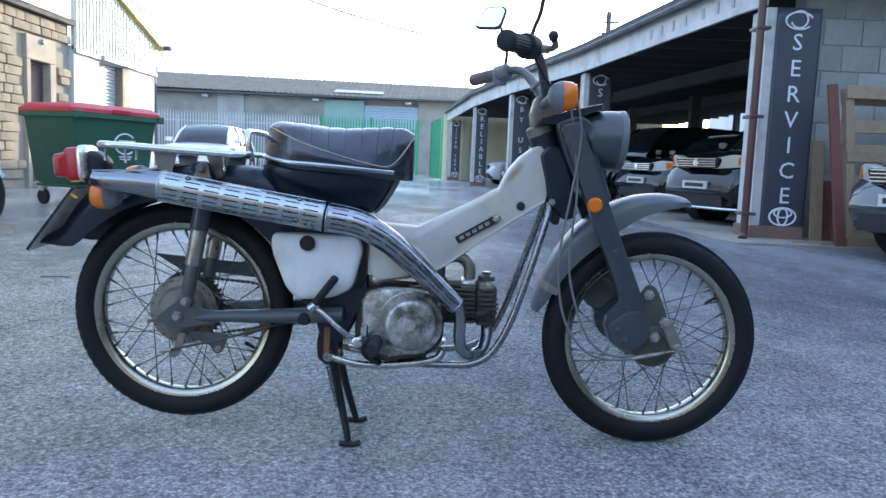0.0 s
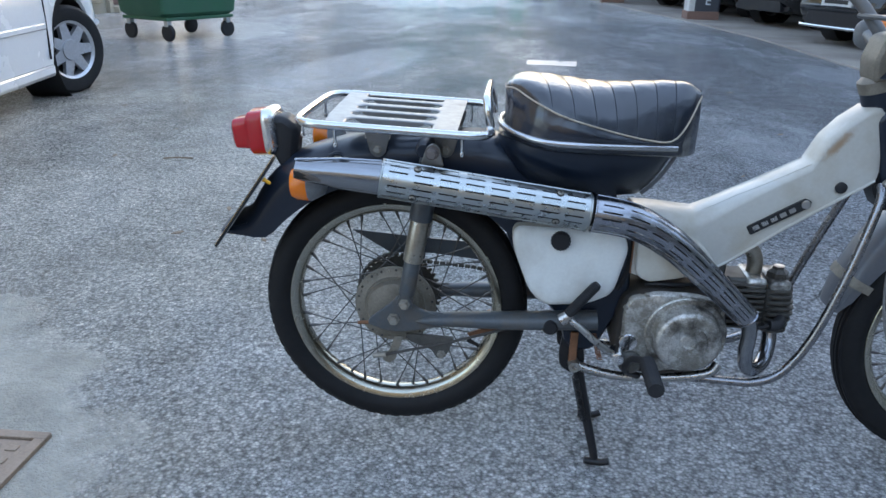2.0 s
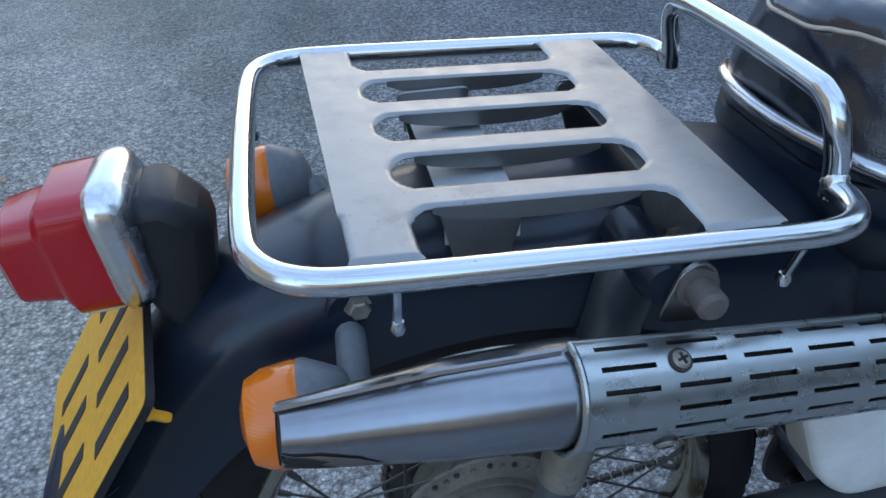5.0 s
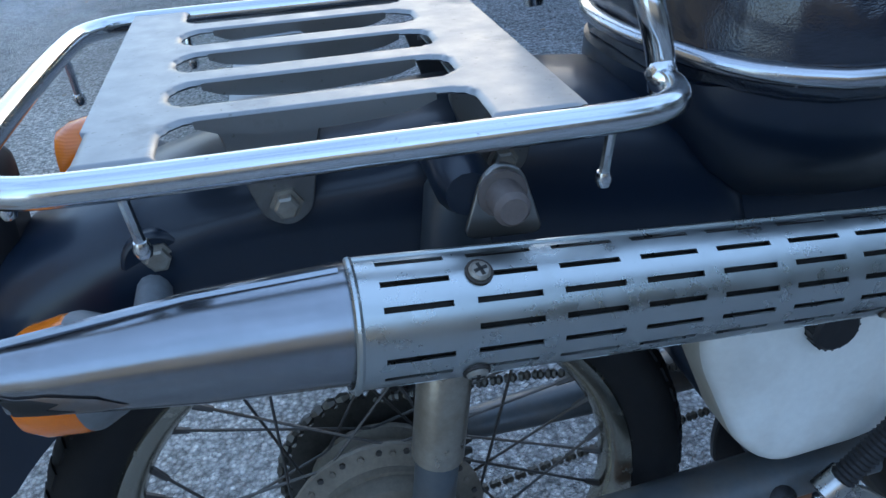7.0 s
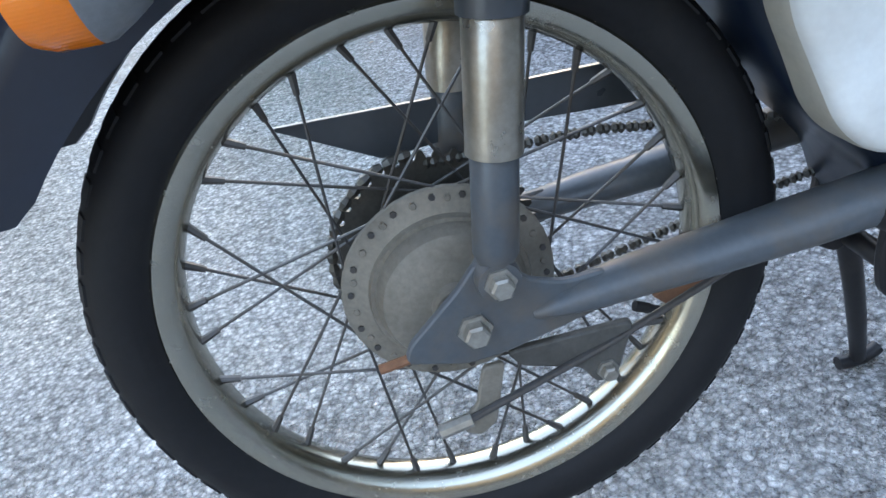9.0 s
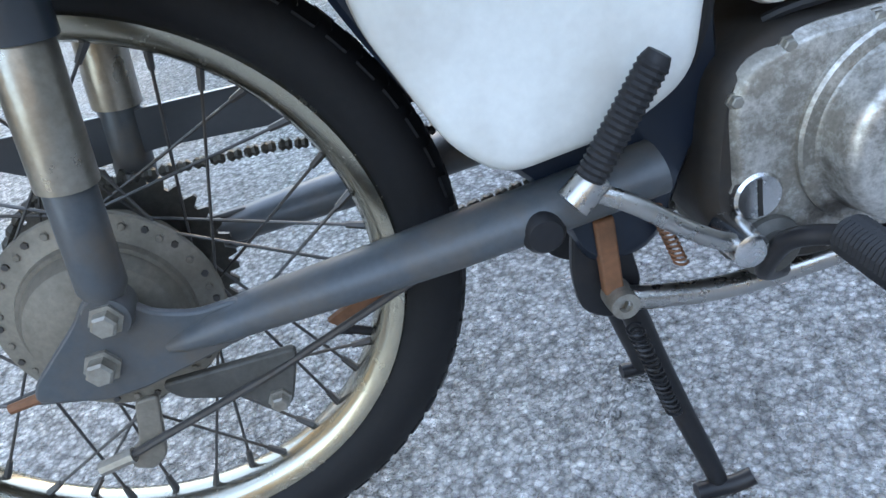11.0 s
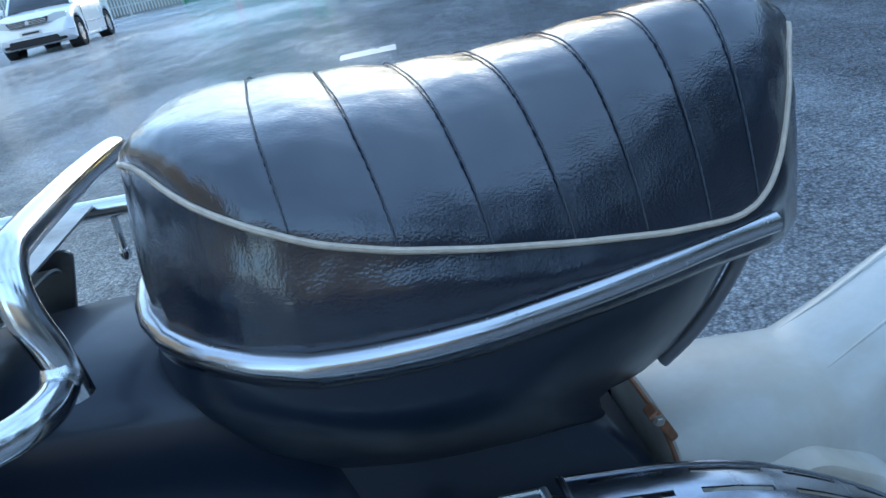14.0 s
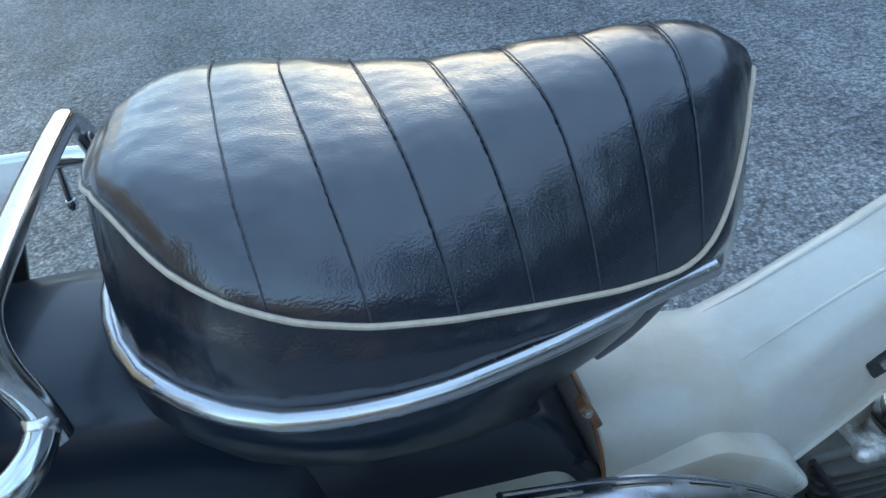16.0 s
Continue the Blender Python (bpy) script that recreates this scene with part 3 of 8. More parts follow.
# ---- stone building with a door ----
WX = -6.6
stone_house = thing("stone_building", "buff coursed sandstone building with a maroon panelled door", "building", pose(WX, 8.0, 0))
DOOR_Y0, DOOR_Y1, DOOR_H = 3.62, 4.30, 2.22          # along the wall, from its near end at y = 8
W0, W1, WTOP = -11.5, 5.12, 3.05
bm = boxes(((-6, W0, 0), (-0.06, DOOR_Y0 - 0.1, WTOP)), ((-6, DOOR_Y1 + 0.18, 0), (-0.06, W1 - 0.01, WTOP)), ((-6, DOOR_Y0 - 0.1, DOOR_H + 0.36), (-0.06, DOOR_Y1 + 0.18, WTOP)), ((-6, DOOR_Y0 - 0.1, 0), (-0.4, DOOR_Y1 + 0.18, DOOR_H + 0.36)))
part("wall", bm, MORTAR, stone_house, smooth=0)
part("lintel", boxes(((-0.3, DOOR_Y0 - 0.12, DOOR_H + 0.02), (0.012, DOOR_Y1 + 0.20, DOOR_H + 0.44))), STONE_DRESSED, stone_house, bevel=0.01)
for y0, y1 in ((DOOR_Y0 - 0.12, DOOR_Y0), (DOOR_Y1, DOOR_Y1 + 0.20)):
    part("jamb", boxes(((-0.3, y0, 0), (0.012, y1, DOOR_H + 0.015))), STONE_DRESSED, stone_house, bevel=0.008)
part("step", boxes(((-0.3, DOOR_Y0, 0), (0.10, DOOR_Y1, 0.10))), STONE_DRESSED, stone_house, bevel=0.01)
door = part("door", boxes(((-0.20, DOOR_Y0 + 0.05, 0.11), (-0.155, DOOR_Y1 - 0.05, DOOR_H - 0.05))), DOOR_PAINT, stone_house, "dull maroon panelled door")
part("door_frame", boxes(((-0.22, DOOR_Y0, 0.1), (-0.13, DOOR_Y0 + 0.05, DOOR_H)), ((-0.22, DOOR_Y1 - 0.05, 0.1), (-0.13, DOOR_Y1, DOOR_H)), ((-0.22, DOOR_Y0 + 0.05, DOOR_H - 0.05), (-0.13, DOOR_Y1 - 0.05, DOOR_H))), DARK_TIMBER, stone_house, bevel=0.004)
for z0, z1 in ((0.22, 0.88), (0.98, 1.42), (1.52, 2.06)):
    part("panel", boxes(((-0.16, DOOR_Y0 + 0.15, z0), (-0.142, DOOR_Y1 - 0.15, z1))), DOOR_PAINT, door, bevel=0.01)
part("alarm_box", lathe(bmesh.new(), [(0.05, 0), (0.055, 0.03), (0.03, 0.05)], (0.012, 4.02, 2.58), "x", 12), GALV, stone_house, "small grey door light")
part("eave", boxes(((-6.2, W0 - 0.1, WTOP), (0.10, W1 - 0.02, WTOP + 0.09))), DARK_TIMBER, stone_house, bevel=0.01)
bm = bmesh.new()
slab_xz(bm, [(0.12, WTOP + 0.09), (-3.0, WTOP + 0.9), (-6.2, WTOP + 0.09)], W0 - 0.1, W1 - 0.02)
part("roof", bm, surf("grey roofing felt", (0.20, 0.24, 0.27), (0.14, 0.16, 0.18), 0.4, 1, 40, 0.7, 0.1), stone_house)

# Added out of view so the seat's back end reflects warm sunlit stone.
part("gable_block", boxes(((-6, W0, WTOP + 0.09), (-0.5, -2.6, 6.4))), STONE, stone_house, "tall unseen sandstone block added for warm reflections", smooth=0)

# ---- clad workshop beyond it ----
workshop = thing("workshop", "white rendered workshop with cream profiled sheet above and a roller shutter", "building", pose(WX + 0.03, 13.15, 0))
L1 = 4.15
SH0, SH1, SHT = 1.10, 2.22, 2.55
bm = boxes(((-6, 0, 0), (0, SH0, 2.70)), ((-6, SH1 + 0.38, 0), (0, L1, 2.70)), ((-6, SH0, SHT), (0, SH1 + 0.38, 2.70)), ((-6, SH0, 0), (-0.35, SH1 + 0.38, SHT)))
part("wall", bm, RENDER, workshop, smooth=0)
shutter = part("shutter", boxes(((-0.20, SH0, 0), (-0.16, SH1, SHT))), SHUTTER, workshop, "pale horizontal roller shutter")
slat = shared(lathe(bmesh.new(), [(0.03, SH0 + 0.01), (0.03, SH1 - 0.01)], (-0.16, 0, 0.0), "y", 10), "slat", SHUTTER)
for i in range(34):
    piece("slat", slat, shutter, pose(0, 0, 0.05 + i * 0.074))
part("shutter_post", boxes(((-0.25, SH1, 0), (0.02, SH1 + 0.37, SHT))), surf("brown-grey boarded post", (0.24, 0.19, 0.14), (0.15, 0.12, 0.09), 0.4, 3, 60, 0.7, 0.1), workshop, bevel=0.01)
bm = bmesh.new()
for i in range(28):
    y = 0.0 + i * (L1 / 28)
    slab = [(y, 0.02), (y + 0.05, 0.05), (y + 0.09, 0.05), (y + 0.13, 0.02)]
    loft(bm, [[V(d, yy, 2.62) for yy, d in slab], [V(d, yy, 4.55) for yy, d in slab]], cap=False, ring_closed=False)
box(bm, (-0.05, 0, 2.62), (0.018, L1, 4.55))
part("cladding", bm, CREAM_METAL, workshop, "cream vertical profiled sheet", smooth=0)
part("drip_trim", boxes(((0.0, -0.02, 2.57), (0.075, SH0 - 0.05, 2.63)), ((0.0, SH0 + 0.02, 2.57), (0.12, SH1 + 0.42, 2.66)), ((0.0, SH1 + 0.5, 2.57), (0.075, L1 + 0.02, 2.63))), GALV, workshop, bevel=0.004)
# verge that falls away along the wall
bm = bmesh.new()
loft(bm, [[V(x, -0.1, z) for x, z in ((-0.02, 4.68), (0.16, 4.68), (0.16, 4.50), (-0.02, 4.50))], [V(x, L1 + 0.30, z) for x, z in ((-0.02, 3.44), (0.16, 3.44), (0.16, 3.22), (-0.02, 3.22))]])
part("verge", bm, surf("yellow verge trim", (0.62, 0.46, 0.14), (0.4, 0.3, 0.12), 0.4, 3, 60, 0.45, 0.1), workshop, "yellow sloping verge trim", bevel=0.01)
part("gutter_end", boxes(((-0.05, L1 + 0.2, 3.25), (0.3, L1 + 0.42, 3.35))), DARK_TIMBER, workshop, bevel=0.02)
bm = bmesh.new()
box(bm, (0.06, 2.28, 4.05), (0.26, 2.58, 4.12), Matrix.Rotation(0.05, 4, "X"))
tube(bm, [(0.0, 2.4, 3.8), (0.12, 2.4, 3.95), (0.16, 2.43, 4.05)], 0.02, 8)
part("floodlight", bm, GALV, workshop, "grey outdoor floodlight", bevel=0.01)
part("downpipe", tube(bmesh.new(), spline([(0.10, L1 + 0.3, 3.3), (0.09, L1 + 0.28, 3.0), (0.04, L1 + 0.06, 2.75), (0.05, L1 - 0.02, 2.4)], 4), 0.02, 8), GALV, workshop)

# ---- long shed at the yard's end ----
shed = thing("shed", "long grey sheet-clad shed with a low corrugated roof", "building", pose(0, 45.0, 0))
for lo, hi in (((-30, 0.3, 0), (-13.2, 8, 4.72)), ((-11.6, 0.3, 0), (-6.7, 8, 4.72)), ((-1.0, 0.3, 0), (3.4, 8, 4.72)), ((-6.7, 0.6, 0), (-1.0, 8, 4.72))):
    part("wall", boxes((lo, hi)), GREY_SHEET, shed, smooth=0)
part("pier", boxes(((-13.2, 0.2, 0), (-11.6, 8, 4.72))), BLOCKWORK, shed, "pale painted pier", smooth=0)
part("side_panel", boxes(((-6.7, 0.25, 0), (-4.3, 0.6, 4.3))), surf("pale green painted sheet", (0.28, 0.42, 0.38), (0.22, 0.3, 0.27), 0.4, 0.8, 30, 0.6, 0.1), shed, "pale green painted sheet")
sh = part("shutter", boxes(((-4.3, 0.4, 0), (-1.0, 0.6, 4.05))), BLUE_SHUTTER, shed, "pale blue roller shutter", smooth=0)
slat = shared(lathe(bmesh.new(), [(0.07, -4.28), (0.07, -1.02)], (0, 0.4, 0.0), "x", 8), "slat", BLUE_SHUTTER)
for i in range(26):
    piece("slat", slat, sh, pose(0, 0, 0.1 + i * 0.153))
bm = bmesh.new()
N = 210
row = []
for i in range(N + 1):
    x = -30 + 33.8 * i / N
    row.append((x, 0.06 * (i % 2)))
drop = lambda x: 4.62 - 0.012 * (x + 17)
loft(bm, [[V(x, -0.35, drop(x) + h) for x, h in row], [V(x, 6.0, drop(x) + 1.5 + h) for x, h in row]], cap=False, ring_closed=False)
part("roof", bm, SLATE, shed, "weathered corrugated roof", smooth=0)
part("skylight", loft(bmesh.new(), [[V(x, y, drop(x) + 0.10 + (y + 0.35) * 0.236) for x in (-6.2, -3.2)] for y in (0.6, 1.6)], cap=False, ring_closed=False), surf("pale skylight sheet", (0.6, 0.6, 0.58), None, 0, 2, 40, 0.4, 0.1), shed, smooth=0)
part("gutter", boxes(((-30, -0.40, 4.40), (3.4, 0.28, 4.50))), DARK_TIMBER, shed, smooth=0)
for x in (-13.9, -7.2, -1.6):
    part("bulkhead_light", boxes(((x - 0.2, -0.05, 4.15), (x + 0.2, 0.3, 4.35))), GALV, shed, bevel=0.03)

# ---- palisade fence and gate ----
fence = thing("palisade_fence", "galvanised steel palisade fence with pointed pales", "fence", pose(0, 43.0, 0))
bm = bmesh.new()
loft(bm, [[V(x * 0.5, y, z) for x, y, z in ((-0.07, 0, 0), (-0.03, -0.03, 0), (0.03, -0.03, 0), (0.07, 0, 0))], [V(x * 0.5, y, z) for x, y, z in ((-0.07, 0, 2.85), (-0.03, -0.03, 2.85), (0.03, -0.03, 2.85), (0.07, 0, 2.85))], [V(x * 0.5, y, z) for x, y, z in ((-0.015, 0, 3.1), (-0.006, -0.01, 3.1), (0.006, -0.01, 3.1), (0.015, 0, 3.1))]], cap=False, ring_closed=False)
pale_g = shared(bm.copy(), "pale", GALV, 0)
pale_n = shared(bm, "pale", GREEN_PAINT, 0)
for i in range(120):
    x = -26.0 + i * 0.165
    if x < -6.6:
        piece("pale", pale_g, fence, pose(x, 0, 0.1))
for z in (0.5, 2.6):
    part("rail", boxes(((-26, 0.0, z), (-6.6, 0.06, z + 0.06))), GALV, fence, smooth=0)
for i in range(8):
    part("post", boxes(((-25.9 + i * 2.75, 0.02, 0), (-25.8 + i * 2.75, 0.12, 2.9))), GALV, fence, smooth=0)
gate_far = thing("palisade_gate", "green palisade double gate standing closed", "gate", pose(0, 43.0, 0))
for i in range(34):
    piece("pale", pale_n, gate_far, pose(-6.45 + i * 0.165, 0, 0.1))
for z in (0.5, 2.5):
    part("rail", boxes(((-6.5, 0.0, z), (-0.9, 0.06, z + 0.06))), GREEN_PAINT, gate_far, smooth=0)
for x in (-6.6, -3.7, -0.95):
    part("post", boxes(((x, 0.02, 0), (x + 0.14, 0.16, 3.2))), GREEN_PAINT, gate_far, smooth=0)

gate_open = thing("sheet_gate", "bright green sheet steel gate leaf standing open", "gate", pose(0.55, 34.6, -0.1, 0, 0, 97))
part("sheet", boxes(((0.0, -0.02, 0.12), (4.6, 0.02, 2.9))), GREEN_PAINT, gate_open, smooth=0)
for lo, hi in (((0, -0.06, 0.1), (0.08, 0.06, 3.0)), ((4.55, -0.06, 0.1), (4.65, 0.06, 3.0)), ((0.08, -0.05, 1.5), (4.55, 0.05, 1.58)), ((0.08, -0.05, 2.9), (4.55, 0.05, 2.98)), ((0.08, -0.05, 0.1), (4.55, 0.05, 0.18))):
    part("gate_bar", boxes((lo, hi)), GREEN_PAINT, gate_open, smooth=0)

# ---- covered bays along the other side ----
POSTS = [(4.17, 6.75, 0.58), (3.33, 13.2, 0.52), (2.34, 18.3, 0.50), (1.58, 23.3, 0.46), (0.88, 31.4, 0.46)]   # front corner x, y and width
bays = thing("covered_bays", "long open-fronted car shelter with a white fascia and dark timber roof", "shelter", pose(0, 0, 0))
for x, y, w in POSTS:
    part("pillar", boxes(((x, y, 0.0), (x + w, y + 0.42, 2.58))), WHITE_POST, bays, bevel=0.012)
    part("plinth", boxes(((x - 0.02, y - 0.03, 0.0), (x + w + 0.02, y + 0.45, 0.16))), surf("crumbling brick plinth", (0.22, 0.13, 0.10), (0.16, 0.12, 0.10), 0.5, 6, 60, 0.85, 0.08, relief=0.5, depth=0.004), bays, bevel=0.01)
line = [(4.13, 6.2), (4.12, 6.75), (3.28, 13.2), (2.30, 18.3), (1.54, 23.3), (0.84, 31.4), (0.76, 32.4)]
for (xa, ya), (xb, yb) in zip(line[1:], line[2:]):
    bm = bmesh.new()
    slab_xy(bm, [(xa, ya), (xb, yb), (xb + 0.05, yb), (xa + 0.05, ya)], 2.60, 2.95)
    part("fascia", bm, WHITE_BOARD, bays, "weathered white fascia board", smooth=0)
bm = bmesh.new()
gl = [V(x - 0.09, y, 2.97) for x, y in line]
tube(bm, gl, 0.055, 8)
part("gutter", bm, surf("dark gutter", (0.09, 0.085, 0.08), (0.05, 0.05, 0.045), 0.5, 4, 40, 0.6, 0.1), bays)
bm = bmesh.new()
slab_xy(bm, [(x - 0.05, y) for x, y in line] + [(11.1, 32.4), (11.1, 6.2)], 3.02, 3.12)
part("roof", bm, DARK_TIMBER, bays, smooth=0)
for i in range(26):
    y = 7.3 + i
    x = np.interp(y, [p[1] for p in line], [p[0] for p in line])
    part("rafter", boxes(((float(x) + 0.08, y, 2.82), (11.0, y + 0.09, 3.015))), DARK_TIMBER, bays, smooth=0)
for k, off in enumerate((2.6, 5.2)):
    bm = bmesh.new()
    slab_xy(bm, [(4.1 + off, 6.8), (0.9 + off, 31.5), (1.1 + off, 31.5), (4.3 + off, 6.8)], 2.55, 2.80)
    part("beam", bm, DARK_TIMBER, bays, smooth=0)
for x, y in ((7.0, 12.6), (6.0, 20.5), (6.5, 16.5)):
    part("inner_post", boxes(((x, y, 0), (x + 0.22, y + 0.22, 2.55))), DARK_TIMBER, bays, bevel=0.01)
bm = bmesh.new()
box(bm, (10.4, 6.9, 0), (10.7, 34, 2.12))
wall_back = part("wall_back", bm, BLOCKWORK, smooth=0)
tagged(wall_back, "painted block wall at the back of the bays", "wall", kind="structure")
# Added wall: keeps low sun off the parked cars and glows through the gap.
beyond = part("sun_block_wall", boxes(((13.6, 6.9, 0), (13.9, 36, 3.9))), RENDER, smooth=0)
tagged(beyond, "pale wall added behind the bays to block low sun", "wall", kind="structure")
for y in (9.4, 13.1, 16.8, 20.5, 24.2, 27.9):
    part("back_post", boxes(((10.45, y, 2.12), (10.62, y + 0.2, 2.82))), DARK_TIMBER, bays, smooth=0)
blk = shared(boxes(((-0.012, -0.215, -0.105), (0.02, 0.215, 0.105))), "block", BLOCKWORK, 0)
for r in range(8):
    for c in range(28):
        piece("block", blk, wall_back, pose(10.39, 7.6 + c * 0.45 + (r % 2) * 0.22, 0.32 + r * 0.225))
side_wall = part("wall_side", boxes(((4.80, 7.22, 0), (13.0, 7.5, 3.0))), BLOCKWORK, smooth=0)
tagged(side_wall, "pale painted block wall beside the bays", "wall", kind="structure")
for r in range(9):
    for c in range(12):
        piece("block", blk, side_wall, pose(5.03 + c * 0.45 + (r % 2) * 0.22, 7.215, 0.32 + r * 0.3, 0, 0, 90) @ Matrix.Diagonal((1, 1, 1.35, 1)))
bm = bmesh.new()
box(bm, (0.6, 32.6, 0), (10.4, 32.9, 2.9))
end_wall = part("wall_end", bm, CREAM_METAL, smooth=0)
tagged(end_wall, "cream ribbed sheet wall closing the last bay", "wall", kind="structure")
for i in range(40):
    part("rib", boxes(((0.7 + i * 0.24, 32.56, 0), (0.8 + i * 0.24, 32.6, 2.9))), CREAM_METAL, end_wall, smooth=0)

# ---- unseen walls added on the sunny side and behind the camera ----
# Added out of view so that the moped and yard stay in shade.
east = part("wall_east", boxes(((9.6, -16, 0), (10.0, 7.2, 4.2))), BLOCKWORK, smooth=0)
tagged(east, "unseen block wall added to keep the sun off", "wall", kind="structure")
# Added wall, set near and dark to dim what the moped reflects from behind.
back = part("wall_south", boxes(((-6.4, -9.4, 0), (9.6, -9.0, 4.3))), SCREEN_BLOCK, smooth=0)
tagged(back, "unseen dark wall added to darken reflections", "wall", kind="structure")


def tree(label, at, height, spread, seed):
    """A tapered trunk with limbs that fork into a ragged crown of small leaves."""
    rnd = random.Random(seed)
    root = thing("tree", label, "tree", at)
    bm, tips = bmesh.new(), []
    tube(bm, [V(0, 0, -0.1), V(0.05, 0.02, height * 0.3), V(0.0, 0.08, height * 0.62), V(0.1, 0.0, height * 0.9)], [0.22, 0.17, 0.11, 0.03], 10)
    for i in range(26):
        z = height * (0.24 + 0.68 * i / 26)
        a, reach = rnd.uniform(0, 2 * math.pi), spread * (1.05 - 0.75 * i / 26) * rnd.uniform(0.7, 1.1)
        end = V(reach * math.cos(a), reach * math.sin(a), z + reach * 0.45)
        midp = end * 0.5 + V(0, 0, z * 0.5 - 0.05)
        tube(bm, [V(0, 0, z), midp, end], [0.06, 0.035, 0.012], 6)
        tips += [midp, end, (midp + end) / 2, end + V(rnd.uniform(-0.3, 0.3), rnd.uniform(-0.3, 0.3), 0.3)]
    part("trunk", bm, DARK_TIMBER, root, "dark bark trunk and limbs", smooth=60)
    verts, faces = [], []
    for tip in tips:
        size = rnd.uniform(0.22, 0.5)
        for k in range(95):
            c = tip + V(rnd.gauss(0, size), rnd.gauss(0, size), rnd.gauss(0, size * 0.8))
            m = pose(*c, rnd.uniform(-70, 70), rnd.uniform(-70, 70), rnd.uniform(0, 360))
            n0 = len(verts)
            verts += [m @ V(*p) for p in ((-0.05, 0, 0), (0, -0.03, 0.012), (0.06, 0, 0), (0, 0.03, 0.012))]
            faces.append((n0, n0 + 1, n0 + 2, n0 + 3))
    me = bpy.data.meshes.new("crown")
    me.from_pydata(verts, [], faces)
    me.materials.append(LEAF)
    crown = new("crown", me)
    crown.parent = root
    return root


# Both trees stand unseen, placed for the dark ragged reflection in the seat.
tree("tall dark evergreen tree standing behind the yard", pose(5.6, -4.6, 0), 7.6, 2.1, 3)
tree("dark bushy evergreen tree beside the block wall", pose(8.0, -3.0, 0), 6.4, 1.8, 8)

# ---- stone courses of the wall (last: many pieces) ----
rng = random.Random(11)
stones = []
for k in range(5):
    bm = bmesh.new()
    w, h = 0.26 + 0.07 * k, 0.145
    slab = rounded([(-w / 2, -h / 2), (w / 2, -h / 2), (w / 2, h / 2), (-w / 2, h / 2)], 0.015, 1)
    slab2 = [(a * 0.94, b * 0.86) for a, b in slab]
    loft(bm, [[V(-0.06, a, b) for a, b in slab], [V(0.0, a, b) for a, b in slab], [V(0.010, a + rng.uniform(-0.006, 0.006), b + rng.uniform(-0.006, 0.006)) for a, b in slab2]])
    stones.append((w, shared(bm, "stone", STONE, 0)))
z = 0.09
while z < 2.98:
    y = 1.0 + rng.uniform(0, 0.2)
    while y < W1 - 0.15:
        w, me = stones[rng.randrange(5)]
        c = y + w / 2
        if not (z < DOOR_H + 0.46 and DOOR_Y0 - 0.14 < c + w / 2 and c - w / 2 < DOOR_Y1 + 0.22) and y + w < W1:
            piece("stone", me, stone_house, pose(-0.005 + rng.uniform(-0.006, 0.006), c, z, 0, 0, rng.uniform(-0.6, 0.6)))
        y += w + 0.014
    z += 0.158

# ---- the moped: x towards its front, y = 0 its middle, rear axle over the origin ----
moped = thing("moped", "old grey step-through moped with white frame panels on its centre stand", "moped")
REAR, FRONT = V(-0.006, 0.0, 0.3175), V(1.203, 0.042, 0.2815)
STEER = 2.0                      # degrees the front end is turned


def bolt(parent, p, r=0.008, h=0.007, axis=(0, -1, 0), material=None, name="bolt"):
    bm = bmesh.new()
    lathe(bm, [(r * 1.35, 0), (r * 1.35, h * 0.25), (r, h * 0.25), (r, h * 0.85), (r * 0.8, h)], p, along(axis), 6)
    return part(name, bm, material or BOLT, parent, smooth=20)


def screw(parent, p, r=0.006, axis=(0, -1, 0.25)):
    """A cross-head screw."""
    h, a, b = along(axis)
    bm = bmesh.new()
    lathe(bm, [(r, -0.002), (r, 0.001), (r * 0.75, 0.0024), (0.0, 0.0028)], p, (h, a, b), 16)
    head = part("screw", bm, BOLT, parent, smooth=30)
    bm = bmesh.new()
    lathe(bm, [(r * 1.02, 0.0002), (r * 1.28, 0.0002), (r * 1.28, -0.002)], p, (h, a, b), 16, cap=False)
    # Flat near-black ring laid round the screw head.
    part("dimple", bm, CORE, head, "dark ring round the screw head")
    bm = bmesh.new()
    for u, w in ((a, b), (b, a)):
        c = Vector(p) + h * 0.0018
        vs = [bm.verts.new(c + u * (r * 0.62 * i) + w * (r * 0.15 * j) + h * k) for k in (0, 0.0012) for i, j in ((-1, -1), (1, -1), (1, 1), (-1, 1))]
        for f in ((4, 5, 6, 7), (0, 1, 5, 4), (1, 2, 6, 5), (2, 3, 7, 6), (3, 0, 4, 7)):
            bm.faces.new([vs[i] for i in f])
    # The cross isn't sunk: its dark colour gives the shade of a recess.
    part("cross_recess", bm, SOOT_SHADE, head, "dark cross drawn as recess shade", smooth=0)
    return head


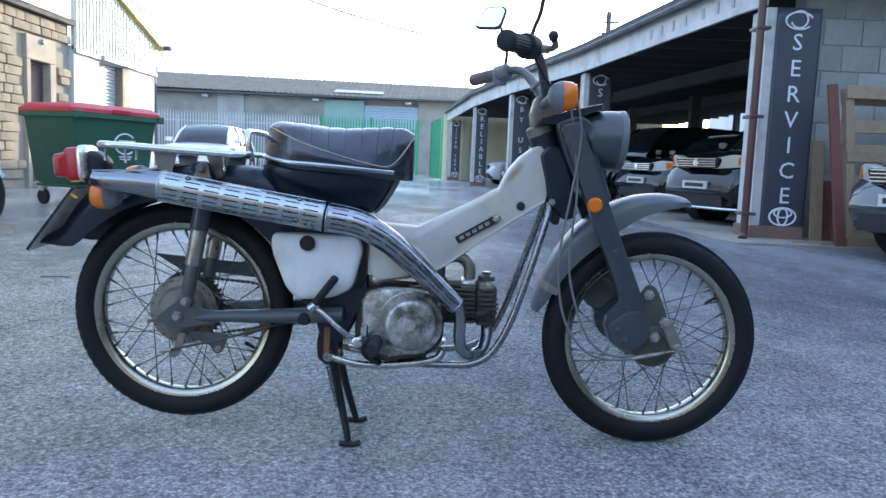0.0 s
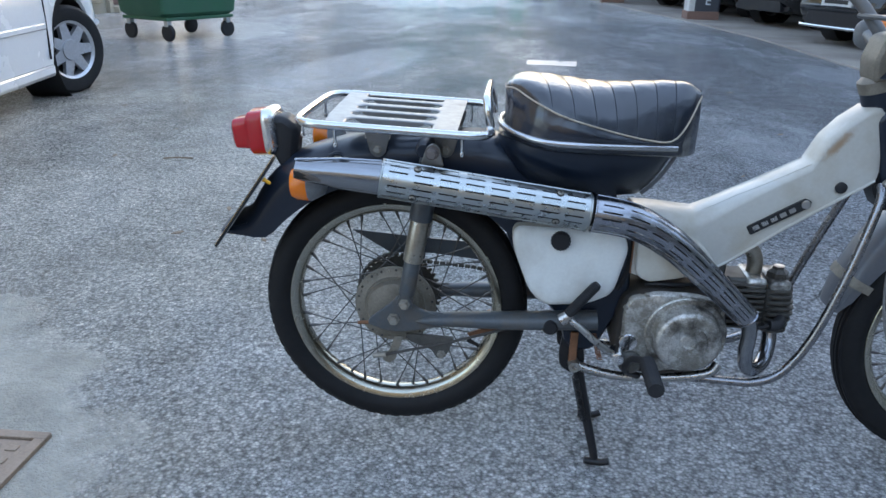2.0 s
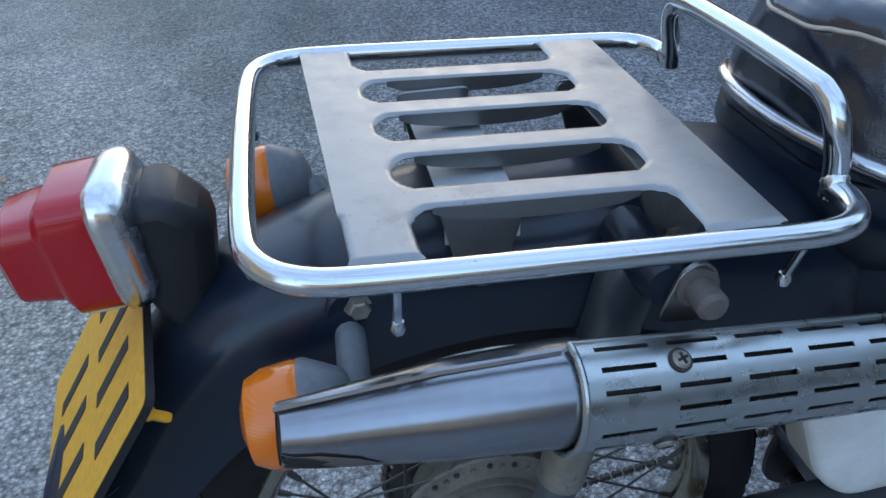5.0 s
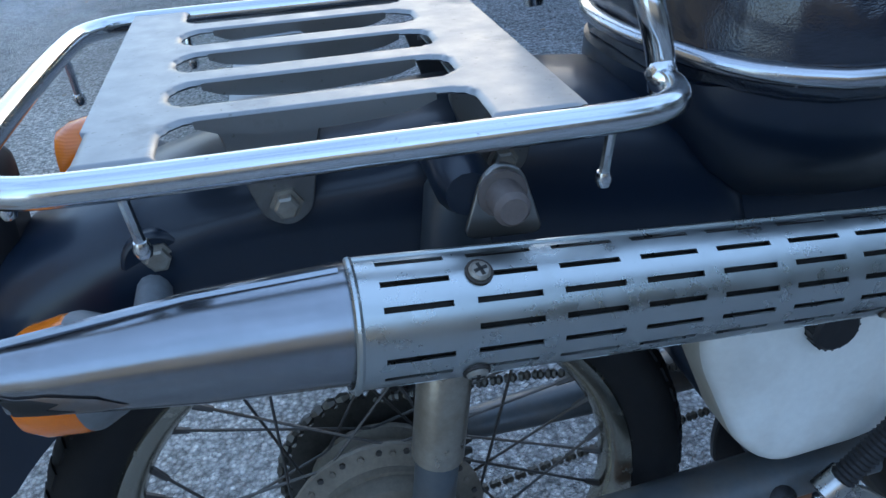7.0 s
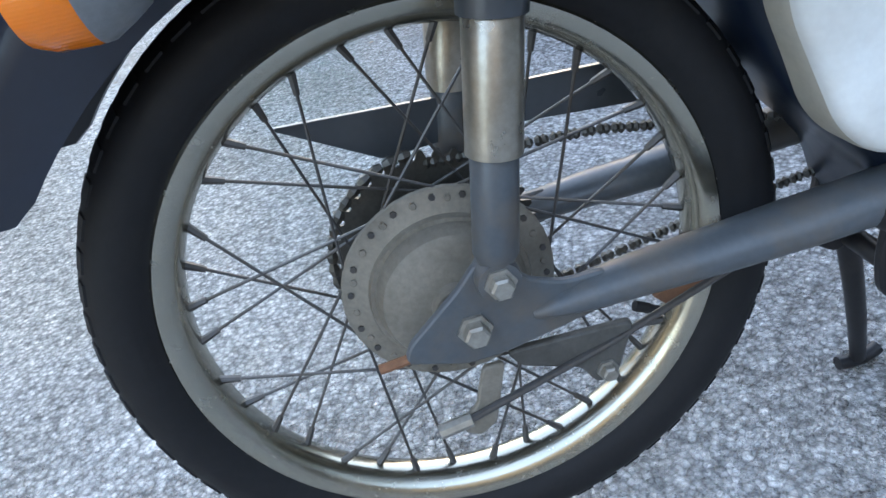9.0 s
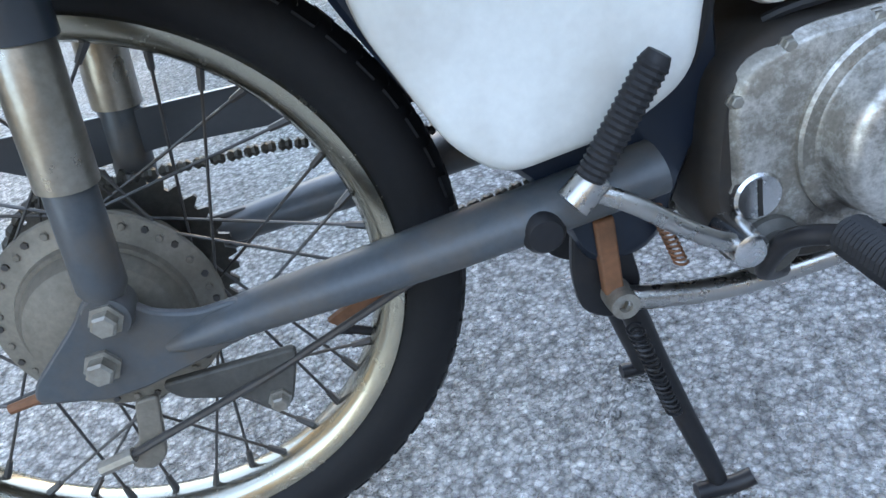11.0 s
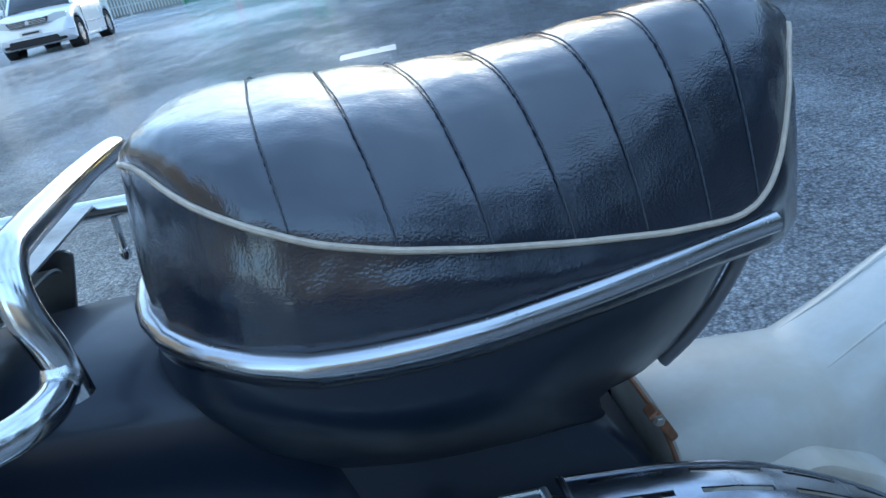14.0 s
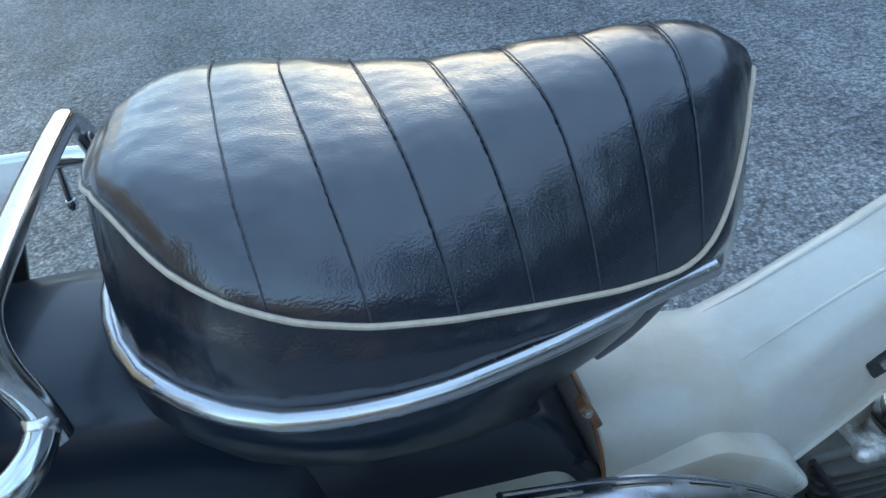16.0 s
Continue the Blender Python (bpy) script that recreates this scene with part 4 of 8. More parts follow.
# ---- wheels ----
def wheel(name, centre, tread, near_r, far_r, turn=0.0, near_y=-0.034):
    """Hub as the part; tyre, rim, spokes and valve under it. Built round its own centre."""
    bm = bmesh.new()
    lathe(bm, [(0.012, near_y - 0.014), (near_r * 0.7, near_y - 0.010), (near_r - 0.010, near_y - 0.003), (near_r + 0.006, near_y), (near_r + 0.0075, near_y + 0.002), (near_r + 0.006, near_y + 0.005), (near_r - 0.006, near_y + 0.008), (0.05, near_y + 0.018), (0.05, 0.012), (far_r - 0.006, 0.024), (far_r + 0.004, 0.028), (far_r + 0.004, 0.034), (far_r * 0.6, 0.04), (0.012, 0.045)], (0, 0, 0), "y", 40)
    hub = part(name, bm, HUB, moped, "spoked wheel with a dusty alloy hub", at=Matrix.Translation(centre) @ pose(0, 0, 0, 0, 0, turn) @ Matrix.Scale(0.994, 4))
    prof = [(0.220, -0.0185), (0.2262, -0.0200), (0.2325, -0.0262), (0.242, -0.0315), (0.253, -0.0332), (0.265, -0.0295), (0.273, -0.0235), (0.2785, -0.014), (0.2805, 0.0)]
    prof = prof + [(r, -y) for r, y in reversed(prof[:-1])] + [(0.213, 0.018), (0.213, -0.018)]
    tyre = part("tyre", lathe(bmesh.new(), prof, (0, 0, 0), "y", 96, loop=True), RUBBER, hub, "black tyre with a worn tread", smooth=50)
    # tread
    if tread == "block":
        bm = bmesh.new()
        for i in range(64):
            for side in (-1, 1):
                a0 = 2 * math.pi * (i + (0.5 if side > 0 else 0)) / 64
                ring = []
                for rr, yy, da in ((0.2725, 0.0240, -0.034), (0.2765, 0.0185, -0.040), (0.2795, 0.004, -0.030), (0.2795, 0.004, 0.030), (0.2765, 0.0185, 0.022), (0.2725, 0.0240, 0.030)):
                    ring.append((rr, yy, da))
                top = [V((r + 0.0012) * math.cos(a0 + d), side * (y + 0.0006), (r + 0.0012) * math.sin(a0 + d)) for r, y, d in ring]
                low = [V((r - 0.006) * math.cos(a0 + d), side * y, (r - 0.006) * math.sin(a0 + d)) for r, y, d in ring]
                loft(bm, [low, top])
        tagged(part("tread_block", bm, RUBBER, tyre, smooth=30), kind="stuff")
    else:
        for yy, rr in ((-0.019, 0.2765), (-0.0095, 0.2800), (0.0, 0.2812), (0.0095, 0.2800), (0.019, 0.2765)):
            bm = lathe(bmesh.new(), [(rr - 0.004, yy - 0.0036), (rr + 0.0022, yy - 0.0030), (rr + 0.0022, yy + 0.0030), (rr - 0.004, yy + 0.0036)], (0, 0, 0), "y", 96, loop=True)
            part("tread_rib", bm, RUBBER, tyre, smooth=30)
    # rim
    prof = [(0.2262, -0.0240), (0.2285, -0.0218), (0.2265, -0.0198), (0.219, -0.018), (0.213, -0.014), (0.209, -0.006), (0.209, 0.006), (0.213, 0.014), (0.221, 0.018), (0.2265, 0.0198), (0.2285, 0.0218), (0.2262, 0.0240), (0.217, 0.0215), (0.2105, 0.0165), (0.2055, 0.007), (0.2055, -0.007), (0.2105, -0.0165), (0.217, -0.0215)]
    part("rim", lathe(bmesh.new(), prof, (0, 0, 0), "y", 96, loop=True), RIM_STEEL, hub, "dulled plated steel rim", smooth=50)
    # spokes: 36, crossing
    spokes = {}
    for side, hr in ((-1, near_r), (1, far_r)):
        for lead in (-1, 1):
            p = V(hr * math.cos(lead * 1.02), near_y + 0.001 if side < 0 else 0.031, hr * math.sin(lead * 1.02))
            q = V(0.2075, side * 0.003, 0)
            d = (q - p).normalized()
            bm = tube(bmesh.new(), [p, q], 0.00135, 6)
            tube(bm, [q - d * 0.018, q - d * 0.004, q], [0.0026, 0.0034, 0.0034], 6)
            lathe(bm, [(0.0028, -0.002), (0.0028, 0.001)], p + V(0, side * 0.002, 0), "y", 6)
            spokes[side, lead] = shared(bm, "spoke", SPOKE)
    for i in range(36):
        side = -1 if i % 2 else 1
        lead = -1 if (i // 2) % 2 else 1
        piece("spoke", spokes[side, lead], hub, pose(0, 0, 0, 0, 10.0 * i, 0))
    bm = tube(bmesh.new(), [(0.207, 0, 0), (0.185, 0, 0)], 0.0042, 8)
    tube(bm, [(0.190, 0, 0), (0.176, 0, 0)], 0.0052, 8)
    part("valve", bm, GRIP, hub, at=pose(0, 0, 0, 0, 28 if tread == "block" else -33, 0))
    return hub


rear_wheel = wheel("rear_wheel", REAR, "block", 0.080, 0.062, 0.0, -0.016)
front_wheel = wheel("front_wheel", FRONT, "rib", 0.062, 0.070, STEER)

# near brake drum face with a raised ring and rivet heads
bm = lathe(bmesh.new(), [(0.0, -0.056), (0.018, -0.056), (0.020, -0.046), (0.044, -0.044), (0.056, -0.039), (0.0605, -0.030), (0.061, -0.026), (0.0645, -0.026), (0.066, -0.022), (0.066, -0.01)], REAR, "y", 48)
part("drum_face", bm, HUB, moped, "dusty grey brake drum face")
for i in range(18):
    a = 2 * math.pi * i / 18
    bolt(rear_wheel, V(0.078 * math.cos(a), -0.0165, 0.078 * math.sin(a)), 0.0030, 0.003, material=HUB, name="rivet")

# rear sprocket and chain on the far side
bm = bmesh.new()
ring_o, n_t = [], 39
for i in range(n_t * 4):
    a = 2 * math.pi * i / (n_t * 4)
    r = (0.084, 0.092, 0.092, 0.084)[i % 4]
    ring_o.append((r * math.cos(a), r * math.sin(a)))
loft(bm, [[V(x, 0.048, z) for x, z in ring_o], [V(x, 0.052, z) for x, z in ring_o]])
for v in bm.verts:
    v.co += REAR
part("rear_sprocket", bm, CHAIN, moped, "dark toothed rear sprocket", smooth=20)
bm = bmesh.new()
link_line = [(-0.0, 0.397), (0.15, 0.386), (0.43, 0.330)]
lower = [(-0.0, 0.226), (0.10, 0.253), (0.22, 0.274), (0.43, 0.300)]
for pts in (link_line, lower):
    for (xa, za), (xb, zb) in zip(pts, pts[1:]):
        n = int(math.hypot(xb - xa, zb - za) / 0.0127)
        for i in range(n):
            t0, t1 = i / n, (i + 0.86) / n
            p, q = V(xa + (xb - xa) * t0, 0.05, za + (zb - za) * t0), V(xa + (xb - xa) * t1, 0.05, za + (zb - za) * t1)
            tube(bm, [p, p.lerp(q, 0.25), p.lerp(q, 0.5), p.lerp(q, 0.75), q], [0.003, 0.0052, 0.0036, 0.0052, 0.003], 6)
for i in range(22):
    a = radians(95 + 170 * i / 21)
    c = REAR + V(0.0905 * math.cos(a), 0.05, 0.0905 * math.sin(a))
    tube(bm, [c - V(-math.sin(a), 0, math.cos(a)) * 0.006, c, c + V(-math.sin(a), 0, math.cos(a)) * 0.006], [0.0035, 0.0055, 0.0035], 6)
part("chain", bm, CHAIN, moped, "oily roller chain", smooth=30)
bm = slab_xz(bmesh.new(), rounded([(-0.115, 0.452), (-0.03, 0.402), (0.06, 0.405), (0.20, 0.392), (0.36, 0.365), (0.36, 0.408), (0.20, 0.432), (0.05, 0.440)], 0.006), 0.070, 0.076)
part("chain_guard", bm, BIKE_GREY, moped, "grey upper chain guard", bevel=0.002)

# ---- swingarm ----
for side in (-1, 1):
    y = side * 0.076
    bm = bmesh.new()
    pts = spline([(0.045, y, 0.312), (0.060, y, 0.314), (0.085, y, 0.317), (0.13, y, 0.320), (0.2, y, 0.3225), (0.30, y, 0.328), (0.41, y * 0.97, 0.335)], 5)
    tube(bm, pts, [float(np.interp(p.x, [0.045, 0.055, 0.07, 0.09, 0.14, 0.26, 0.41], [0.006, 0.0105, 0.0145, 0.0185, 0.0215, 0.0255, 0.0265])) for p in pts], 18, flat=0.72)
    part("swingarm_tube", bm, SWING_GREY, moped, "satin grey swingarm tube", smooth=60)
    bm = slab_xz(bmesh.new(), rounded([(-0.056, 0.300), (-0.050, 0.314), (-0.006, 0.350), (0.010, 0.368), (0.030, 0.364), (0.046, 0.343), (0.072, 0.333), (0.105, 0.3335), (0.105, 0.303), (0.06, 0.294), (0.02, 0.286), (-0.01, 0.285)], 0.008), y - 0.004, y + 0.004)
    part("swingarm_plate", bm, SWING_GREY, moped, "grey axle plate", bevel=0.002)
    bolt(moped, (0.0, y + side * 0.004, 0.315), 0.010, 0.014, (0, side, 0), name="axle_nut")
    bm = tube(bmesh.new(), [(-0.075, y, 0.300), (-0.03, y, 0.304), (0.0, y, 0.306)], 0.004, 8)
    part("chain_adjuster", bm, RUSTY if side < 0 else SWING_GREY, moped)
bm = lathe(bmesh.new(), [(0.0, -0.026), (0.012, -0.025), (0.0155, -0.020), (0.0165, -0.012), (0.0165, 0.01)], (0.3175, -0.080, 0.324), "y", 24)
part("pivot_cap", bm, BLACK_PLASTIC, moped, "black rubber pivot cap")

# ---- rear shocks ----
for side in (-1, 1):
    y = side * 0.080
    a, b = V(0.076, y, 0.667), V(0.0235, y, 0.355)
    d = b - a
    shock = part("rear_shock", tube(bmesh.new(), [a, a + d * 0.03, a + d * 0.43], [0.017, 0.0225, 0.0225], 20), BIKE_GREY, moped, "grey shrouded rear shock")
    part("tube", tube(bmesh.new(), [a + d * 0.425, a + d * 0.435, a + d * 0.71], [0.0175, 0.0195, 0.0195], 20), BRONZE, shock, "tarnished bare lower tube")
    part("damper", tube(bmesh.new(), [a + d * 0.71, a + d * 0.715, a + d * 0.94, a + d * 0.97], [0.0155, 0.0165, 0.0165, 0.012], 20), SWING_GREY, shock)
    bm = lathe(bmesh.new(), [(0.009, -0.013), (0.0155, -0.013), (0.0165, -0.009), (0.0165, 0.009), (0.0155, 0.013), (0.009, 0.013)], b, "y", 24)
    part("eye", bm, SWING_GREY, shock)
    bolt(shock, b + V(0, side * 0.012, 0), 0.009, 0.012, (0, side, 0))

# ---- brake rod and arm ----
part("brake_rod", tube(bmesh.new(), [(-0.02, -0.074, 0.228), (0.10, -0.066, 0.256), (0.25, -0.054, 0.300), (0.38, -0.048, 0.332)], 0.0032, 8), SPOKE, moped)
bm = slab_xz(bmesh.new(), rounded([(0.0, 0.27), (0.018, 0.27), (0.002, 0.215), (-0.012, 0.205), (-0.026, 0.212), (-0.024, 0.226), (-0.012, 0.234)], 0.005), -0.070, -0.064)
part("brake_arm", bm, HUB, moped, bevel=0.0015)
part("brake_nut", tube(bmesh.new(), [(-0.045, -0.074, 0.224), (-0.018, -0.074, 0.228)], 0.006, 8), BOLT, moped)
bm = slab_xz(bmesh.new(), rounded([(0.02, 0.275), (0.125, 0.272), (0.115, 0.245), (0.105, 0.222), (0.088, 0.22), (0.078, 0.240), (0.03, 0.258)], 0.008), -0.066, -0.058)
part("torque_arm", bm, DARK_CAST, moped, bevel=0.002)
bolt(moped, (0.098, -0.066, 0.232), 0.007, 0.010)
part("rust_stay", slab_xz(bmesh.new(), [(0.15, 0.272), (0.215, 0.300), (0.225, 0.288), (0.16, 0.262)], -0.045, -0.039), RUSTY, moped, "rusty stay")

# ---- rear body: mudguard that grows into the frame hull ----
def body_ring(th, r_out, r_in, hw, roundness):
    c, s = math.cos(radians(th)), math.sin(radians(th))
    pts = []
    k = 7
    side = [(hw * 1.0, r_in), (hw * 1.02, r_in + (r_out - r_in) * 0.45)]
    top = []
    for j in range(k + 1):
        a = math.pi / 2 * j / k
        top.append((hw * (1.02 * math.cos(a) ** roundness), r_in + (r_out - r_in) * (0.45 + 0.55 * math.sin(a) ** roundness)))
    half = side[:1] + top
    for y, r in half:
        pts.append(V(r * c, -y, 0.308 + r * s))
    for y, r in reversed(half[:-1]):
        pts.append(V(r * c, y, 0.308 + r * s))
    inner = [(hw - 0.004, r_in + 0.001), (hw - 0.006, r_in + (r_out - r_in) * 0.7), (0.0, r_out - 0.006)]
    for y, r in inner:
        pts.append(V(r * c, y, 0.308 + r * s))
    for y, r in reversed(inner[:-1]):
        pts.append(V(r * c, -y, 0.308 + r * s))
    return pts


GUARD = [(152.6, 0.400, 0.382, 0.078, 1), (151.2, 0.398, 0.362, 0.079, 1), (149, 0.388, 0.330, 0.079, 1), (146.5, 0.378, 0.310, 0.078, 1), (143, 0.373, 0.303, 0.076, 0.9), (133, 0.385, 0.299, 0.072, 0.85), (122, 0.392, 0.297, 0.071, 0.8), (110, 0.383, 0.297, 0.073, 0.75),
         (98, 0.378, 0.297, 0.076, 0.7), (86, 0.380, 0.297, 0.078, 0.65), (76, 0.395, 0.297, 0.079, 0.6), (67, 0.418, 0.299, 0.079, 0.6), (58, 0.440, 0.300, 0.078, 0.6), (48, 0.42, 0.300, 0.074, 0.6), (36, 0.37, 0.301, 0.068, 0.7), (24, 0.345, 0.303, 0.060, 0.8), (14, 0.335, 0.306, 0.056, 0.8)]
dense = []
for i in range(len(GUARD) - 1):
    for j in range(3):
        t = j / 3
        dense.append(tuple(a + (b - a) * t for a, b in zip(GUARD[i], GUARD[i + 1])))
dense.append(GUARD[-1])
bm = loft(bmesh.new(), [body_ring(*g) for g in dense])
part("rear_mudguard", bm, BIKE_NAVY, moped, "dark blue-grey rear mudguard and body", smooth=45)
# frame hull behind the side cover
hull = rounded([(0.17, 0.665), (0.33, 0.640), (0.42, 0.596), (0.468, 0.52), (0.470, 0.43), (0.470, 0.36), (0.445, 0.33), (0.41, 0.255), (0.355, 0.255), (0.335, 0.33), (0.27, 0.40), (0.235, 0.47), (0.195, 0.57)], 0.03, 5)
bm = bmesh.new()
inset = lambda k: [(0.36 + (x - 0.36) * k, 0.46 + (z - 0.46) * k) for x, z in hull]
loft(bm, [[V(x, y, z) for x, z in inset(k)] for y, k in ((-0.062, 0.95), (-0.055, 0.995), (-0.04, 1.0), (0.04, 1.0), (0.055, 0.995), (0.062, 0.95))])
part("frame_hull", bm, BIKE_NAVY, moped, "dark pressed steel frame hull", smooth=40)

# ---- white spine ----
def spine_ring(x, zb, zt, hw):
    """Round-shouldered behind, where it spreads over the frame; a crisper box section further up."""
    h = zt - zb
    r = float(np.interp(x, [0.47, 0.56, 0.66, 0.72], [0.050, 0.044, 0.024, 0.015]))
    prof = [(0.0, zt)]
    for k in range(1, 7):
        a = math.pi / 2 * k / 6
        prof.append((max(0.0, hw - r) + min(r, hw) * math.sin(a), zt - r * 0.85 * (1 - math.cos(a))))
    prof += [(hw, zb + h * 0.25), (hw * 0.96, zb + 0.008), (hw * 1.0, zb), (hw * 0.4, zb - 0.002)]
    return [V(x, -y, z) for y, z in prof] + [V(x, y, z) for y, z in reversed(prof[1:])]


SPINE = [(0.466, 0.440, 0.560, 0.069), (0.469, 0.438, 0.563, 0.070), (0.50, 0.428, 0.562, 0.069), (0.55, 0.428, 0.559, 0.063), (0.585, 0.431, 0.5565, 0.056), (0.62, 0.441, 0.573, 0.049), (0.66, 0.464, 0.594, 0.044), (0.70, 0.493, 0.613, 0.041), (0.75, 0.531, 0.640, 0.039), (0.785, 0.555, 0.660, 0.038), (0.797, 0.563, 0.686, 0.038), (0.808, 0.571, 0.709, 0.038), (0.835, 0.589, 0.741, 0.037), (0.868, 0.611, 0.767, 0.037), (0.885, 0.622, 0.772, 0.036), (0.901, 0.633, 0.760, 0.034), (0.906, 0.650, 0.720, 0.030)]
sp = []
for i in range(len(SPINE) - 1):
    for j in range(3):
        sp.append(tuple(a + (b - a) * j / 3 for a, b in zip(SPINE[i], SPINE[i + 1])))
sp.append(SPINE[-1])
spine = part("frame_spine", loft(bmesh.new(), [spine_ring(*s) for s in sp]), SPINE_WHITE, moped, "aged white pressed steel spine with a rust run", smooth=40)
rim = [V(0.4665, p.y * 1.006, 0.50 + (p.z - 0.50) * 1.006) for p in spine_ring(0.466, 0.440, 0.560, 0.069)]
part("rear_edge", tube(bmesh.new(), rim, 0.0018, 6, closed=True), RUSTY, spine, "rusty rear edge")
bm = tube(bmesh.new(), [V(x, -hw * 0.97, zb + 0.001) for x, zb, zt, hw in SPINE[5:-1]], 0.003, 6)
part("seam", bm, SPINE_WHITE, spine)
for side in (-1, 1):
    bead = [V(x, side * hw * k, zt - d) for (x, zb, zt, hw), k, d in zip(SPINE[4:10], (0.50, 0.52, 0.56, 0.60, 0.66, 0.70), (0.002, 0.001, 0.001, 0.001, 0.001, 0.001))]
    part("bead", tube(bmesh.new(), spline(bead, 4), [0.0006 + 0.0016 * min(1, i / 12) for i in range(len(spline(bead, 4)))], 8), SPINE_WHITE, spine)
bm = lathe(bmesh.new(), [(0.011, 0), (0.011, 0.004), (0.007, 0.006), (0.0, 0.006)], (0.841, -0.037, 0.619), along((0, -1, 0)), 16)
part("grommet", bm, BLACK_PLASTIC, spine, "black rubber grommet")
# maker's badge as a plain plate with bars
bt = Matrix.Translation((0.7375, -0.0405, 0.5595)) @ Matrix.Rotation(radians(-31.0), 4, "Y")
bm = bmesh.new()
slab_xz(bm, rounded([(-0.062, -0.0095), (0.055, -0.0095), (0.063, 0.0), (0.055, 0.0095), (-0.062, 0.0095)], 0.003), -0.004, 0.002)
badge = part("badge", bm, BADGE_DARK, spine, "black oblong badge with pale bars", at=bt)
for i in range(5):
    bm = boxes(((-0.053 + i * 0.018, -0.0055, -0.0042), (-0.041 + i * 0.018, -0.0035, 0.0042)))
    part("badge_bar", bm, BAR_STEEL, badge)
bm = lathe(bmesh.new(), [(0.0085, 0.0), (0.0085, 0.003), (0.006, 0.004), (0.0, 0.003)], (0.051, -0.0035, 0.0), along((0, -1, 0)), 16)
part("badge_disc", bm, BAR_STEEL, badge)
# sub cover in white below the spine
sub = rounded([(0.470, 0.520), (0.474, 0.440), (0.497, 0.424), (0.555, 0.434), (0.63, 0.462), (0.60, 0.50), (0.55, 0.53)], 0.012, 4)
for side in (-1, 1):
    bm = loft(bmesh.new(), [[V(x, side * y, z) for x, z in [(0.55 + (a - 0.55) * k, 0.47 + (b - 0.47) * k) for a, b in sub]] for y, k in ((0.05, 1.0), (0.074, 1.0), (0.079, 0.97), (0.081, 0.9))])
    part("front_side_cover", bm, CREAM_WHITE, moped, "stained off-white front side cover", smooth=40)

# ---- side covers ----
cov = rounded([(0.232, 0.535), (0.44, 0.530), (0.456, 0.50), (0.434, 0.402), (0.385, 0.378), (0.300, 0.371), (0.270, 0.400), (0.234, 0.49)], 0.022, 5)
cc = (0.345, 0.462)
for side in (-1, 1):
    bm = bmesh.new()
    loft(bm, [[V(x, side * y, z) for x, z in [(cc[0] + (a - cc[0]) * k, cc[1] + (b - cc[1]) * k) for a, b in cov]] for y, k in ((0.090, 0.992), (0.096, 0.985), (0.1015, 0.95), (0.1045, 0.88), (0.106, 0.7), (0.106, 0.3))])
    cover = part("side_cover", bm, COVER_WHITE, moped, "scuffed white plastic side cover", smooth=60)
    bm = lathe(bmesh.new(), [(0.0175, 0.0), (0.0185, 0.004), (0.0180, 0.011), (0.0155, 0.0135), (0.0, 0.013)], (0.324, side * 0.105, 0.5135), along((0, side, 0)), 20)
    ribs = []
    for i in range(20):
        a = 2 * math.pi * i / 20
        ribs.append(tube(bmesh.new(), [(0.324 + 0.0180 * math.cos(a), side * 0.107, 0.5135 + 0.0180 * math.sin(a)), (0.324 + 0.0180 * math.cos(a), side * 0.116, 0.5135 + 0.0180 * math.sin(a))], 0.0011, 5))
    rim = loft(bmesh.new(), [[V(x, side * y, z) for x, z in [(cc[0] + (a - cc[0]) * k, cc[1] + (b - cc[1]) * k) for a, b in cov]] for y, k in ((0.056, 1.005), (0.080, 1.004), (0.089, 0.998), (0.0915, 0.990))])
    # The rim is coloured darker and browner than the cover's face.
    part("cover_rim", rim, BEIGE_PLASTIC, cover, "beige rim of the cover", smooth=60)
    part("knob", bm, BLACK_PLASTIC, cover, "black ribbed knob")
    for rib in ribs:
        part("knob_rib", rib, BLACK_PLASTIC, cover)
    bm = tube(bmesh.new(), spline([(0.452, side * 0.060, 0.535), (0.468, side * 0.062, 0.50), (0.462, side * 0.062, 0.44), (0.445, side * 0.062, 0.40)], 5), 0.006, 8)
    part("edge_trim", bm, BLACK_PLASTIC, moped)

# ---- seat ----
SEAT_X = (0.207, 0.569)
def seat_half(x):                 # half width
    return float(np.interp(x, [0.207, 0.2085, 0.2125, 0.2215, 0.2325, 0.240, 0.253, 0.2747, 0.30, 0.33, 0.367, 0.41, 0.4575, 0.495, 0.522, 0.535, 0.551, 0.560, 0.566, 0.569], [0.012, 0.024, 0.037, 0.053, 0.072, 0.086, 0.104, 0.1215, 0.1275, 0.1287, 0.123, 0.112, 0.101, 0.089, 0.076, 0.066, 0.047, 0.034, 0.022, 0.014]))
def seat_top(x):
    return float(np.interp(x, [0.207, 0.212, 0.222, 0.240, 0.27, 0.31, 0.36, 0.41, 0.46, 0.51, 0.54, 0.556, 0.569], [0.786, 0.7945, 0.801, 0.8045, 0.8035, 0.8005, 0.796, 0.795, 0.799, 0.802, 0.801, 0.796, 0.784]))
def seat_seam(x):                 # height of the piping on the side
    return float(np.interp(x, [0.207, 0.2125, 0.2215, 0.2325, 0.240, 0.253, 0.2747, 0.30, 0.33, 0.367, 0.41, 0.4575, 0.495, 0.510, 0.522, 0.5346, 0.545, 0.551, 0.560, 0.569], [0.783, 0.786, 0.789, 0.785, 0.782, 0.776, 0.7675, 0.7555, 0.7455, 0.7345, 0.722, 0.7105, 0.7035, 0.7035, 0.709, 0.722, 0.738, 0.747, 0.763, 0.780]))
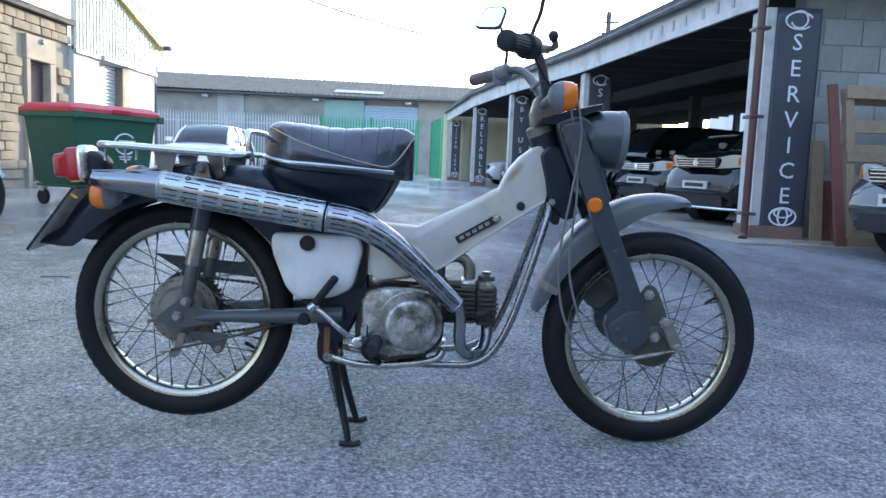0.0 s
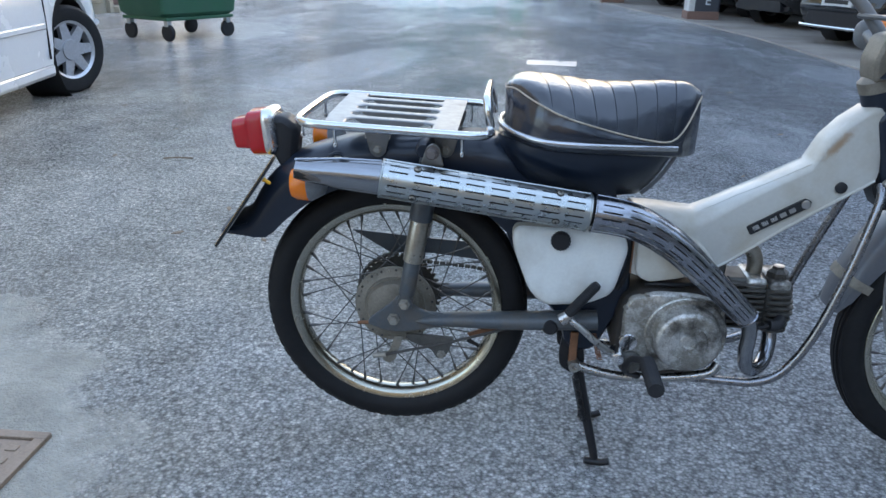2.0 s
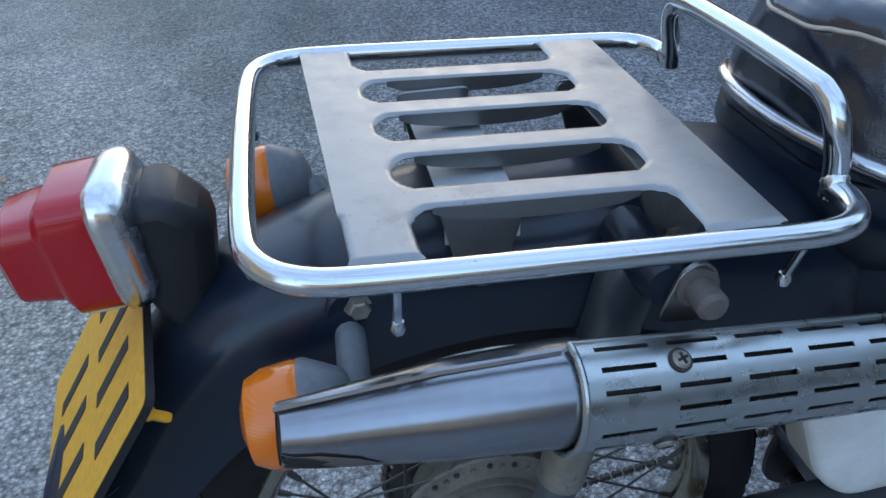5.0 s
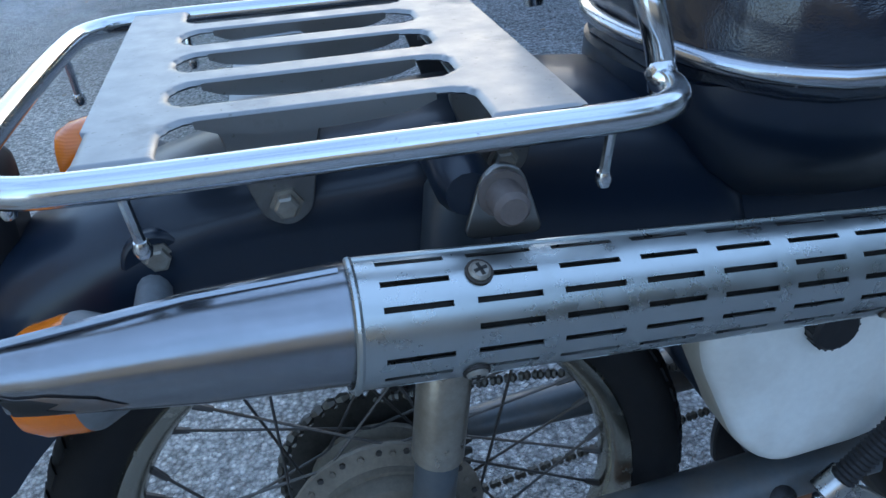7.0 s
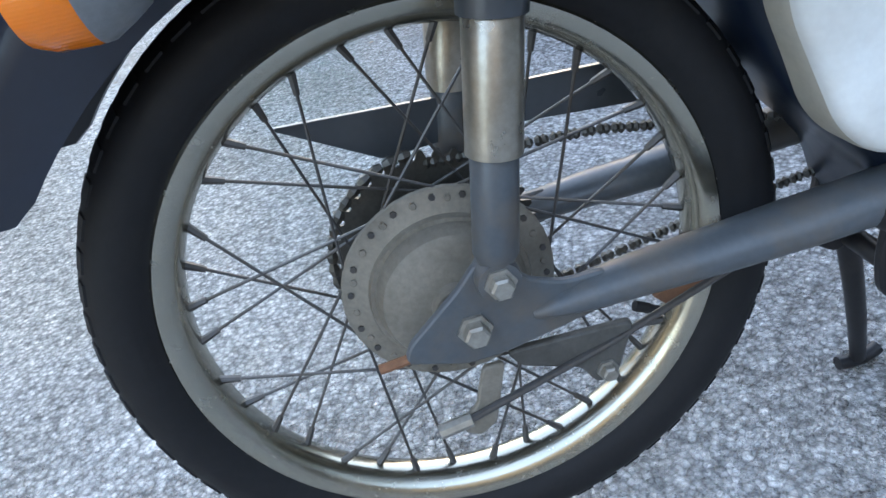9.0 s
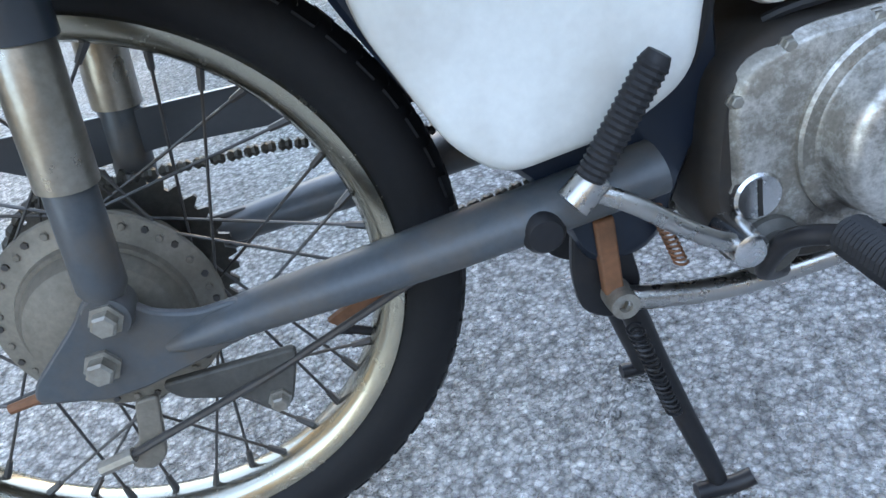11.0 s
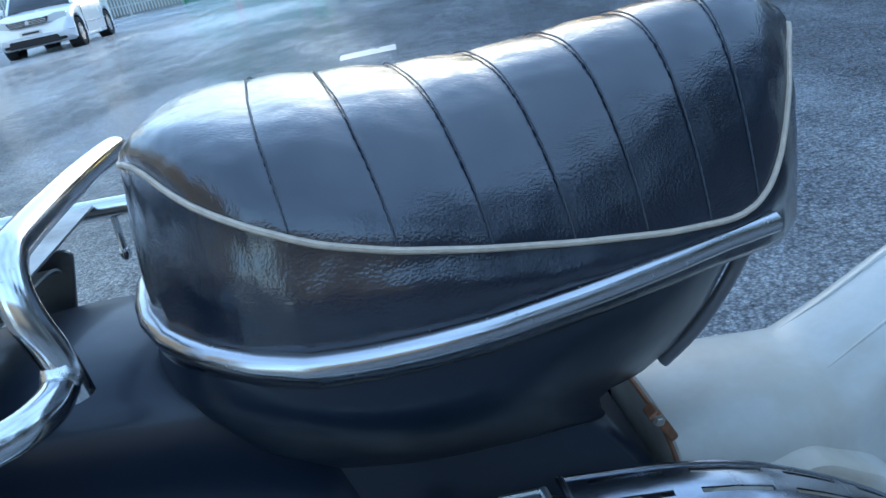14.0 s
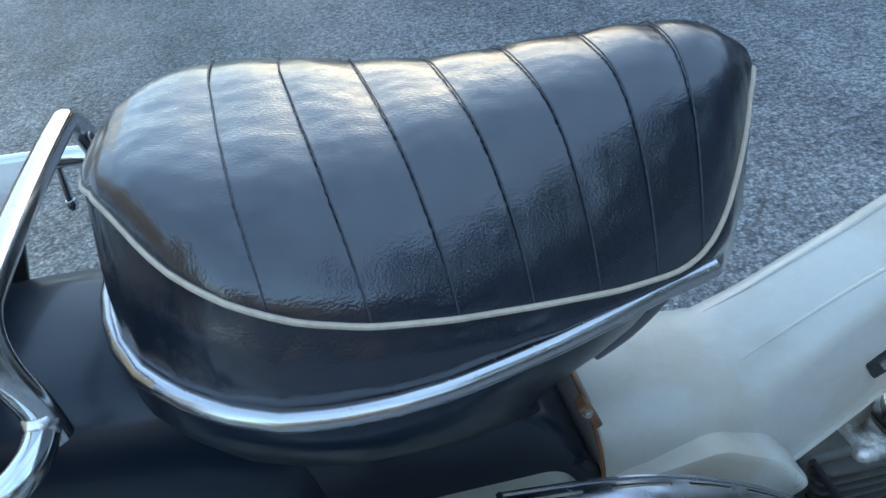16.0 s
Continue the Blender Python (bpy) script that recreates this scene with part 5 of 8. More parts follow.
def trim_half(x):
    return float(np.interp(x, [0.196, 0.2045, 0.212, 0.222, 0.239, 0.26, 0.285, 0.31, 0.335, 0.361, 0.39, 0.42, 0.455, 0.49, 0.523, 0.535, 0.551, 0.56, 0.569], [0.02, 0.050, 0.0714, 0.0884, 0.105, 0.1195, 0.130, 0.1335, 0.1335, 0.130, 0.122, 0.1125, 0.0995, 0.085, 0.0745, 0.068, 0.052, 0.039, 0.022]))
def trim_z(x):
    return float(np.interp(x, [0.19, 0.212, 0.222, 0.239, 0.26, 0.285, 0.335, 0.39, 0.455, 0.523, 0.57], [0.7175, 0.7165, 0.7135, 0.710, 0.7075, 0.705, 0.703, 0.6995, 0.695, 0.6903, 0.688]))
STITCH = [0.2904, 0.3316, 0.371, 0.409, 0.446, 0.482, 0.514]        # where the seams meet the piping
def stitch_x(s, v):               # the cover sits a little askew: seams slant backwards across it; v: -1..1 across
    return s - float(np.interp(s, STITCH, [0.0195, 0.0215, 0.0185, 0.0145, 0.009, 0.001, -0.009])) * float(np.interp(v, [-1, -0.7, -0.25, 0.35, 1], [0, 0.30, 0.62, 0.95, 1.0]))

xs = [SEAT_X[0] + (SEAT_X[1] - SEAT_X[0]) * i / 220 for i in range(221)]
sm = lambda f, x: (f(max(SEAT_X[0], x - 0.008)) + f(x) * 2 + f(min(SEAT_X[1], x + 0.008))) / 4
def seat_lift(v, x):              # full and boxy at the back, rounder towards the nose
    p, q = np.interp(x, [0.23, 0.28, 0.33, 0.38, 0.52], [4.7, 4.1, 3.4, 2.9, 2.72]), np.interp(x, [0.23, 0.28, 0.33, 0.38, 0.52], [0.62, 0.67, 0.74, 0.80, 0.85])
    return float(max(0.0, 1 - abs(v) ** p) ** q)
rings = []
for x in xs:
    hw, zt, zs = sm(seat_half, x), sm(seat_top, x), sm(seat_seam, x)
    pts = []
    n = 30
    for j in range(n + 1):
        v = math.sin(-math.pi / 2 + math.pi * j / n)
        lift = seat_lift(v, x)
        near = min(abs(x - stitch_x(s, v)) for s in STITCH)
        dip = math.exp(-(near / 0.0018) ** 2) * 0.0002 + math.exp(-(near / 0.010) ** 2) * 0.0013
        pts.append(V(x, hw * v, zs + (zt - zs) * lift - dip * min(1, lift * 2)))
    rings.append(pts)
bm = loft(bmesh.new(), rings, cap=False, ring_closed=False)
vs = list(bm.verts)
bmesh.ops.contextual_create(bm, geom=[v for v in vs if abs(v.co.x - SEAT_X[0]) < 1e-6])
bmesh.ops.contextual_create(bm, geom=[v for v in vs if abs(v.co.x - SEAT_X[1]) < 1e-6])
seat = part("seat", bm, VINYL, moped, "black stitched vinyl saddle", smooth=70)
rings = []
for x in xs:
    hw, zs = sm(seat_half, x), sm(seat_seam, x)
    zt, hb = trim_z(x), trim_half(x)
    half = []
    for k in range(13):
        u = k / 12
        z = zs + (zt - zs) * u
        fold = 0.0016 * noise.noise((x * 9.0, z * 75.0 + x * 30.0, 3.1)) + 0.0007 * noise.noise((x * 40.0, z * 150.0, 7.7))
        half.append((hw + (hb - hw) * u + (0.0042 * math.sin(math.pi * u) + fold) * min(1.0, 3 * u * (1 - u) + 0.15), z))
    half += [(hb * 1.005, zt - 0.006), (hb * 0.985, zt - 0.013), (hb * 0.93, zt - 0.018)]
    rings.append([V(x, -y, z) for y, z in half] + [V(x, y, z) for y, z in reversed(half)])
part("side_panel", loft(bmesh.new(), rings), VINYL, seat, "black vinyl seat side with soft folds", smooth=60)
# piping round the seam
loop = [V(x, -sm(seat_half, x) - 0.001, sm(seat_seam, x)) for x in xs] + [V(x, sm(seat_half, x) + 0.001, sm(seat_seam, x)) for x in reversed(xs)]
part("piping", tube(bmesh.new(), loop, 0.0016, 8, closed=True), PIPING, seat, "cream piping")
for s in STITCH:
    i = min(range(len(xs)), key=lambda k: abs(xs[k] - s))
    row = []
    hw, zt, zs = sm(seat_half, s), sm(seat_top, s), sm(seat_seam, s)
    for j in range(2, 99):
        v = math.sin(-math.pi / 2 + math.pi * j / 100)
        xx = stitch_x(s, v)
        hw, zt, zs = sm(seat_half, xx), sm(seat_top, xx), sm(seat_seam, xx)
        row.append(V(xx, hw * v, zs + (zt - zs) * seat_lift(v, xx) - 0.0006 * min(1, seat_lift(v, xx) * 2)))
    part("stitch", tube(bmesh.new(), [p + V(0, 0, 0.0004) for p in row], [0.00035 + 0.0003 * (k % 2) for k in range(len(row))], 6), THREAD, seat)
# chrome moulding: a half-round strip from the back round to both front ends
def trim_line(side):
    return [V(x, side * (trim_half(x) + 0.002), trim_z(x)) for x in [0.523 - 0.0104 * i for i in range(31)]]
near, far = trim_line(-1), trim_line(1)
tl = near + [V(0.2045, -0.050, 0.717), V(0.200, -0.028, 0.7175), V(0.1985, 0.0, 0.7175), V(0.200, 0.028, 0.7175), V(0.2045, 0.050, 0.717)] + list(reversed(far))
part("seat_moulding", tube(bmesh.new(), tl, 0.0062, 10), DULL_TRIM, seat, "bright chrome moulding strip", smooth=60)

# tank below the seat
rings = []
for x0, x1, hw, z in ((0.197, 0.535, 0.122, 0.698), (0.196, 0.533, 0.125, 0.682), (0.203, 0.526, 0.122, 0.665), (0.218, 0.512, 0.108, 0.635), (0.242, 0.494, 0.085, 0.606), (0.28, 0.475, 0.060, 0.586)):
    ol = rounded([(x0, -hw * 0.35), (x0 + 0.025, -hw * 0.78), (x0 + 0.09, -hw), (x0 + 0.15, -hw * 0.98), (x1 - 0.05, -hw * 0.62), (x1, -hw * 0.36), (x1, hw * 0.36), (x1 - 0.05, hw * 0.62), (x0 + 0.15, hw * 0.98), (x0 + 0.09, hw), (x0 + 0.025, hw * 0.78), (x0, hw * 0.35)], 0.05, 4)
    rings.append([V(a, b, z) for a, b in ol])
tank = part("seat_base", loft(bmesh.new(), rings), BIKE_NAVY, moped, "glossy dark tank under the seat", smooth=50)
# Flange gets a paler grey than the tank to paint in its reflected light.
for side in (-1, 1):
    flange = [V(0.536, side * 0.040, 0.694), V(0.533, side * 0.041, 0.675), V(0.516, side * 0.037, 0.640), V(0.497, side * 0.030, 0.610), V(0.478, side * 0.022, 0.588)]
    part("seam_flange", tube(bmesh.new(), spline(flange, 4), 0.0042, 8), FENDER_GREY, tank, "seam flange, paler for its bright reflection", smooth=60)

hinge = part("seat_hinge", slab_xz(bmesh.new(), rounded([(0.453, 0.574), (0.459, 0.579), (0.465, 0.569), (0.471, 0.556), (0.466, 0.553), (0.459, 0.566)], 0.002), -0.056, -0.044), RUSTY, moped, "rusty seat hinge", bevel=0.003)
bolt(hinge, (0.459, -0.056, 0.572), 0.003, 0.003)

# ---- luggage rack ----
def rack_z(x):
    return 0.7245 - 0.04 * x
corner = [(0.182, -0.119), (0.181, -0.135), (0.172, -0.152), (0.150, -0.162), (0.10, -0.1635), (0.0, -0.1635), (-0.10, -0.163), (-0.138, -0.158), (-0.159, -0.140), (-0.167, -0.105), (-0.169, 0.0)]
half = [V(x, y, rack_z(x)) for x, y in corner]
ln = half + [V(p.x, -p.y, p.z) for p in reversed(half[:-1])]
rack = thing("luggage_rack", "chromed tube luggage rack bolted over the rear mudguard", "luggage rack")
part("rail", tube(bmesh.new(), spline(ln, 6), 0.0078, 14), CHROME, rack, "bright chrome tube", smooth=60)
hoop = [(0.1845, -0.1135, 0.7095), (0.1825, -0.1135, 0.730), (0.1785, -0.113, 0.748), (0.176, -0.109, 0.761), (0.1745, -0.099, 0.7705), (0.174, -0.080, 0.774), (0.174, 0.0, 0.7755)]
hl = [V(*p) for p in hoop]
hl = hl + [V(p.x, -p.y, p.z) for p in reversed(hl[:-1])]
part("hoop", tube(bmesh.new(), spline(hl, 6), 0.0078, 14), CHROME, rack, "chrome upright hoop", smooth=60)
for side in (-1, 1):
    part("weld", lathe(bmesh.new(), [(0.0, -0.010), (0.0060, -0.008), (0.0092, 0.0), (0.0060, 0.008), (0.0, 0.010)], (0.1825, side * 0.1165, 0.7195), along((0, 0, 1)), 12), OLD_CHROME, rack, "rough weld", smooth=60)
# slotted plate
XA, XB, XC, XD = -0.120, -0.079, 0.077, 0.126
NS = 5
def plate_grid():
    """One sheet with five long round-ended slots."""
    b = bmesh.new()
    gx = [XA + (XD - XA) * i / 86 for i in range(87)]
    gy = [-0.156 + 0.312 * j / 112 for j in range(113)]
    def hole(x, y):
        for s in range(NS):
            yc = -0.128 + 0.0640 * s
            h = 0.0205
            if s in (0, 4) and abs(y) > abs(yc) and XB < x < XC:
                return True              # the outer openings run out to the rail
            if abs(y - yc) < h:
                r = h * 0.75
                x0, x1 = XB + r, XC - r
                dx = max(x0 - x, 0, x - x1)
                dy = max(abs(y - yc) - (h - r), 0)
                if dx * dx + dy * dy < r * r:
                    return True
        return False
    grid = {}
    def at(i, j):
        if (i, j) not in grid:
            grid[i, j] = b.verts.new(V(gx[i] - 0.0055 * gy[j] / 0.15 * (XD - gx[i]) / (XD - XA), gy[j], rack_z(gx[i]) + 0.006))
        return grid[i, j]
    for i in range(86):
        for j in range(112):
            if not hole((gx[i] + gx[i + 1]) / 2, (gy[j] + gy[j + 1]) / 2):
                b.faces.new((at(i, j), at(i + 1, j), at(i + 1, j + 1), at(i, j + 1)))
    for _ in range(3):
        bmesh.ops.smooth_vert(b, verts=[v for v in b.verts if v.is_boundary and XA + 0.004 < v.co.x < XD - 0.004 and abs(v.co.y) < 0.153], factor=0.5, use_axis_x=True, use_axis_y=True, use_axis_z=False)
    for v in b.verts:             # lips that turn down round the slots
        if v.is_boundary and XA + 0.004 < v.co.x < XD - 0.004:
            v.co.z -= 0.0022
    return b
bm = plate_grid()
plate = part("plate", bm, PLATE_STEEL, rack, "dull steel plate with long slots", smooth=60)
uses = collections.Counter(k for f in plate.data.polygons for k in f.edge_keys)
for e in plate.data.edges:
    if uses[e.key] == 1:
        e.use_edge_sharp = True
sol = plate.modifiers.new("thickness", "SOLIDIFY")
sol.thickness, sol.offset = 0.0018, -1
# deep turned-down flanges on both edges of the cross bars
for yc in (-0.096, -0.032, 0.032, 0.096):
    for e in (-0.0112, 0.0112):
        bm = bmesh.new()
        rings = []
        for k in range(13):
            x = XB + 0.016 + (XC - XB - 0.032) * k / 12
            low = 0.004 + 0.0075 * math.sin(math.pi * k / 12) ** 0.5
            zt = rack_z(x) + 0.0048
            rings.append([V(x, yc + e - 0.0007, zt), V(x, yc + e + 0.0007, zt), V(x, yc + e + 0.0007, zt - low), V(x, yc + e - 0.0007, zt - low)])
        part("flange", loft(bm, rings), PLATE_STEEL, rack, smooth=30)
# hook pins below the rail
for x, y, lean in ((0.135, -0.1635, 0.010), (-0.092, -0.1635, 0.006), (0.135, 0.1635, -0.006), (-0.092, 0.1635, -0.006), (-0.168, 0.093, 0.0), (-0.168, -0.093, 0.0)):
    z = rack_z(x)
    bm = tube(bmesh.new(), [(x, y, z - 0.004), (x, y + lean, z - 0.034)], 0.0028, 8)
    lathe(bm, [(0.0, -0.0045), (0.0035, -0.004), (0.0048, 0.0), (0.0035, 0.004), (0.0, 0.0045)], (x, y + lean, z - 0.036), "z", 10)
    part("hook_pin", bm, CHROME, rack)
# brackets down to the mudguard
for side in (-1, 1):
    for x, zb in ((-0.028, 0.668), (0.10, 0.672)):
        ol = rounded([(x - 0.030, rack_z(x) - 0.002), (x + 0.030, rack_z(x) - 0.002), (x + 0.014, zb - 0.008), (x, zb - 0.016), (x - 0.014, zb - 0.008)], 0.008)
        part("bracket", slab_xz(bmesh.new(), ol, side * 0.082 - 0.002, side * 0.082 + 0.002), PLATE_STEEL, rack, bevel=0.001)
        bolt(rack, (x, side * 0.084, zb), 0.0072, 0.009, (0, side, 0))

    # strap across the mudguard between each pair of brackets
for x, w in ((-0.028, 0.024), (0.10, 0.018)):
    strap = spline([(x, -0.083, 0.690), (x, -0.080, 0.705), (x, -0.060, 0.712), (x, 0.0, 0.7135), (x, 0.060, 0.712), (x, 0.080, 0.705), (x, 0.083, 0.690)], 4)
    part("strap", loft(bmesh.new(), [[V(p.x + dx, p.y, p.z + dz - 0.001) for dx, dz in ((-w, 0), (w, 0), (w, 0.0018), (-w, 0.0018))] for p in strap]), GALV, rack, "pale plated cross strap", smooth=60)

# ---- exhaust with its slotted heat shields ----
AX = [V(-0.161, -0.180, 0.651), V(-0.006, -0.1725, 0.6395), V(0.18, -0.1555, 0.6105), V(0.365, -0.1395, 0.5820)]
def axis_at(t):                   # 0..1 over the straight shield
    return AX[1].lerp(AX[3], t)
d = (AX[3] - AX[1]).normalized()
bm = tube(bmesh.new(), [AX[0], AX[0] + d * 0.02, AX[0].lerp(AX[1], 0.55), AX[1], AX[1] + d * 0.012], [0.0165, 0.0195, 0.0275, 0.031, 0.031], 36, cap=False)
muffler = part("exhaust_muffler", bm, MUFFLER_STEEL, moped, "smoked steel exhaust muffler", smooth=60)
# Same silencer, coloured near black so the shield's slots look shaded.
part("silencer_core", tube(bmesh.new(), [AX[1] + d * 0.012, AX[3], AX[3] + d * 0.02], [0.029, 0.026, 0.022], 28), CORE, muffler, "silencer inside the shield, darkened for shade in the slots", smooth=60)
bm = tube(bmesh.new(), [AX[0] + d * 0.001, AX[0] + d * 0.06], [0.0155, 0.013], 20)
part("outlet", bm, SOOT_SHADE, muffler, "sooty tail outlet")
seam = [AX[0] + V(0, 0, 0.018), AX[0].lerp(AX[1], 0.55) + V(0, 0, 0.028), AX[1] + V(0, 0, 0.031)]
part("weld_seam", tube(bmesh.new(), seam, 0.0022, 6), MUFFLER_STEEL, muffler)
# burnt-through flap low on the tail
def on_tail(u, a):
    c = AX[0].lerp(AX[1], u)
    r = float(np.interp(u, [0.0, 0.13, 0.55, 1.0], [0.0165, 0.0195, 0.0275, 0.031])) + 0.0006
    return c + V(0, -math.cos(radians(a)), math.sin(radians(a))) * r
for name, mat, outline, lift in (("rust_patch", RUSTED_TAIL, ((0.01, 10), (0.05, 2), (0.13, 2), (0.26, -8), (0.34, -26), (0.25, -40), (0.12, -52), (0.01, -55)), 0.0), ("soot_patch", SOOT_SHADE, ((0.005, 4), (0.09, 1), (0.16, -10), (0.12, -20), (0.19, -32), (0.13, -40), (0.07, -48), (0.005, -50)), 0.0005)):
    b_ = bmesh.new()
    cu, ca = sum(p[0] for p in outline) / 8, sum(p[1] for p in outline) / 8
    rings = []
    for k in (1.0, 0.92, 0.6, 0.2):
        rings.append([on_tail(cu + (u - cu) * k, ca + (a - ca) * k) + V(0, -1, 0) * (lift + (0.0 if k == 1.0 else 0.0004)) for u, a in outline])
    part(name, loft(b_, rings), mat, muffler, smooth=50)


def crisp_rims(ob):
    """Keep the cut edges of a sheet sharp once it has thickness."""
    uses = collections.Counter(k for f in ob.data.polygons for k in f.edge_keys)
    for e in ob.data.edges:
        if uses[e.key] == 1:
            e.use_edge_sharp = True


def slotted(name, line, radii, cols, rows, a0, a1, first, label, r0=None):
    """A pressed shell round a line with rows of long slots; a0..a1 is the arc it covers in degrees."""
    n = len(line)
    length = [0.0]
    for p, q in zip(line, line[1:]):
        length.append(length[-1] + (q - p).length)
    fr = []
    for i, p in enumerate(line):
        t = (line[min(i + 1, n - 1)] - line[max(i - 1, 0)]).normalized()
        up = (V(0, 0, 1) - t * t.z).normalized()
        fr.append((t.cross(up).normalized(), up))       # side points to -y
    us = [0.0]
    pitch_u = (length[-1] - 0.012) / cols
    for c in range(cols):
        u0 = 0.006 + c * pitch_u
        us += [u0 + pitch_u * 0.13, u0 + pitch_u * 0.5, u0 + pitch_u * 0.87]
    us.append(length[-1])
    slot_cells = {i for c in range(cols) for i in (1 + c * 3, 2 + c * 3)}
    vs_, slot_rows = [a0], set()
    r0 = a0 if r0 is None else r0
    step = (a1 - r0) / rows
    for r in range(rows):
        c = r0 + step * (r + 0.5)
        vs_ += [c - step * 0.34, c - step * 0.12, c + step * 0.12, c + step * 0.34]
        slot_rows.add(len(vs_) - 3)
    vs_.append(a1)
    def at(u, a):
        i = max(k for k in range(n) if length[k] <= u + 1e-9)
        i = min(i, n - 2)
        t = (u - length[i]) / (length[i + 1] - length[i])
        p = line[i].lerp(line[i + 1], t)
        s = fr[i][0].lerp(fr[i + 1][0], t).normalized()
        w = fr[i][1].lerp(fr[i + 1][1], t).normalized()
        r = radii[i] + (radii[i + 1] - radii[i]) * t
        return p + (w * math.sin(radians(a)) + s * math.cos(radians(a))) * r
    b = bmesh.new()
    grid = [[b.verts.new(at(u, a)) for a in vs_] for u in us]
    for i in range(len(us) - 1):
        for j in range(len(vs_) - 1):
            if i in slot_cells and j in slot_rows and not (first and i < 3 and j == sorted(slot_rows)[rows // 2]):
                continue
            b.faces.new((grid[i][j], grid[i + 1][j], grid[i + 1][j + 1], grid[i][j + 1]))
    plating = SHIELD_STEEL if first else SHIELD_DARK
    ob = part(name, b, plating, moped, label, smooth=50)
    crisp_rims(ob)
    so = ob.modifiers.new("thickness", "SOLIDIFY")
    so.thickness, so.offset = 0.0012, -1
    # rolled lips at the ends
    for k, u in enumerate((0.0, length[-1])):
        rim = [at(u, a) for a in [a0 + (a1 - a0) * m / 24 for m in range(25)]]
        part("rolled_lip", tube(bmesh.new(), rim, 0.0022, 8), plating, ob)
    for a in (a0, a1):
        rim = [at(length[-1] * m / 30, a) for m in range(31)]
        part("rolled_edge", tube(bmesh.new(), rim, 0.0014, 6), plating, ob)
    return ob, at


straight = [axis_at(i / 12) for i in range(13)]
shield, on_shield = slotted("heat_shield", straight, [0.0345] * 13, 8, 7, -84, 92, True, "bright slotted exhaust heat shield", -56)
for u, a in ((0.061, 62), (0.059, -32), (0.318, 62), (0.318, -32)):
    p = on_shield(u, a)
    q = on_shield(u, a)
    c = axis_at(u / 0.3765)
    screw(shield, p + (p - c).normalized() * 0.001, 0.0056, p - c)
bend = spline([(0.376, -0.1385, 0.580), (0.43, -0.138, 0.572), (0.475, -0.135, 0.556), (0.53, -0.130, 0.522), (0.585, -0.124, 0.474), (0.64, -0.115, 0.422), (0.690, -0.109, 0.374)], 4)
rr = [0.034 - 0.013 * (i / (len(bend) - 1)) ** 1.3 for i in range(len(bend))]
slotted("elbow_shield", bend, rr, 8, 7, -84, 104, False, "curved slotted heat shield over the pipe bend", -52)
header = spline([(0.37, -0.141, 0.583), (0.43, -0.138, 0.572), (0.475, -0.135, 0.556), (0.53, -0.130, 0.522), (0.585, -0.124, 0.474), (0.64, -0.115, 0.422), (0.688, -0.106, 0.378), (0.700, -0.102, 0.340), (0.700, -0.100, 0.295), (0.708, -0.094, 0.262), (0.730, -0.076, 0.246), (0.756, -0.045, 0.250), (0.770, -0.02, 0.275), (0.772, -0.005, 0.31)], 5)
# Stretch under the elbow shield, darkened like the silencer for slot shade.
part("inner_pipe", tube(bmesh.new(), header[:28], 0.0148, 16), CORE, muffler, smooth=60)
part("exhaust_pipe", tube(bmesh.new(), header[27:], 0.0148, 16), MUFFLER_STEEL, moped, "blued steel exhaust pipe", smooth=60)
bm = slab_xz(bmesh.new(), rounded([(0.060, 0.660), (0.104, 0.656), (0.094, 0.694), (0.083, 0.701), (0.072, 0.694)], 0.008), -0.150, -0.146)
hanger = part("exhaust_hanger", bm, PLATE_STEEL, moped, "plated exhaust hanger", bevel=0.001)
bm = lathe(bmesh.new(), [(0.013, 0), (0.013, 0.003), (0.0095, 0.004), (0.0095, 0.020), (0.007, 0.023)], (0.082, -0.150, 0.684), along((0, -1, 0)), 14)
part("rubber_nut", bm, BROWN_GRIP, hanger)
bm = lathe(bmesh.new(), [(0.016, 0), (0.016, 0.055), (0.012, 0.066)], (0.066, -0.080, 0.684), along((0, -1, 0)), 14)
part("hanger_stub", bm, BIKE_NAVY, moped)

# ---- engine ----
case = rounded([(0.455, 0.395), (0.50, 0.415), (0.575, 0.410), (0.650, 0.400), (0.662, 0.35), (0.660, 0.275), (0.625, 0.240), (0.53, 0.222), (0.460, 0.238), (0.438, 0.290), (0.445, 0.350)], 0.022, 5)
ce = (0.55, 0.318)
# Grimy body taken to near black so gaps round the covers read as shade.
crank = part("engine", loft(bmesh.new(), [[V(x, y, z) for x, z in [(ce[0] + (a - ce[0]) * k, ce[1] + (b - ce[1]) * k) for a, b in case]] for y, k in ((-0.090, 0.93), (-0.084, 0.985), (-0.074, 1.0), (0.074, 1.0), (0.084, 0.985), (0.090, 0.93))]), CORE, moped, "grimy alloy engine with dark gaps round flaking covers", smooth=40)
bm = lathe(bmesh.new(), [(0.079, 0.004), (0.079, 0.0145), (0.0765, 0.0165), (0.0675, 0.0165), (0.0655, 0.019), (0.0635, 0.042), (0.060, 0.048), (0.0535, 0.051), (0.036, 0.0515), (0.035, 0.0475), (0.0175, 0.0475), (0.0165, 0.052), (0.0115, 0.053), (0.0105, 0.047), (0.006, 0.047), (0.0, 0.0485)], (0.580, -0.086, 0.325), along((0, -1, 0)), 56)
part("clutch_cover", bm, CAST, crank, "round worn clutch cover", smooth=35)
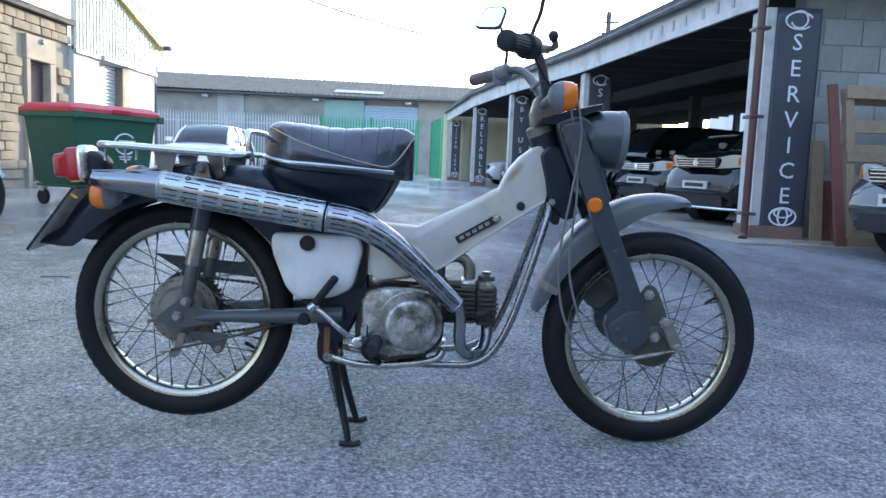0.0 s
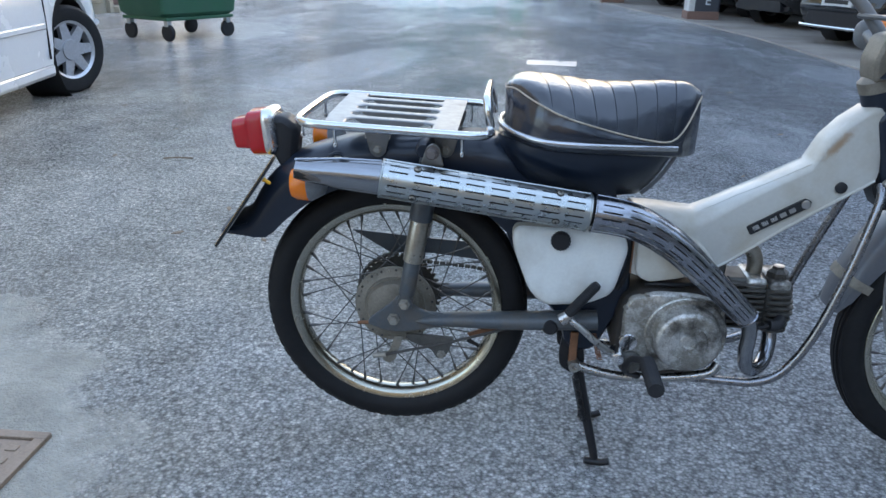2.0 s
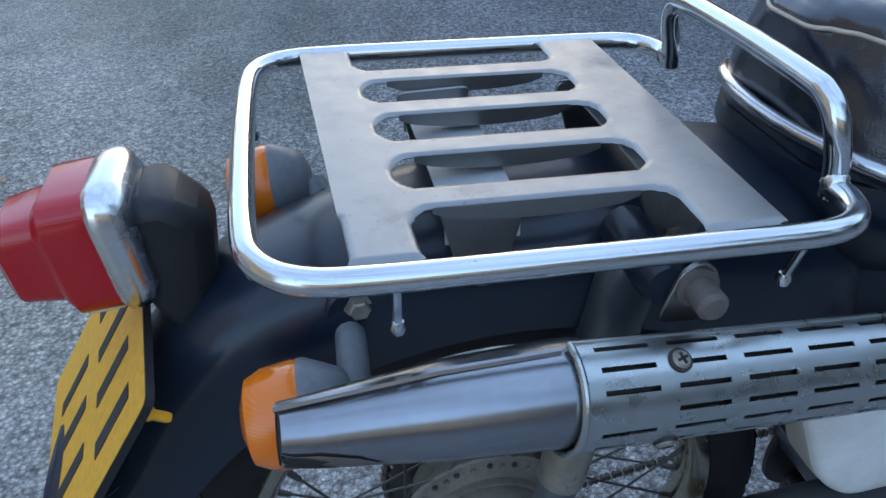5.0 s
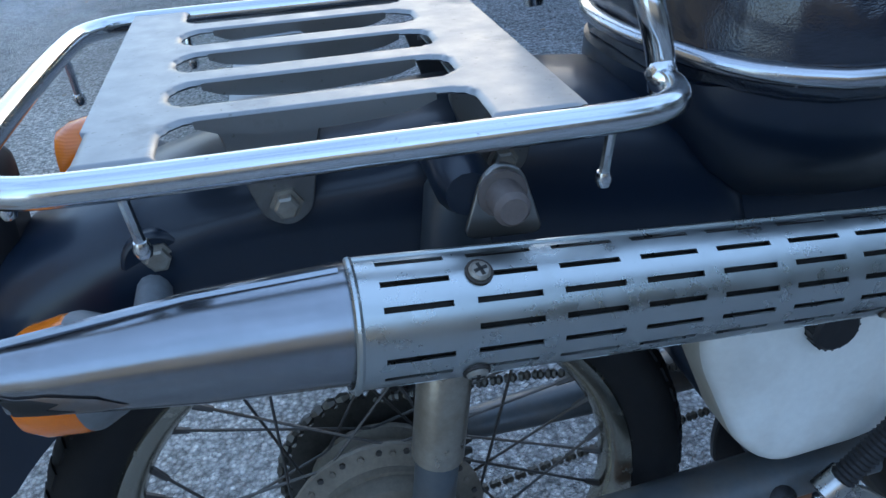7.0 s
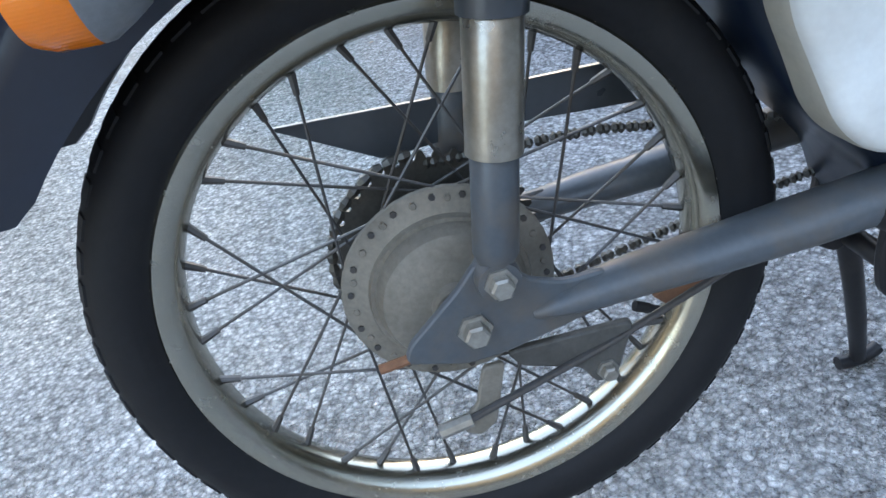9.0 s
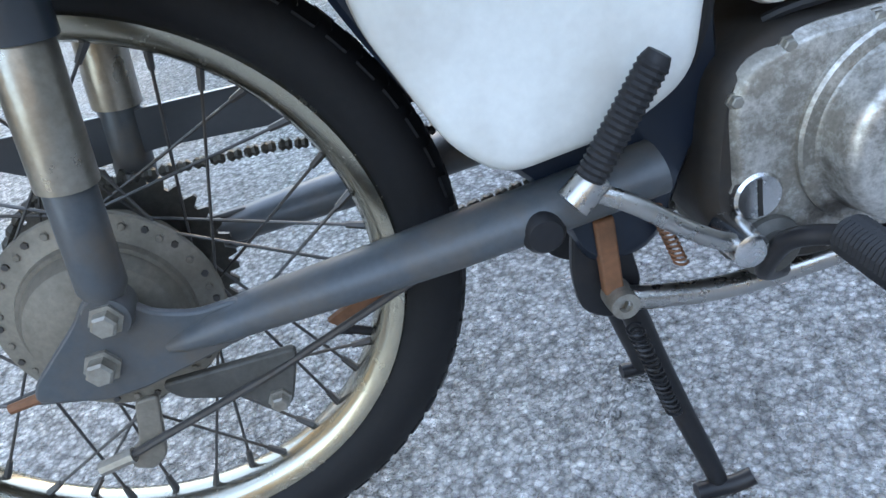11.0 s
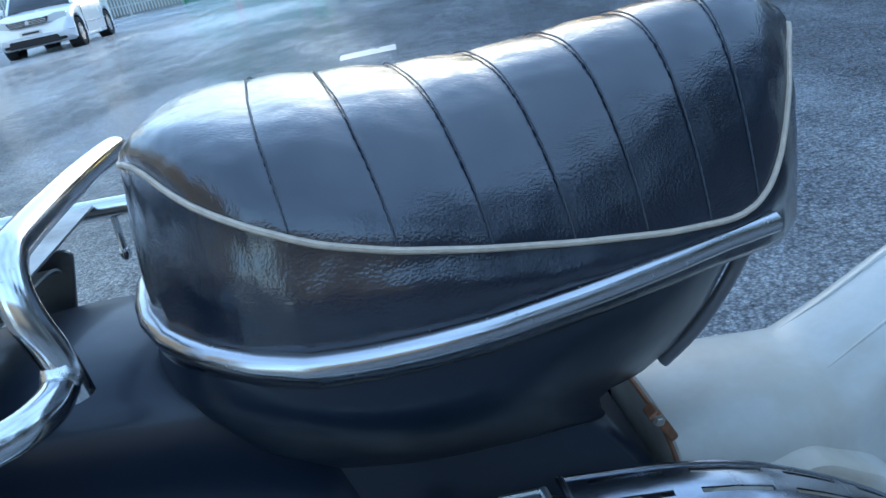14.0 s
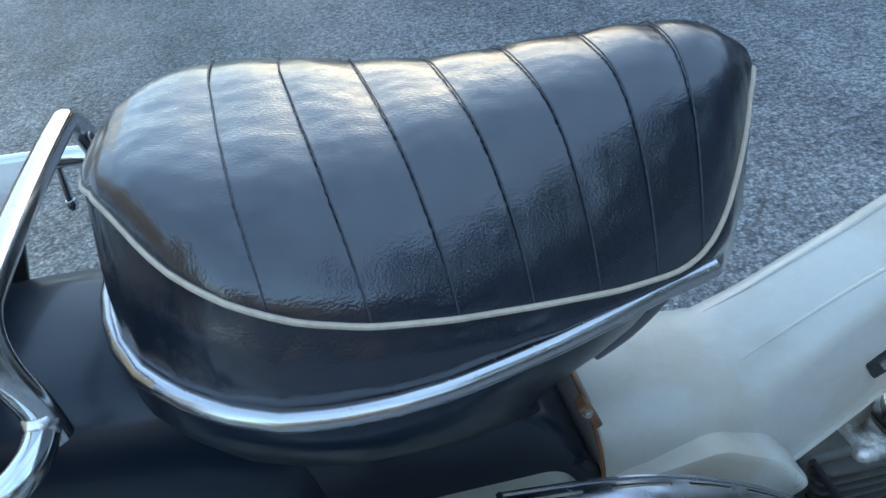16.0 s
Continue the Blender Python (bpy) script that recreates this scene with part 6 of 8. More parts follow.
cover_line = rounded([(0.456, 0.372), (0.468, 0.398), (0.515, 0.411), (0.590, 0.409), (0.640, 0.398), (0.656, 0.360), (0.654, 0.288), (0.622, 0.250), (0.53, 0.234), (0.470, 0.250), (0.456, 0.300)], 0.016, 4)
bm = loft(bmesh.new(), [[V(x, y, z) for x, z in [(0.555 + (a - 0.555) * k, 0.324 + (b - 0.324) * k) for a, b in cover_line]] for y, k in ((-0.080, 0.985), (-0.0855, 1.0), (-0.0875, 1.0), (-0.0895, 0.985), (-0.0945, 0.955), (-0.0965, 0.92), (-0.097, 0.5))])
casing = part("side_casing", bm, CAST, crank, "flaking alloy side casing", smooth=32)
for k in range(3):
    part("cast_mark", boxes(((0.488, -0.0976, 0.352 - k * 0.009), (0.525 - 0.006 * k, -0.0968, 0.3555 - k * 0.009))), CAST, casing, smooth=0)
for x, z in ((0.4625, 0.374), (0.4615, 0.306), (0.476, 0.258), (0.53, 0.242), (0.612, 0.254), (0.562, 0.403), (0.500, 0.402), (0.646, 0.372)):
    bolt(crank, (x, -0.0895, z), 0.0048, 0.007)
# slotted plug and kick shaft boss
bm = lathe(bmesh.new(), [(0.0185, 0), (0.0185, 0.010), (0.0165, 0.0125), (0.0, 0.0125)], (0.4735, -0.087, 0.300), along((0, -1, 0)), 28)
plug = part("plug", bm, OLD_CHROME, crank, "bright slotted plug")
# Dark strip laid on the plug in place of shade in its slot.
part("plug_slot", boxes(((0.4717, -0.1000, 0.285), (0.4753, -0.0990, 0.315))), SOOT_SHADE, plug, smooth=0)
bm = lathe(bmesh.new(), [(0.026, 0), (0.024, 0.022), (0.018, 0.028), (0.0, 0.028)], (0.480, -0.080, 0.257), along((0, -1, 0)), 24)
part("shift_boss", bm, DARK_CAST, crank)
part("sump", boxes(((0.47, -0.055, 0.212), (0.62, 0.055, 0.245))), DARK_CAST, crank, bevel=0.012)
# barrel and head
barrel = part("barrel", boxes(((0.655, -0.036, 0.315), (0.742, 0.036, 0.425))), DARK_CAST, crank, "sooty finned cylinder barrel", bevel=0.006)
for i in range(9):
    z = 0.322 + i * 0.0115
    part("fin", slab_xy(bmesh.new(), rounded([(0.665, -0.048), (0.740, -0.050), (0.740, 0.050), (0.665, 0.048)], 0.012, 3), z, z + 0.004), DARK_CAST, barrel, smooth=30)
head = part("cylinder_head", boxes(((0.742, -0.042, 0.312), (0.792, 0.042, 0.415))), DARK_CAST, crank, "finned cylinder head", bevel=0.006)
for i in range(8):
    z = 0.318 + i * 0.0125
    xo = 0.800 - abs(i - 3.5) * 0.003
    part("fin", slab_xy(bmesh.new(), rounded([(0.744, -0.056), (xo, -0.050), (xo, 0.050), (0.744, 0.056)], 0.014, 3), z, z + 0.0045), DARK_CAST, head, smooth=30)
bm = boxes(((0.700, -0.046, 0.404), (0.740, 0.046, 0.428)), ((0.744, -0.050, 0.402), (0.785, 0.050, 0.426)))
part("rocker_box", bm, CAST, crank, bevel=0.008)
bm = lathe(bmesh.new(), [(0.022, 0), (0.021, 0.012), (0.012, 0.018), (0.012, 0.024), (0.0, 0.024)], (0.765, -0.015, 0.424), "z", 6)
part("tappet_cap", bm, CAST, crank, smooth=20)
bm = tube(bmesh.new(), spline([(0.770, -0.058, 0.350), (0.762, -0.078, 0.352), (0.752, -0.090, 0.350), (0.738, -0.092, 0.352)], 4), [0.011] * 13, 10)
part("spark_cap", bm, BLACK_PLASTIC, crank, "black spark plug cap")
part("plug_lead", tube(bmesh.new(), spline([(0.738, -0.092, 0.352), (0.715, -0.085, 0.345), (0.690, -0.06, 0.38), (0.66, -0.04, 0.43)], 5), 0.0036, 8), BLACK_PLASTIC, moped)
part("intake_pipe", tube(bmesh.new(), spline([(0.722, 0.0, 0.425), (0.722, 0.0, 0.452), (0.710, 0.0, 0.474), (0.685, 0.0, 0.482), (0.655, 0.0, 0.475)], 5), 0.0155, 14), BRONZE, moped, "curved alloy intake pipe", smooth=60)
part("carburettor", boxes(((0.60, -0.035, 0.42), (0.66, 0.03, 0.50))), DARK_CAST, moped, bevel=0.01)
part("engine_cable", tube(bmesh.new(), spline([(0.50, -0.062, 0.412), (0.515, -0.070, 0.418), (0.55, -0.074, 0.420), (0.60, -0.06, 0.418)], 5), 0.004, 8), BLACK_PLASTIC, moped)

# ---- kick start ----
kick = part("kick_lever", tube(bmesh.new(), spline([(0.452, -0.112, 0.277), (0.432, -0.121, 0.290), (0.405, -0.128, 0.313), (0.372, -0.126, 0.342), (0.347, -0.122, 0.358)], 5), 0.0068, 10), BAR_STEEL, moped, "worn plated kick start lever", smooth=60)
part("boss", lathe(bmesh.new(), [(0.0095, -0.028), (0.013, -0.026), (0.014, -0.008), (0.014, 0.012), (0.010, 0.014)], (0.452, -0.100, 0.277), "y", 18), OLD_CHROME, kick)
part("knuckle", lathe(bmesh.new(), [(0.008, -0.013), (0.012, -0.012), (0.012, 0.012), (0.008, 0.013)], (0.344, -0.122, 0.360), along((1, 0.1, 0.7)), 16), BAR_STEEL, kick)
a, b = V(0.347, -0.126, 0.369), V(0.3945, -0.130, 0.432)
bm = tube(bmesh.new(), [a.lerp(b, i / 36) for i in range(37)], [0.0092 + (0.0014 if i % 2 else 0.0) for i in range(37)], 12)
part("rubber", bm, GRIP, kick, "black ribbed pedal rubber", smooth=20)
part("end_cap", tube(bmesh.new(), [b, b + (b - a).normalized() * 0.006], [0.0098, 0.0075], 12), GRIP, kick)

# ---- footrests, stand, guard bars ----
bar = spline([(0.376, -0.066, 0.226), (0.41, -0.066, 0.216), (0.46, -0.068, 0.208), (0.53, -0.072, 0.210), (0.60, -0.076, 0.220), (0.645, -0.076, 0.232), (0.66, -0.07, 0.25)], 5)
part("footrest_bar", tube(bmesh.new(), bar, 0.0098, 12), BAR_STEEL, moped, "bare steel footrest bar", smooth=60)
part("footrest_bar", tube(bmesh.new(), [V(p.x, -p.y, p.z) for p in bar], 0.0098, 12), BAR_STEEL, moped, smooth=60)
for side in (-1, 1):
    peg = part("footrest", tube(bmesh.new(), spline([(0.505, side * 0.072, 0.212), (0.470, side * 0.108, 0.245), (0.475, side * 0.130, 0.280), (0.492, side * 0.150, 0.290), (0.502, side * 0.165, 0.291)], 5), 0.0075, 10), STAND_BLACK, moped, "bent black footrest arm", smooth=60)
    a, b = V(0.502, side * 0.158, 0.291), V(0.500, side * 0.268, 0.295)
    bm = tube(bmesh.new(), [a.lerp(b, i / 52) for i in range(53)], [0.0140 + (0.0015 if i % 2 else 0.0) for i in range(53)], 14)
    part("rubber", bm, GRIP, peg, "black ribbed footrest rubber", smooth=20)
    bm = slab_xz(bmesh.new(), rounded([(0.352, 0.315), (0.385, 0.315), (0.392, 0.262), (0.398, 0.222), (0.372, 0.196), (0.345, 0.214), (0.342, 0.25)], 0.012), side * 0.048 - 0.005, side * 0.048 + 0.005)
    part("stand_bracket", bm, STAND_BLACK, moped, bevel=0.002)
    part("rusty_strap", boxes(((0.362, min(side * 0.056, side * 0.0665), 0.232), (0.378, max(side * 0.056, side * 0.0665), 0.300))), RUSTY, moped, "rusty flat strap", bevel=0.002)
    bm = lathe(bmesh.new(), [(0.0055, 0.006), (0.0055, 0.013), (0.0115, 0.013), (0.0125, 0.0), (0.0125, -0.02)], (0.374, side * 0.064, 0.225), along((0, side, 0)), 18)
    part("stand_pivot", bm, BOLT, moped)
stand = part("centre_stand", tube(bmesh.new(), [(0.384, -0.06, 0.212), (0.384, 0.06, 0.212)], 0.011, 12), STAND_BLACK, moped, "black steel centre stand")
for side in (-1, 1):
    pts = spline([(0.384, side * 0.050, 0.212), (0.398, side * 0.056, 0.150), (0.414, side * 0.068, 0.085), (0.426, side * 0.080, 0.040), (0.432, side * 0.087, 0.014)], 5)
    part("leg", tube(bmesh.new(), pts, [0.0115 - 0.003 * i / (len(pts) - 1) for i in range(len(pts))], 12), STAND_BLACK, stand, "worn black stand leg", smooth=60)
    bm = tube(bmesh.new(), spline([(0.410, side * 0.090, 0.010), (0.428, side * 0.090, 0.0085), (0.446, side * 0.092, 0.0085), (0.462, side * 0.094, 0.014)], 4), [0.0085] * 13, 10, flat=0.9)
    part("foot", bm, STAND_BLACK, stand, "scuffed stand foot", smooth=60)
hel = [V(0.377 + 0.026 * t, -0.079 + 0.004 * t, 0.205 - 0.105 * t) + V(0.0062 * math.cos(t * 2 * math.pi * 18), 0.0062 * math.sin(t * 2 * math.pi * 18), 0) for t in (i / 216 for i in range(217))]
part("stand_spring", tube(bmesh.new(), hel, 0.0014, 5), STAND_BLACK, moped, "dark coil spring", smooth=60)
hel = [V(0.408 + 0.016 * t, -0.070, 0.300 - 0.055 * t) + V(0.005 * math.cos(t * 2 * math.pi * 12), 0.005 * math.sin(t * 2 * math.pi * 12), 0) for t in (i / 144 for i in range(145))]
part("switch_spring", tube(bmesh.new(), hel, 0.0011, 5), RUSTY, moped, "small rusty spring", smooth=60)
for side in (-1, 1):
    pts = spline([(0.912, side * 0.040, 0.628), (0.906, side * 0.060, 0.600), (0.880, side * 0.080, 0.510), (0.852, side * 0.092, 0.420), (0.826, side * 0.096, 0.342), (0.800, side * 0.096, 0.285), (0.770, side * 0.096, 0.246), (0.730, side * 0.094, 0.226), (0.68, side * 0.085, 0.220), (0.60, side * 0.07, 0.216), (0.545, side * 0.06, 0.214)], 5)
    part("guard_bar", tube(bmesh.new(), pts, 0.0088, 12), DARK_BAR, moped, "darkened steel engine guard bar", smooth=60)
bm = slab_xz(bmesh.new(), rounded([(0.896, 0.650), (0.925, 0.652), (0.945, 0.610), (0.940, 0.575), (0.925, 0.575), (0.905, 0.61)], 0.008), -0.028, 0.028)
part("guard_mount", bm, STAND_BLACK, moped, bevel=0.003)
bolt(moped, (0.917, -0.046, 0.632), 0.007, 0.008)

# ---- front end ----
bm = tube(bmesh.new(), [(0.955, 0, 0.615), (0.888, 0, 0.800)], [0.034, 0.034], 24)
part("head_tube", bm, BIKE_NAVY, moped, "dark steering head", smooth=60)
bm = slab_xz(bmesh.new(), rounded([(0.880, 0.748), (0.905, 0.775), (0.935, 0.770), (0.965, 0.70), (0.985, 0.60), (0.955, 0.585), (0.915, 0.62), (0.900, 0.68)], 0.012), -0.040, 0.040)
part("neck_gusset", bm, BIKE_NAVY, moped, bevel=0.008)
bm = lathe(bmesh.new(), [(0.030, -0.012), (0.034, -0.008), (0.034, 0.012), (0.026, 0.018)], (0.884, 0, 0.806), along((-0.34, 0, 0.94)), 24)
part("head_bearing", bm, HUB, moped)
FK = Matrix.Translation((0.9, 0, 0)) @ pose(0, 0, 0, 0, 0, STEER) @ Matrix.Translation((-0.9, 0, 0))
front_fork = part("front_fork", slab_xz(bmesh.new(), rounded([(0.912, 0.826), (0.970, 0.850), (1.00, 0.835), (1.035, 0.715), (1.065, 0.640), (1.020, 0.635), (0.985, 0.660), (0.940, 0.745)], 0.012), -0.060, 0.060), BIKE_GREY, moped, "grey pressed steel front fork", bevel=0.012, at=FK)
leg_poly = rounded([(0.918, 0.822), (0.968, 0.835), (1.032, 0.690), (1.066, 0.600), (1.098, 0.525), (1.148, 0.410), (1.158, 0.345), (1.135, 0.310), (1.098, 0.315), (1.062, 0.330), (1.062, 0.355), (1.098, 0.392), (1.072, 0.455), (1.028, 0.560), (0.985, 0.660)], 0.016, 4)
for side in (-1, 1):
    y0, y1 = side * 0.056, side * 0.078
    bm = bmesh.new()
    cx_, cz_ = 1.05, 0.57
    loft(bm, [[V(x, y, z) for x, z in [(cx_ + (a - cx_) * k, cz_ + (b - cz_) * k) for a, b in leg_poly]] for y, k in ((y0, 1.0), (side * 0.070, 1.0), (side * 0.0765, 0.985), (y1, 0.955))])
    part("fork_leg", bm, BIKE_GREY, front_fork, "grey pressed fork leg", smooth=45)
    cov2 = rounded([(1.058, 0.338), (1.085, 0.352), (1.108, 0.372), (1.150, 0.372), (1.172, 0.345), (1.170, 0.300), (1.140, 0.272), (1.105, 0.270), (1.075, 0.290)], 0.015, 4)
    bm = loft(bmesh.new(), [[V(x, side * y, z) for x, z in [(1.115 + (a - 1.115) * k, 0.32 + (b - 0.32) * k) for a, b in cov2]] for y, k in ((0.050, 1.0), (0.082, 1.0), (0.088, 0.95), (0.090, 0.8))])
    part("link_cover", bm, BIKE_GREY, front_fork, "grey suspension link cover", smooth=45)
    for x, z in ((1.090, 0.322), (1.110, 0.298)):
        bolt(front_fork, (x, side * 0.088, z), 0.009, 0.006, (0, side, 0), BIKE_GREY)
    bm = lathe(bmesh.new(), [(0.0185, 0), (0.0185, 0.006), (0.015, 0.010), (0.0, 0.011)], (1.0157, side * 0.077, 0.631), along((0, side, 0)), 24)
    part("reflector", bm, AMBER, front_fork, "round amber reflector")
    bolt(front_fork, (1.077, side * 0.0765, 0.516), 0.010, 0.007, (0, side, 0), BIKE_GREY)
    bolt(front_fork, (1.168, side * 0.070, 0.412), 0.010, 0.014, (0, side, 0))
# brake plate with its arm on the near side, links
cf = FRONT
bm = lathe(bmesh.new(), [(0.058, 0), (0.058, 0.008), (0.052, 0.015), (0.030, 0.022), (0.0, 0.023)], (cf.x - 0.010, -0.042, cf.z), along((0, -1, 0)), 40)
part("brake_plate", bm, DARK_CAST, front_fork, "dusty alloy front brake plate")
bm = slab_xz(bmesh.new(), rounded([(1.195, 0.355), (1.225, 0.352), (1.252, 0.300), (1.258, 0.282), (1.240, 0.272), (1.226, 0.282), (1.205, 0.330)], 0.008), -0.086, -0.078)
part("brake_arm", bm, HUB, front_fork, bevel=0.002)
bolt(front_fork, (1.208, -0.084, 0.346), 0.011, 0.010)
bolt(front_fork, (1.242, -0.084, 0.284), 0.009, 0.012)
bolt(front_fork, (1.188, -0.070, 0.305), 0.011, 0.016)
part("front_link", slab_xz(bmesh.new(), rounded([(1.146, 0.405), (1.168, 0.437), (1.190, 0.430), (1.222, 0.36), (1.232, 0.288), (1.207, 0.268), (1.165, 0.285), (1.15, 0.34)], 0.016), -0.058, -0.046), DARK_CAST, front_fork, bevel=0.003)
hel = [V(1.165 + 0.085 * t, -0.088, 0.262 + 0.014 * t) + V(0, 0.005 * math.cos(t * 2 * math.pi * 14), 0.005 * math.sin(t * 2 * math.pi * 14)) for t in (0.25 + 0.6 * i / 168 for i in range(169))]
part("return_spring", tube(bmesh.new(), hel, 0.0012, 5), STAND_BLACK, front_fork, smooth=60)
part("brake_cable_end", tube(bmesh.new(), [(1.125, -0.09, 0.252), (1.17, -0.09, 0.262), (1.26, -0.088, 0.280)], [0.0045, 0.0055, 0.003], 8), BOLT, front_fork)
for side in (1,):
    bm = slab_xz(bmesh.new(), rounded([(1.02, 0.40), (1.06, 0.470), (1.10, 0.470), (1.13, 0.40), (1.08, 0.345), (1.04, 0.36)], 0.016), 0.05, 0.075)
    part("far_link", bm, DARK_CAST, front_fork, bevel=0.004)
    bolt(front_fork, (1.048, 0.05, 0.455), 0.011, 0.01)
# cables
c1 = spline([(0.955, -0.055, 0.92), (0.975, -0.075, 0.80), (0.958, -0.085, 0.66), (0.938, -0.085, 0.52), (0.940, -0.09, 0.42), (0.962, -0.095, 0.335), (1.010, -0.098, 0.272), (1.070, -0.096, 0.252), (1.130, -0.09, 0.254)], 6)
part("brake_cable", tube(bmesh.new(), c1, 0.0030, 8), CABLE, moped, "grey brake cable", smooth=60)
c2 = spline([(0.945, -0.050, 0.90), (0.960, -0.070, 0.78), (0.972, -0.080, 0.66), (0.962, -0.080, 0.50), (0.978, -0.085, 0.40), (1.02, -0.09, 0.300), (1.075, -0.092, 0.262), (1.135, -0.088, 0.262)], 6)
part("speedometer_cable", tube(bmesh.new(), c2, 0.0030, 8), CABLE, moped, "grey speedometer cable", smooth=60)

# front mudguard
def guard_ring(th, r_out, skirt, hw, cut=0.0):
    c, s = math.cos(radians(th)), math.sin(radians(th))
    half = [(hw, r_out - skirt), (hw, r_out - skirt * 0.5), (hw * 0.93, r_out - 0.014), (hw * 0.75, r_out - 0.006), (hw * 0.4, r_out - 0.001), (0, r_out)]
    inner = [(0, r_out - 0.004), (hw * 0.4, r_out - 0.005), (hw * 0.72, r_out - 0.010), (hw * 0.9, r_out - 0.018), (hw - 0.003, r_out - skirt * 0.5 - 0.001), (hw - 0.003, r_out - skirt)]
    pts = [(-y, r) for y, r in half] + [(y, r) for y, r in reversed(half[:-1])] + [(y, r) for y, r in reversed(inner)] + [(-y, r) for y, r in inner[1:]]
    return [FRONT + V(r * c, y, r * s) for y, r in pts]


FG = [(77.0, 0.372, 0.012, 0.026), (79.5, 0.378, 0.020, 0.045), (83, 0.381, 0.032, 0.052), (90, 0.382, 0.044, 0.054), (98, 0.380, 0.056, 0.055), (106, 0.375, 0.066, 0.056), (114, 0.368, 0.072, 0.056), (122, 0.360, 0.072, 0.056), (130, 0.352, 0.066, 0.056), (138, 0.343, 0.058, 0.055), (146, 0.334, 0.048, 0.054), (154, 0.328, 0.040, 0.053), (162, 0.324, 0.030, 0.050), (168, 0.322, 0.014, 0.044)]
fg = []
for i in range(len(FG) - 1):
    for j in range(3):
        fg.append(tuple(a + (b - a) * j / 3 for a, b in zip(FG[i], FG[i + 1])))
fg.append(FG[-1])
front_guard = part("front_mudguard", loft(bmesh.new(), [guard_ring(*g) for g in fg]), FENDER_GREY, moped, "mid grey front mudguard", smooth=45)
band = [guard_ring(a, 0.331, 0.052, 0.058) for a in (153.0, 156.5)]
part("guard_band", loft(bmesh.new(), band), HUB, front_guard, "plain steel band")

# ---- headlamp, bridge, bars ----
hx = along((1, 0, -0.06))
bm = lathe(bmesh.new(), [(0.0, -0.075), (0.030, -0.070), (0.055, -0.050), (0.068, -0.02), (0.0735, 0.02), (0.0745, 0.042)], (1.035, 0, 0.792), hx, 40)
lamp_shell = part("headlamp", bm, BIKE_GREY, moped, "grey headlamp shell", smooth=50)
bm = lathe(bmesh.new(), [(0.0745, 0.040), (0.0765, 0.042), (0.0765, 0.054), (0.070, 0.059), (0.066, 0.056), (0.066, 0.040)], (1.035, 0, 0.792), hx, 40, loop=True)
part("headlamp_rim", bm, FENDER_GREY, lamp_shell, "dull grey headlamp rim", smooth=50)
bm = lathe(bmesh.new(), [(0.067, 0.050), (0.05, 0.060), (0.025, 0.066), (0.0, 0.068)], (1.035, 0, 0.792), hx, 40)
part("headlamp_glass", bm, HEADLAMP, lamp_shell, "clear headlamp glass", smooth=60)
bm = bmesh.new()
prof = [(0.868, 0.822), (0.880, 0.836), (0.945, 0.858), (1.028, 0.878), (1.032, 0.866), (0.985, 0.846), (0.96, 0.832), (0.92, 0.822)]
loft(bm, [[V(x, y, z) for x, z in [(0.95 + (a - 0.95) * k, 0.85 + (b - 0.85) * k) for a, b in prof]] for y, k in ((-0.056, 0.93), (-0.05, 1.0), (0.05, 1.0), (0.056, 0.93))])
part("top_bridge", bm, BIKE_NAVY, moped, "dark top bridge cover", smooth=35)
bm = slab_xz(bmesh.new(), rounded([(0.862, 0.812), (0.925, 0.835), (0.915, 0.885), (0.892, 0.900), (0.868, 0.892), (0.856, 0.850)], 0.01), -0.036, 0.036)
part("handlebar_clamp", bm, HUB, moped, "dusty cast handlebar clamp", bevel=0.006)
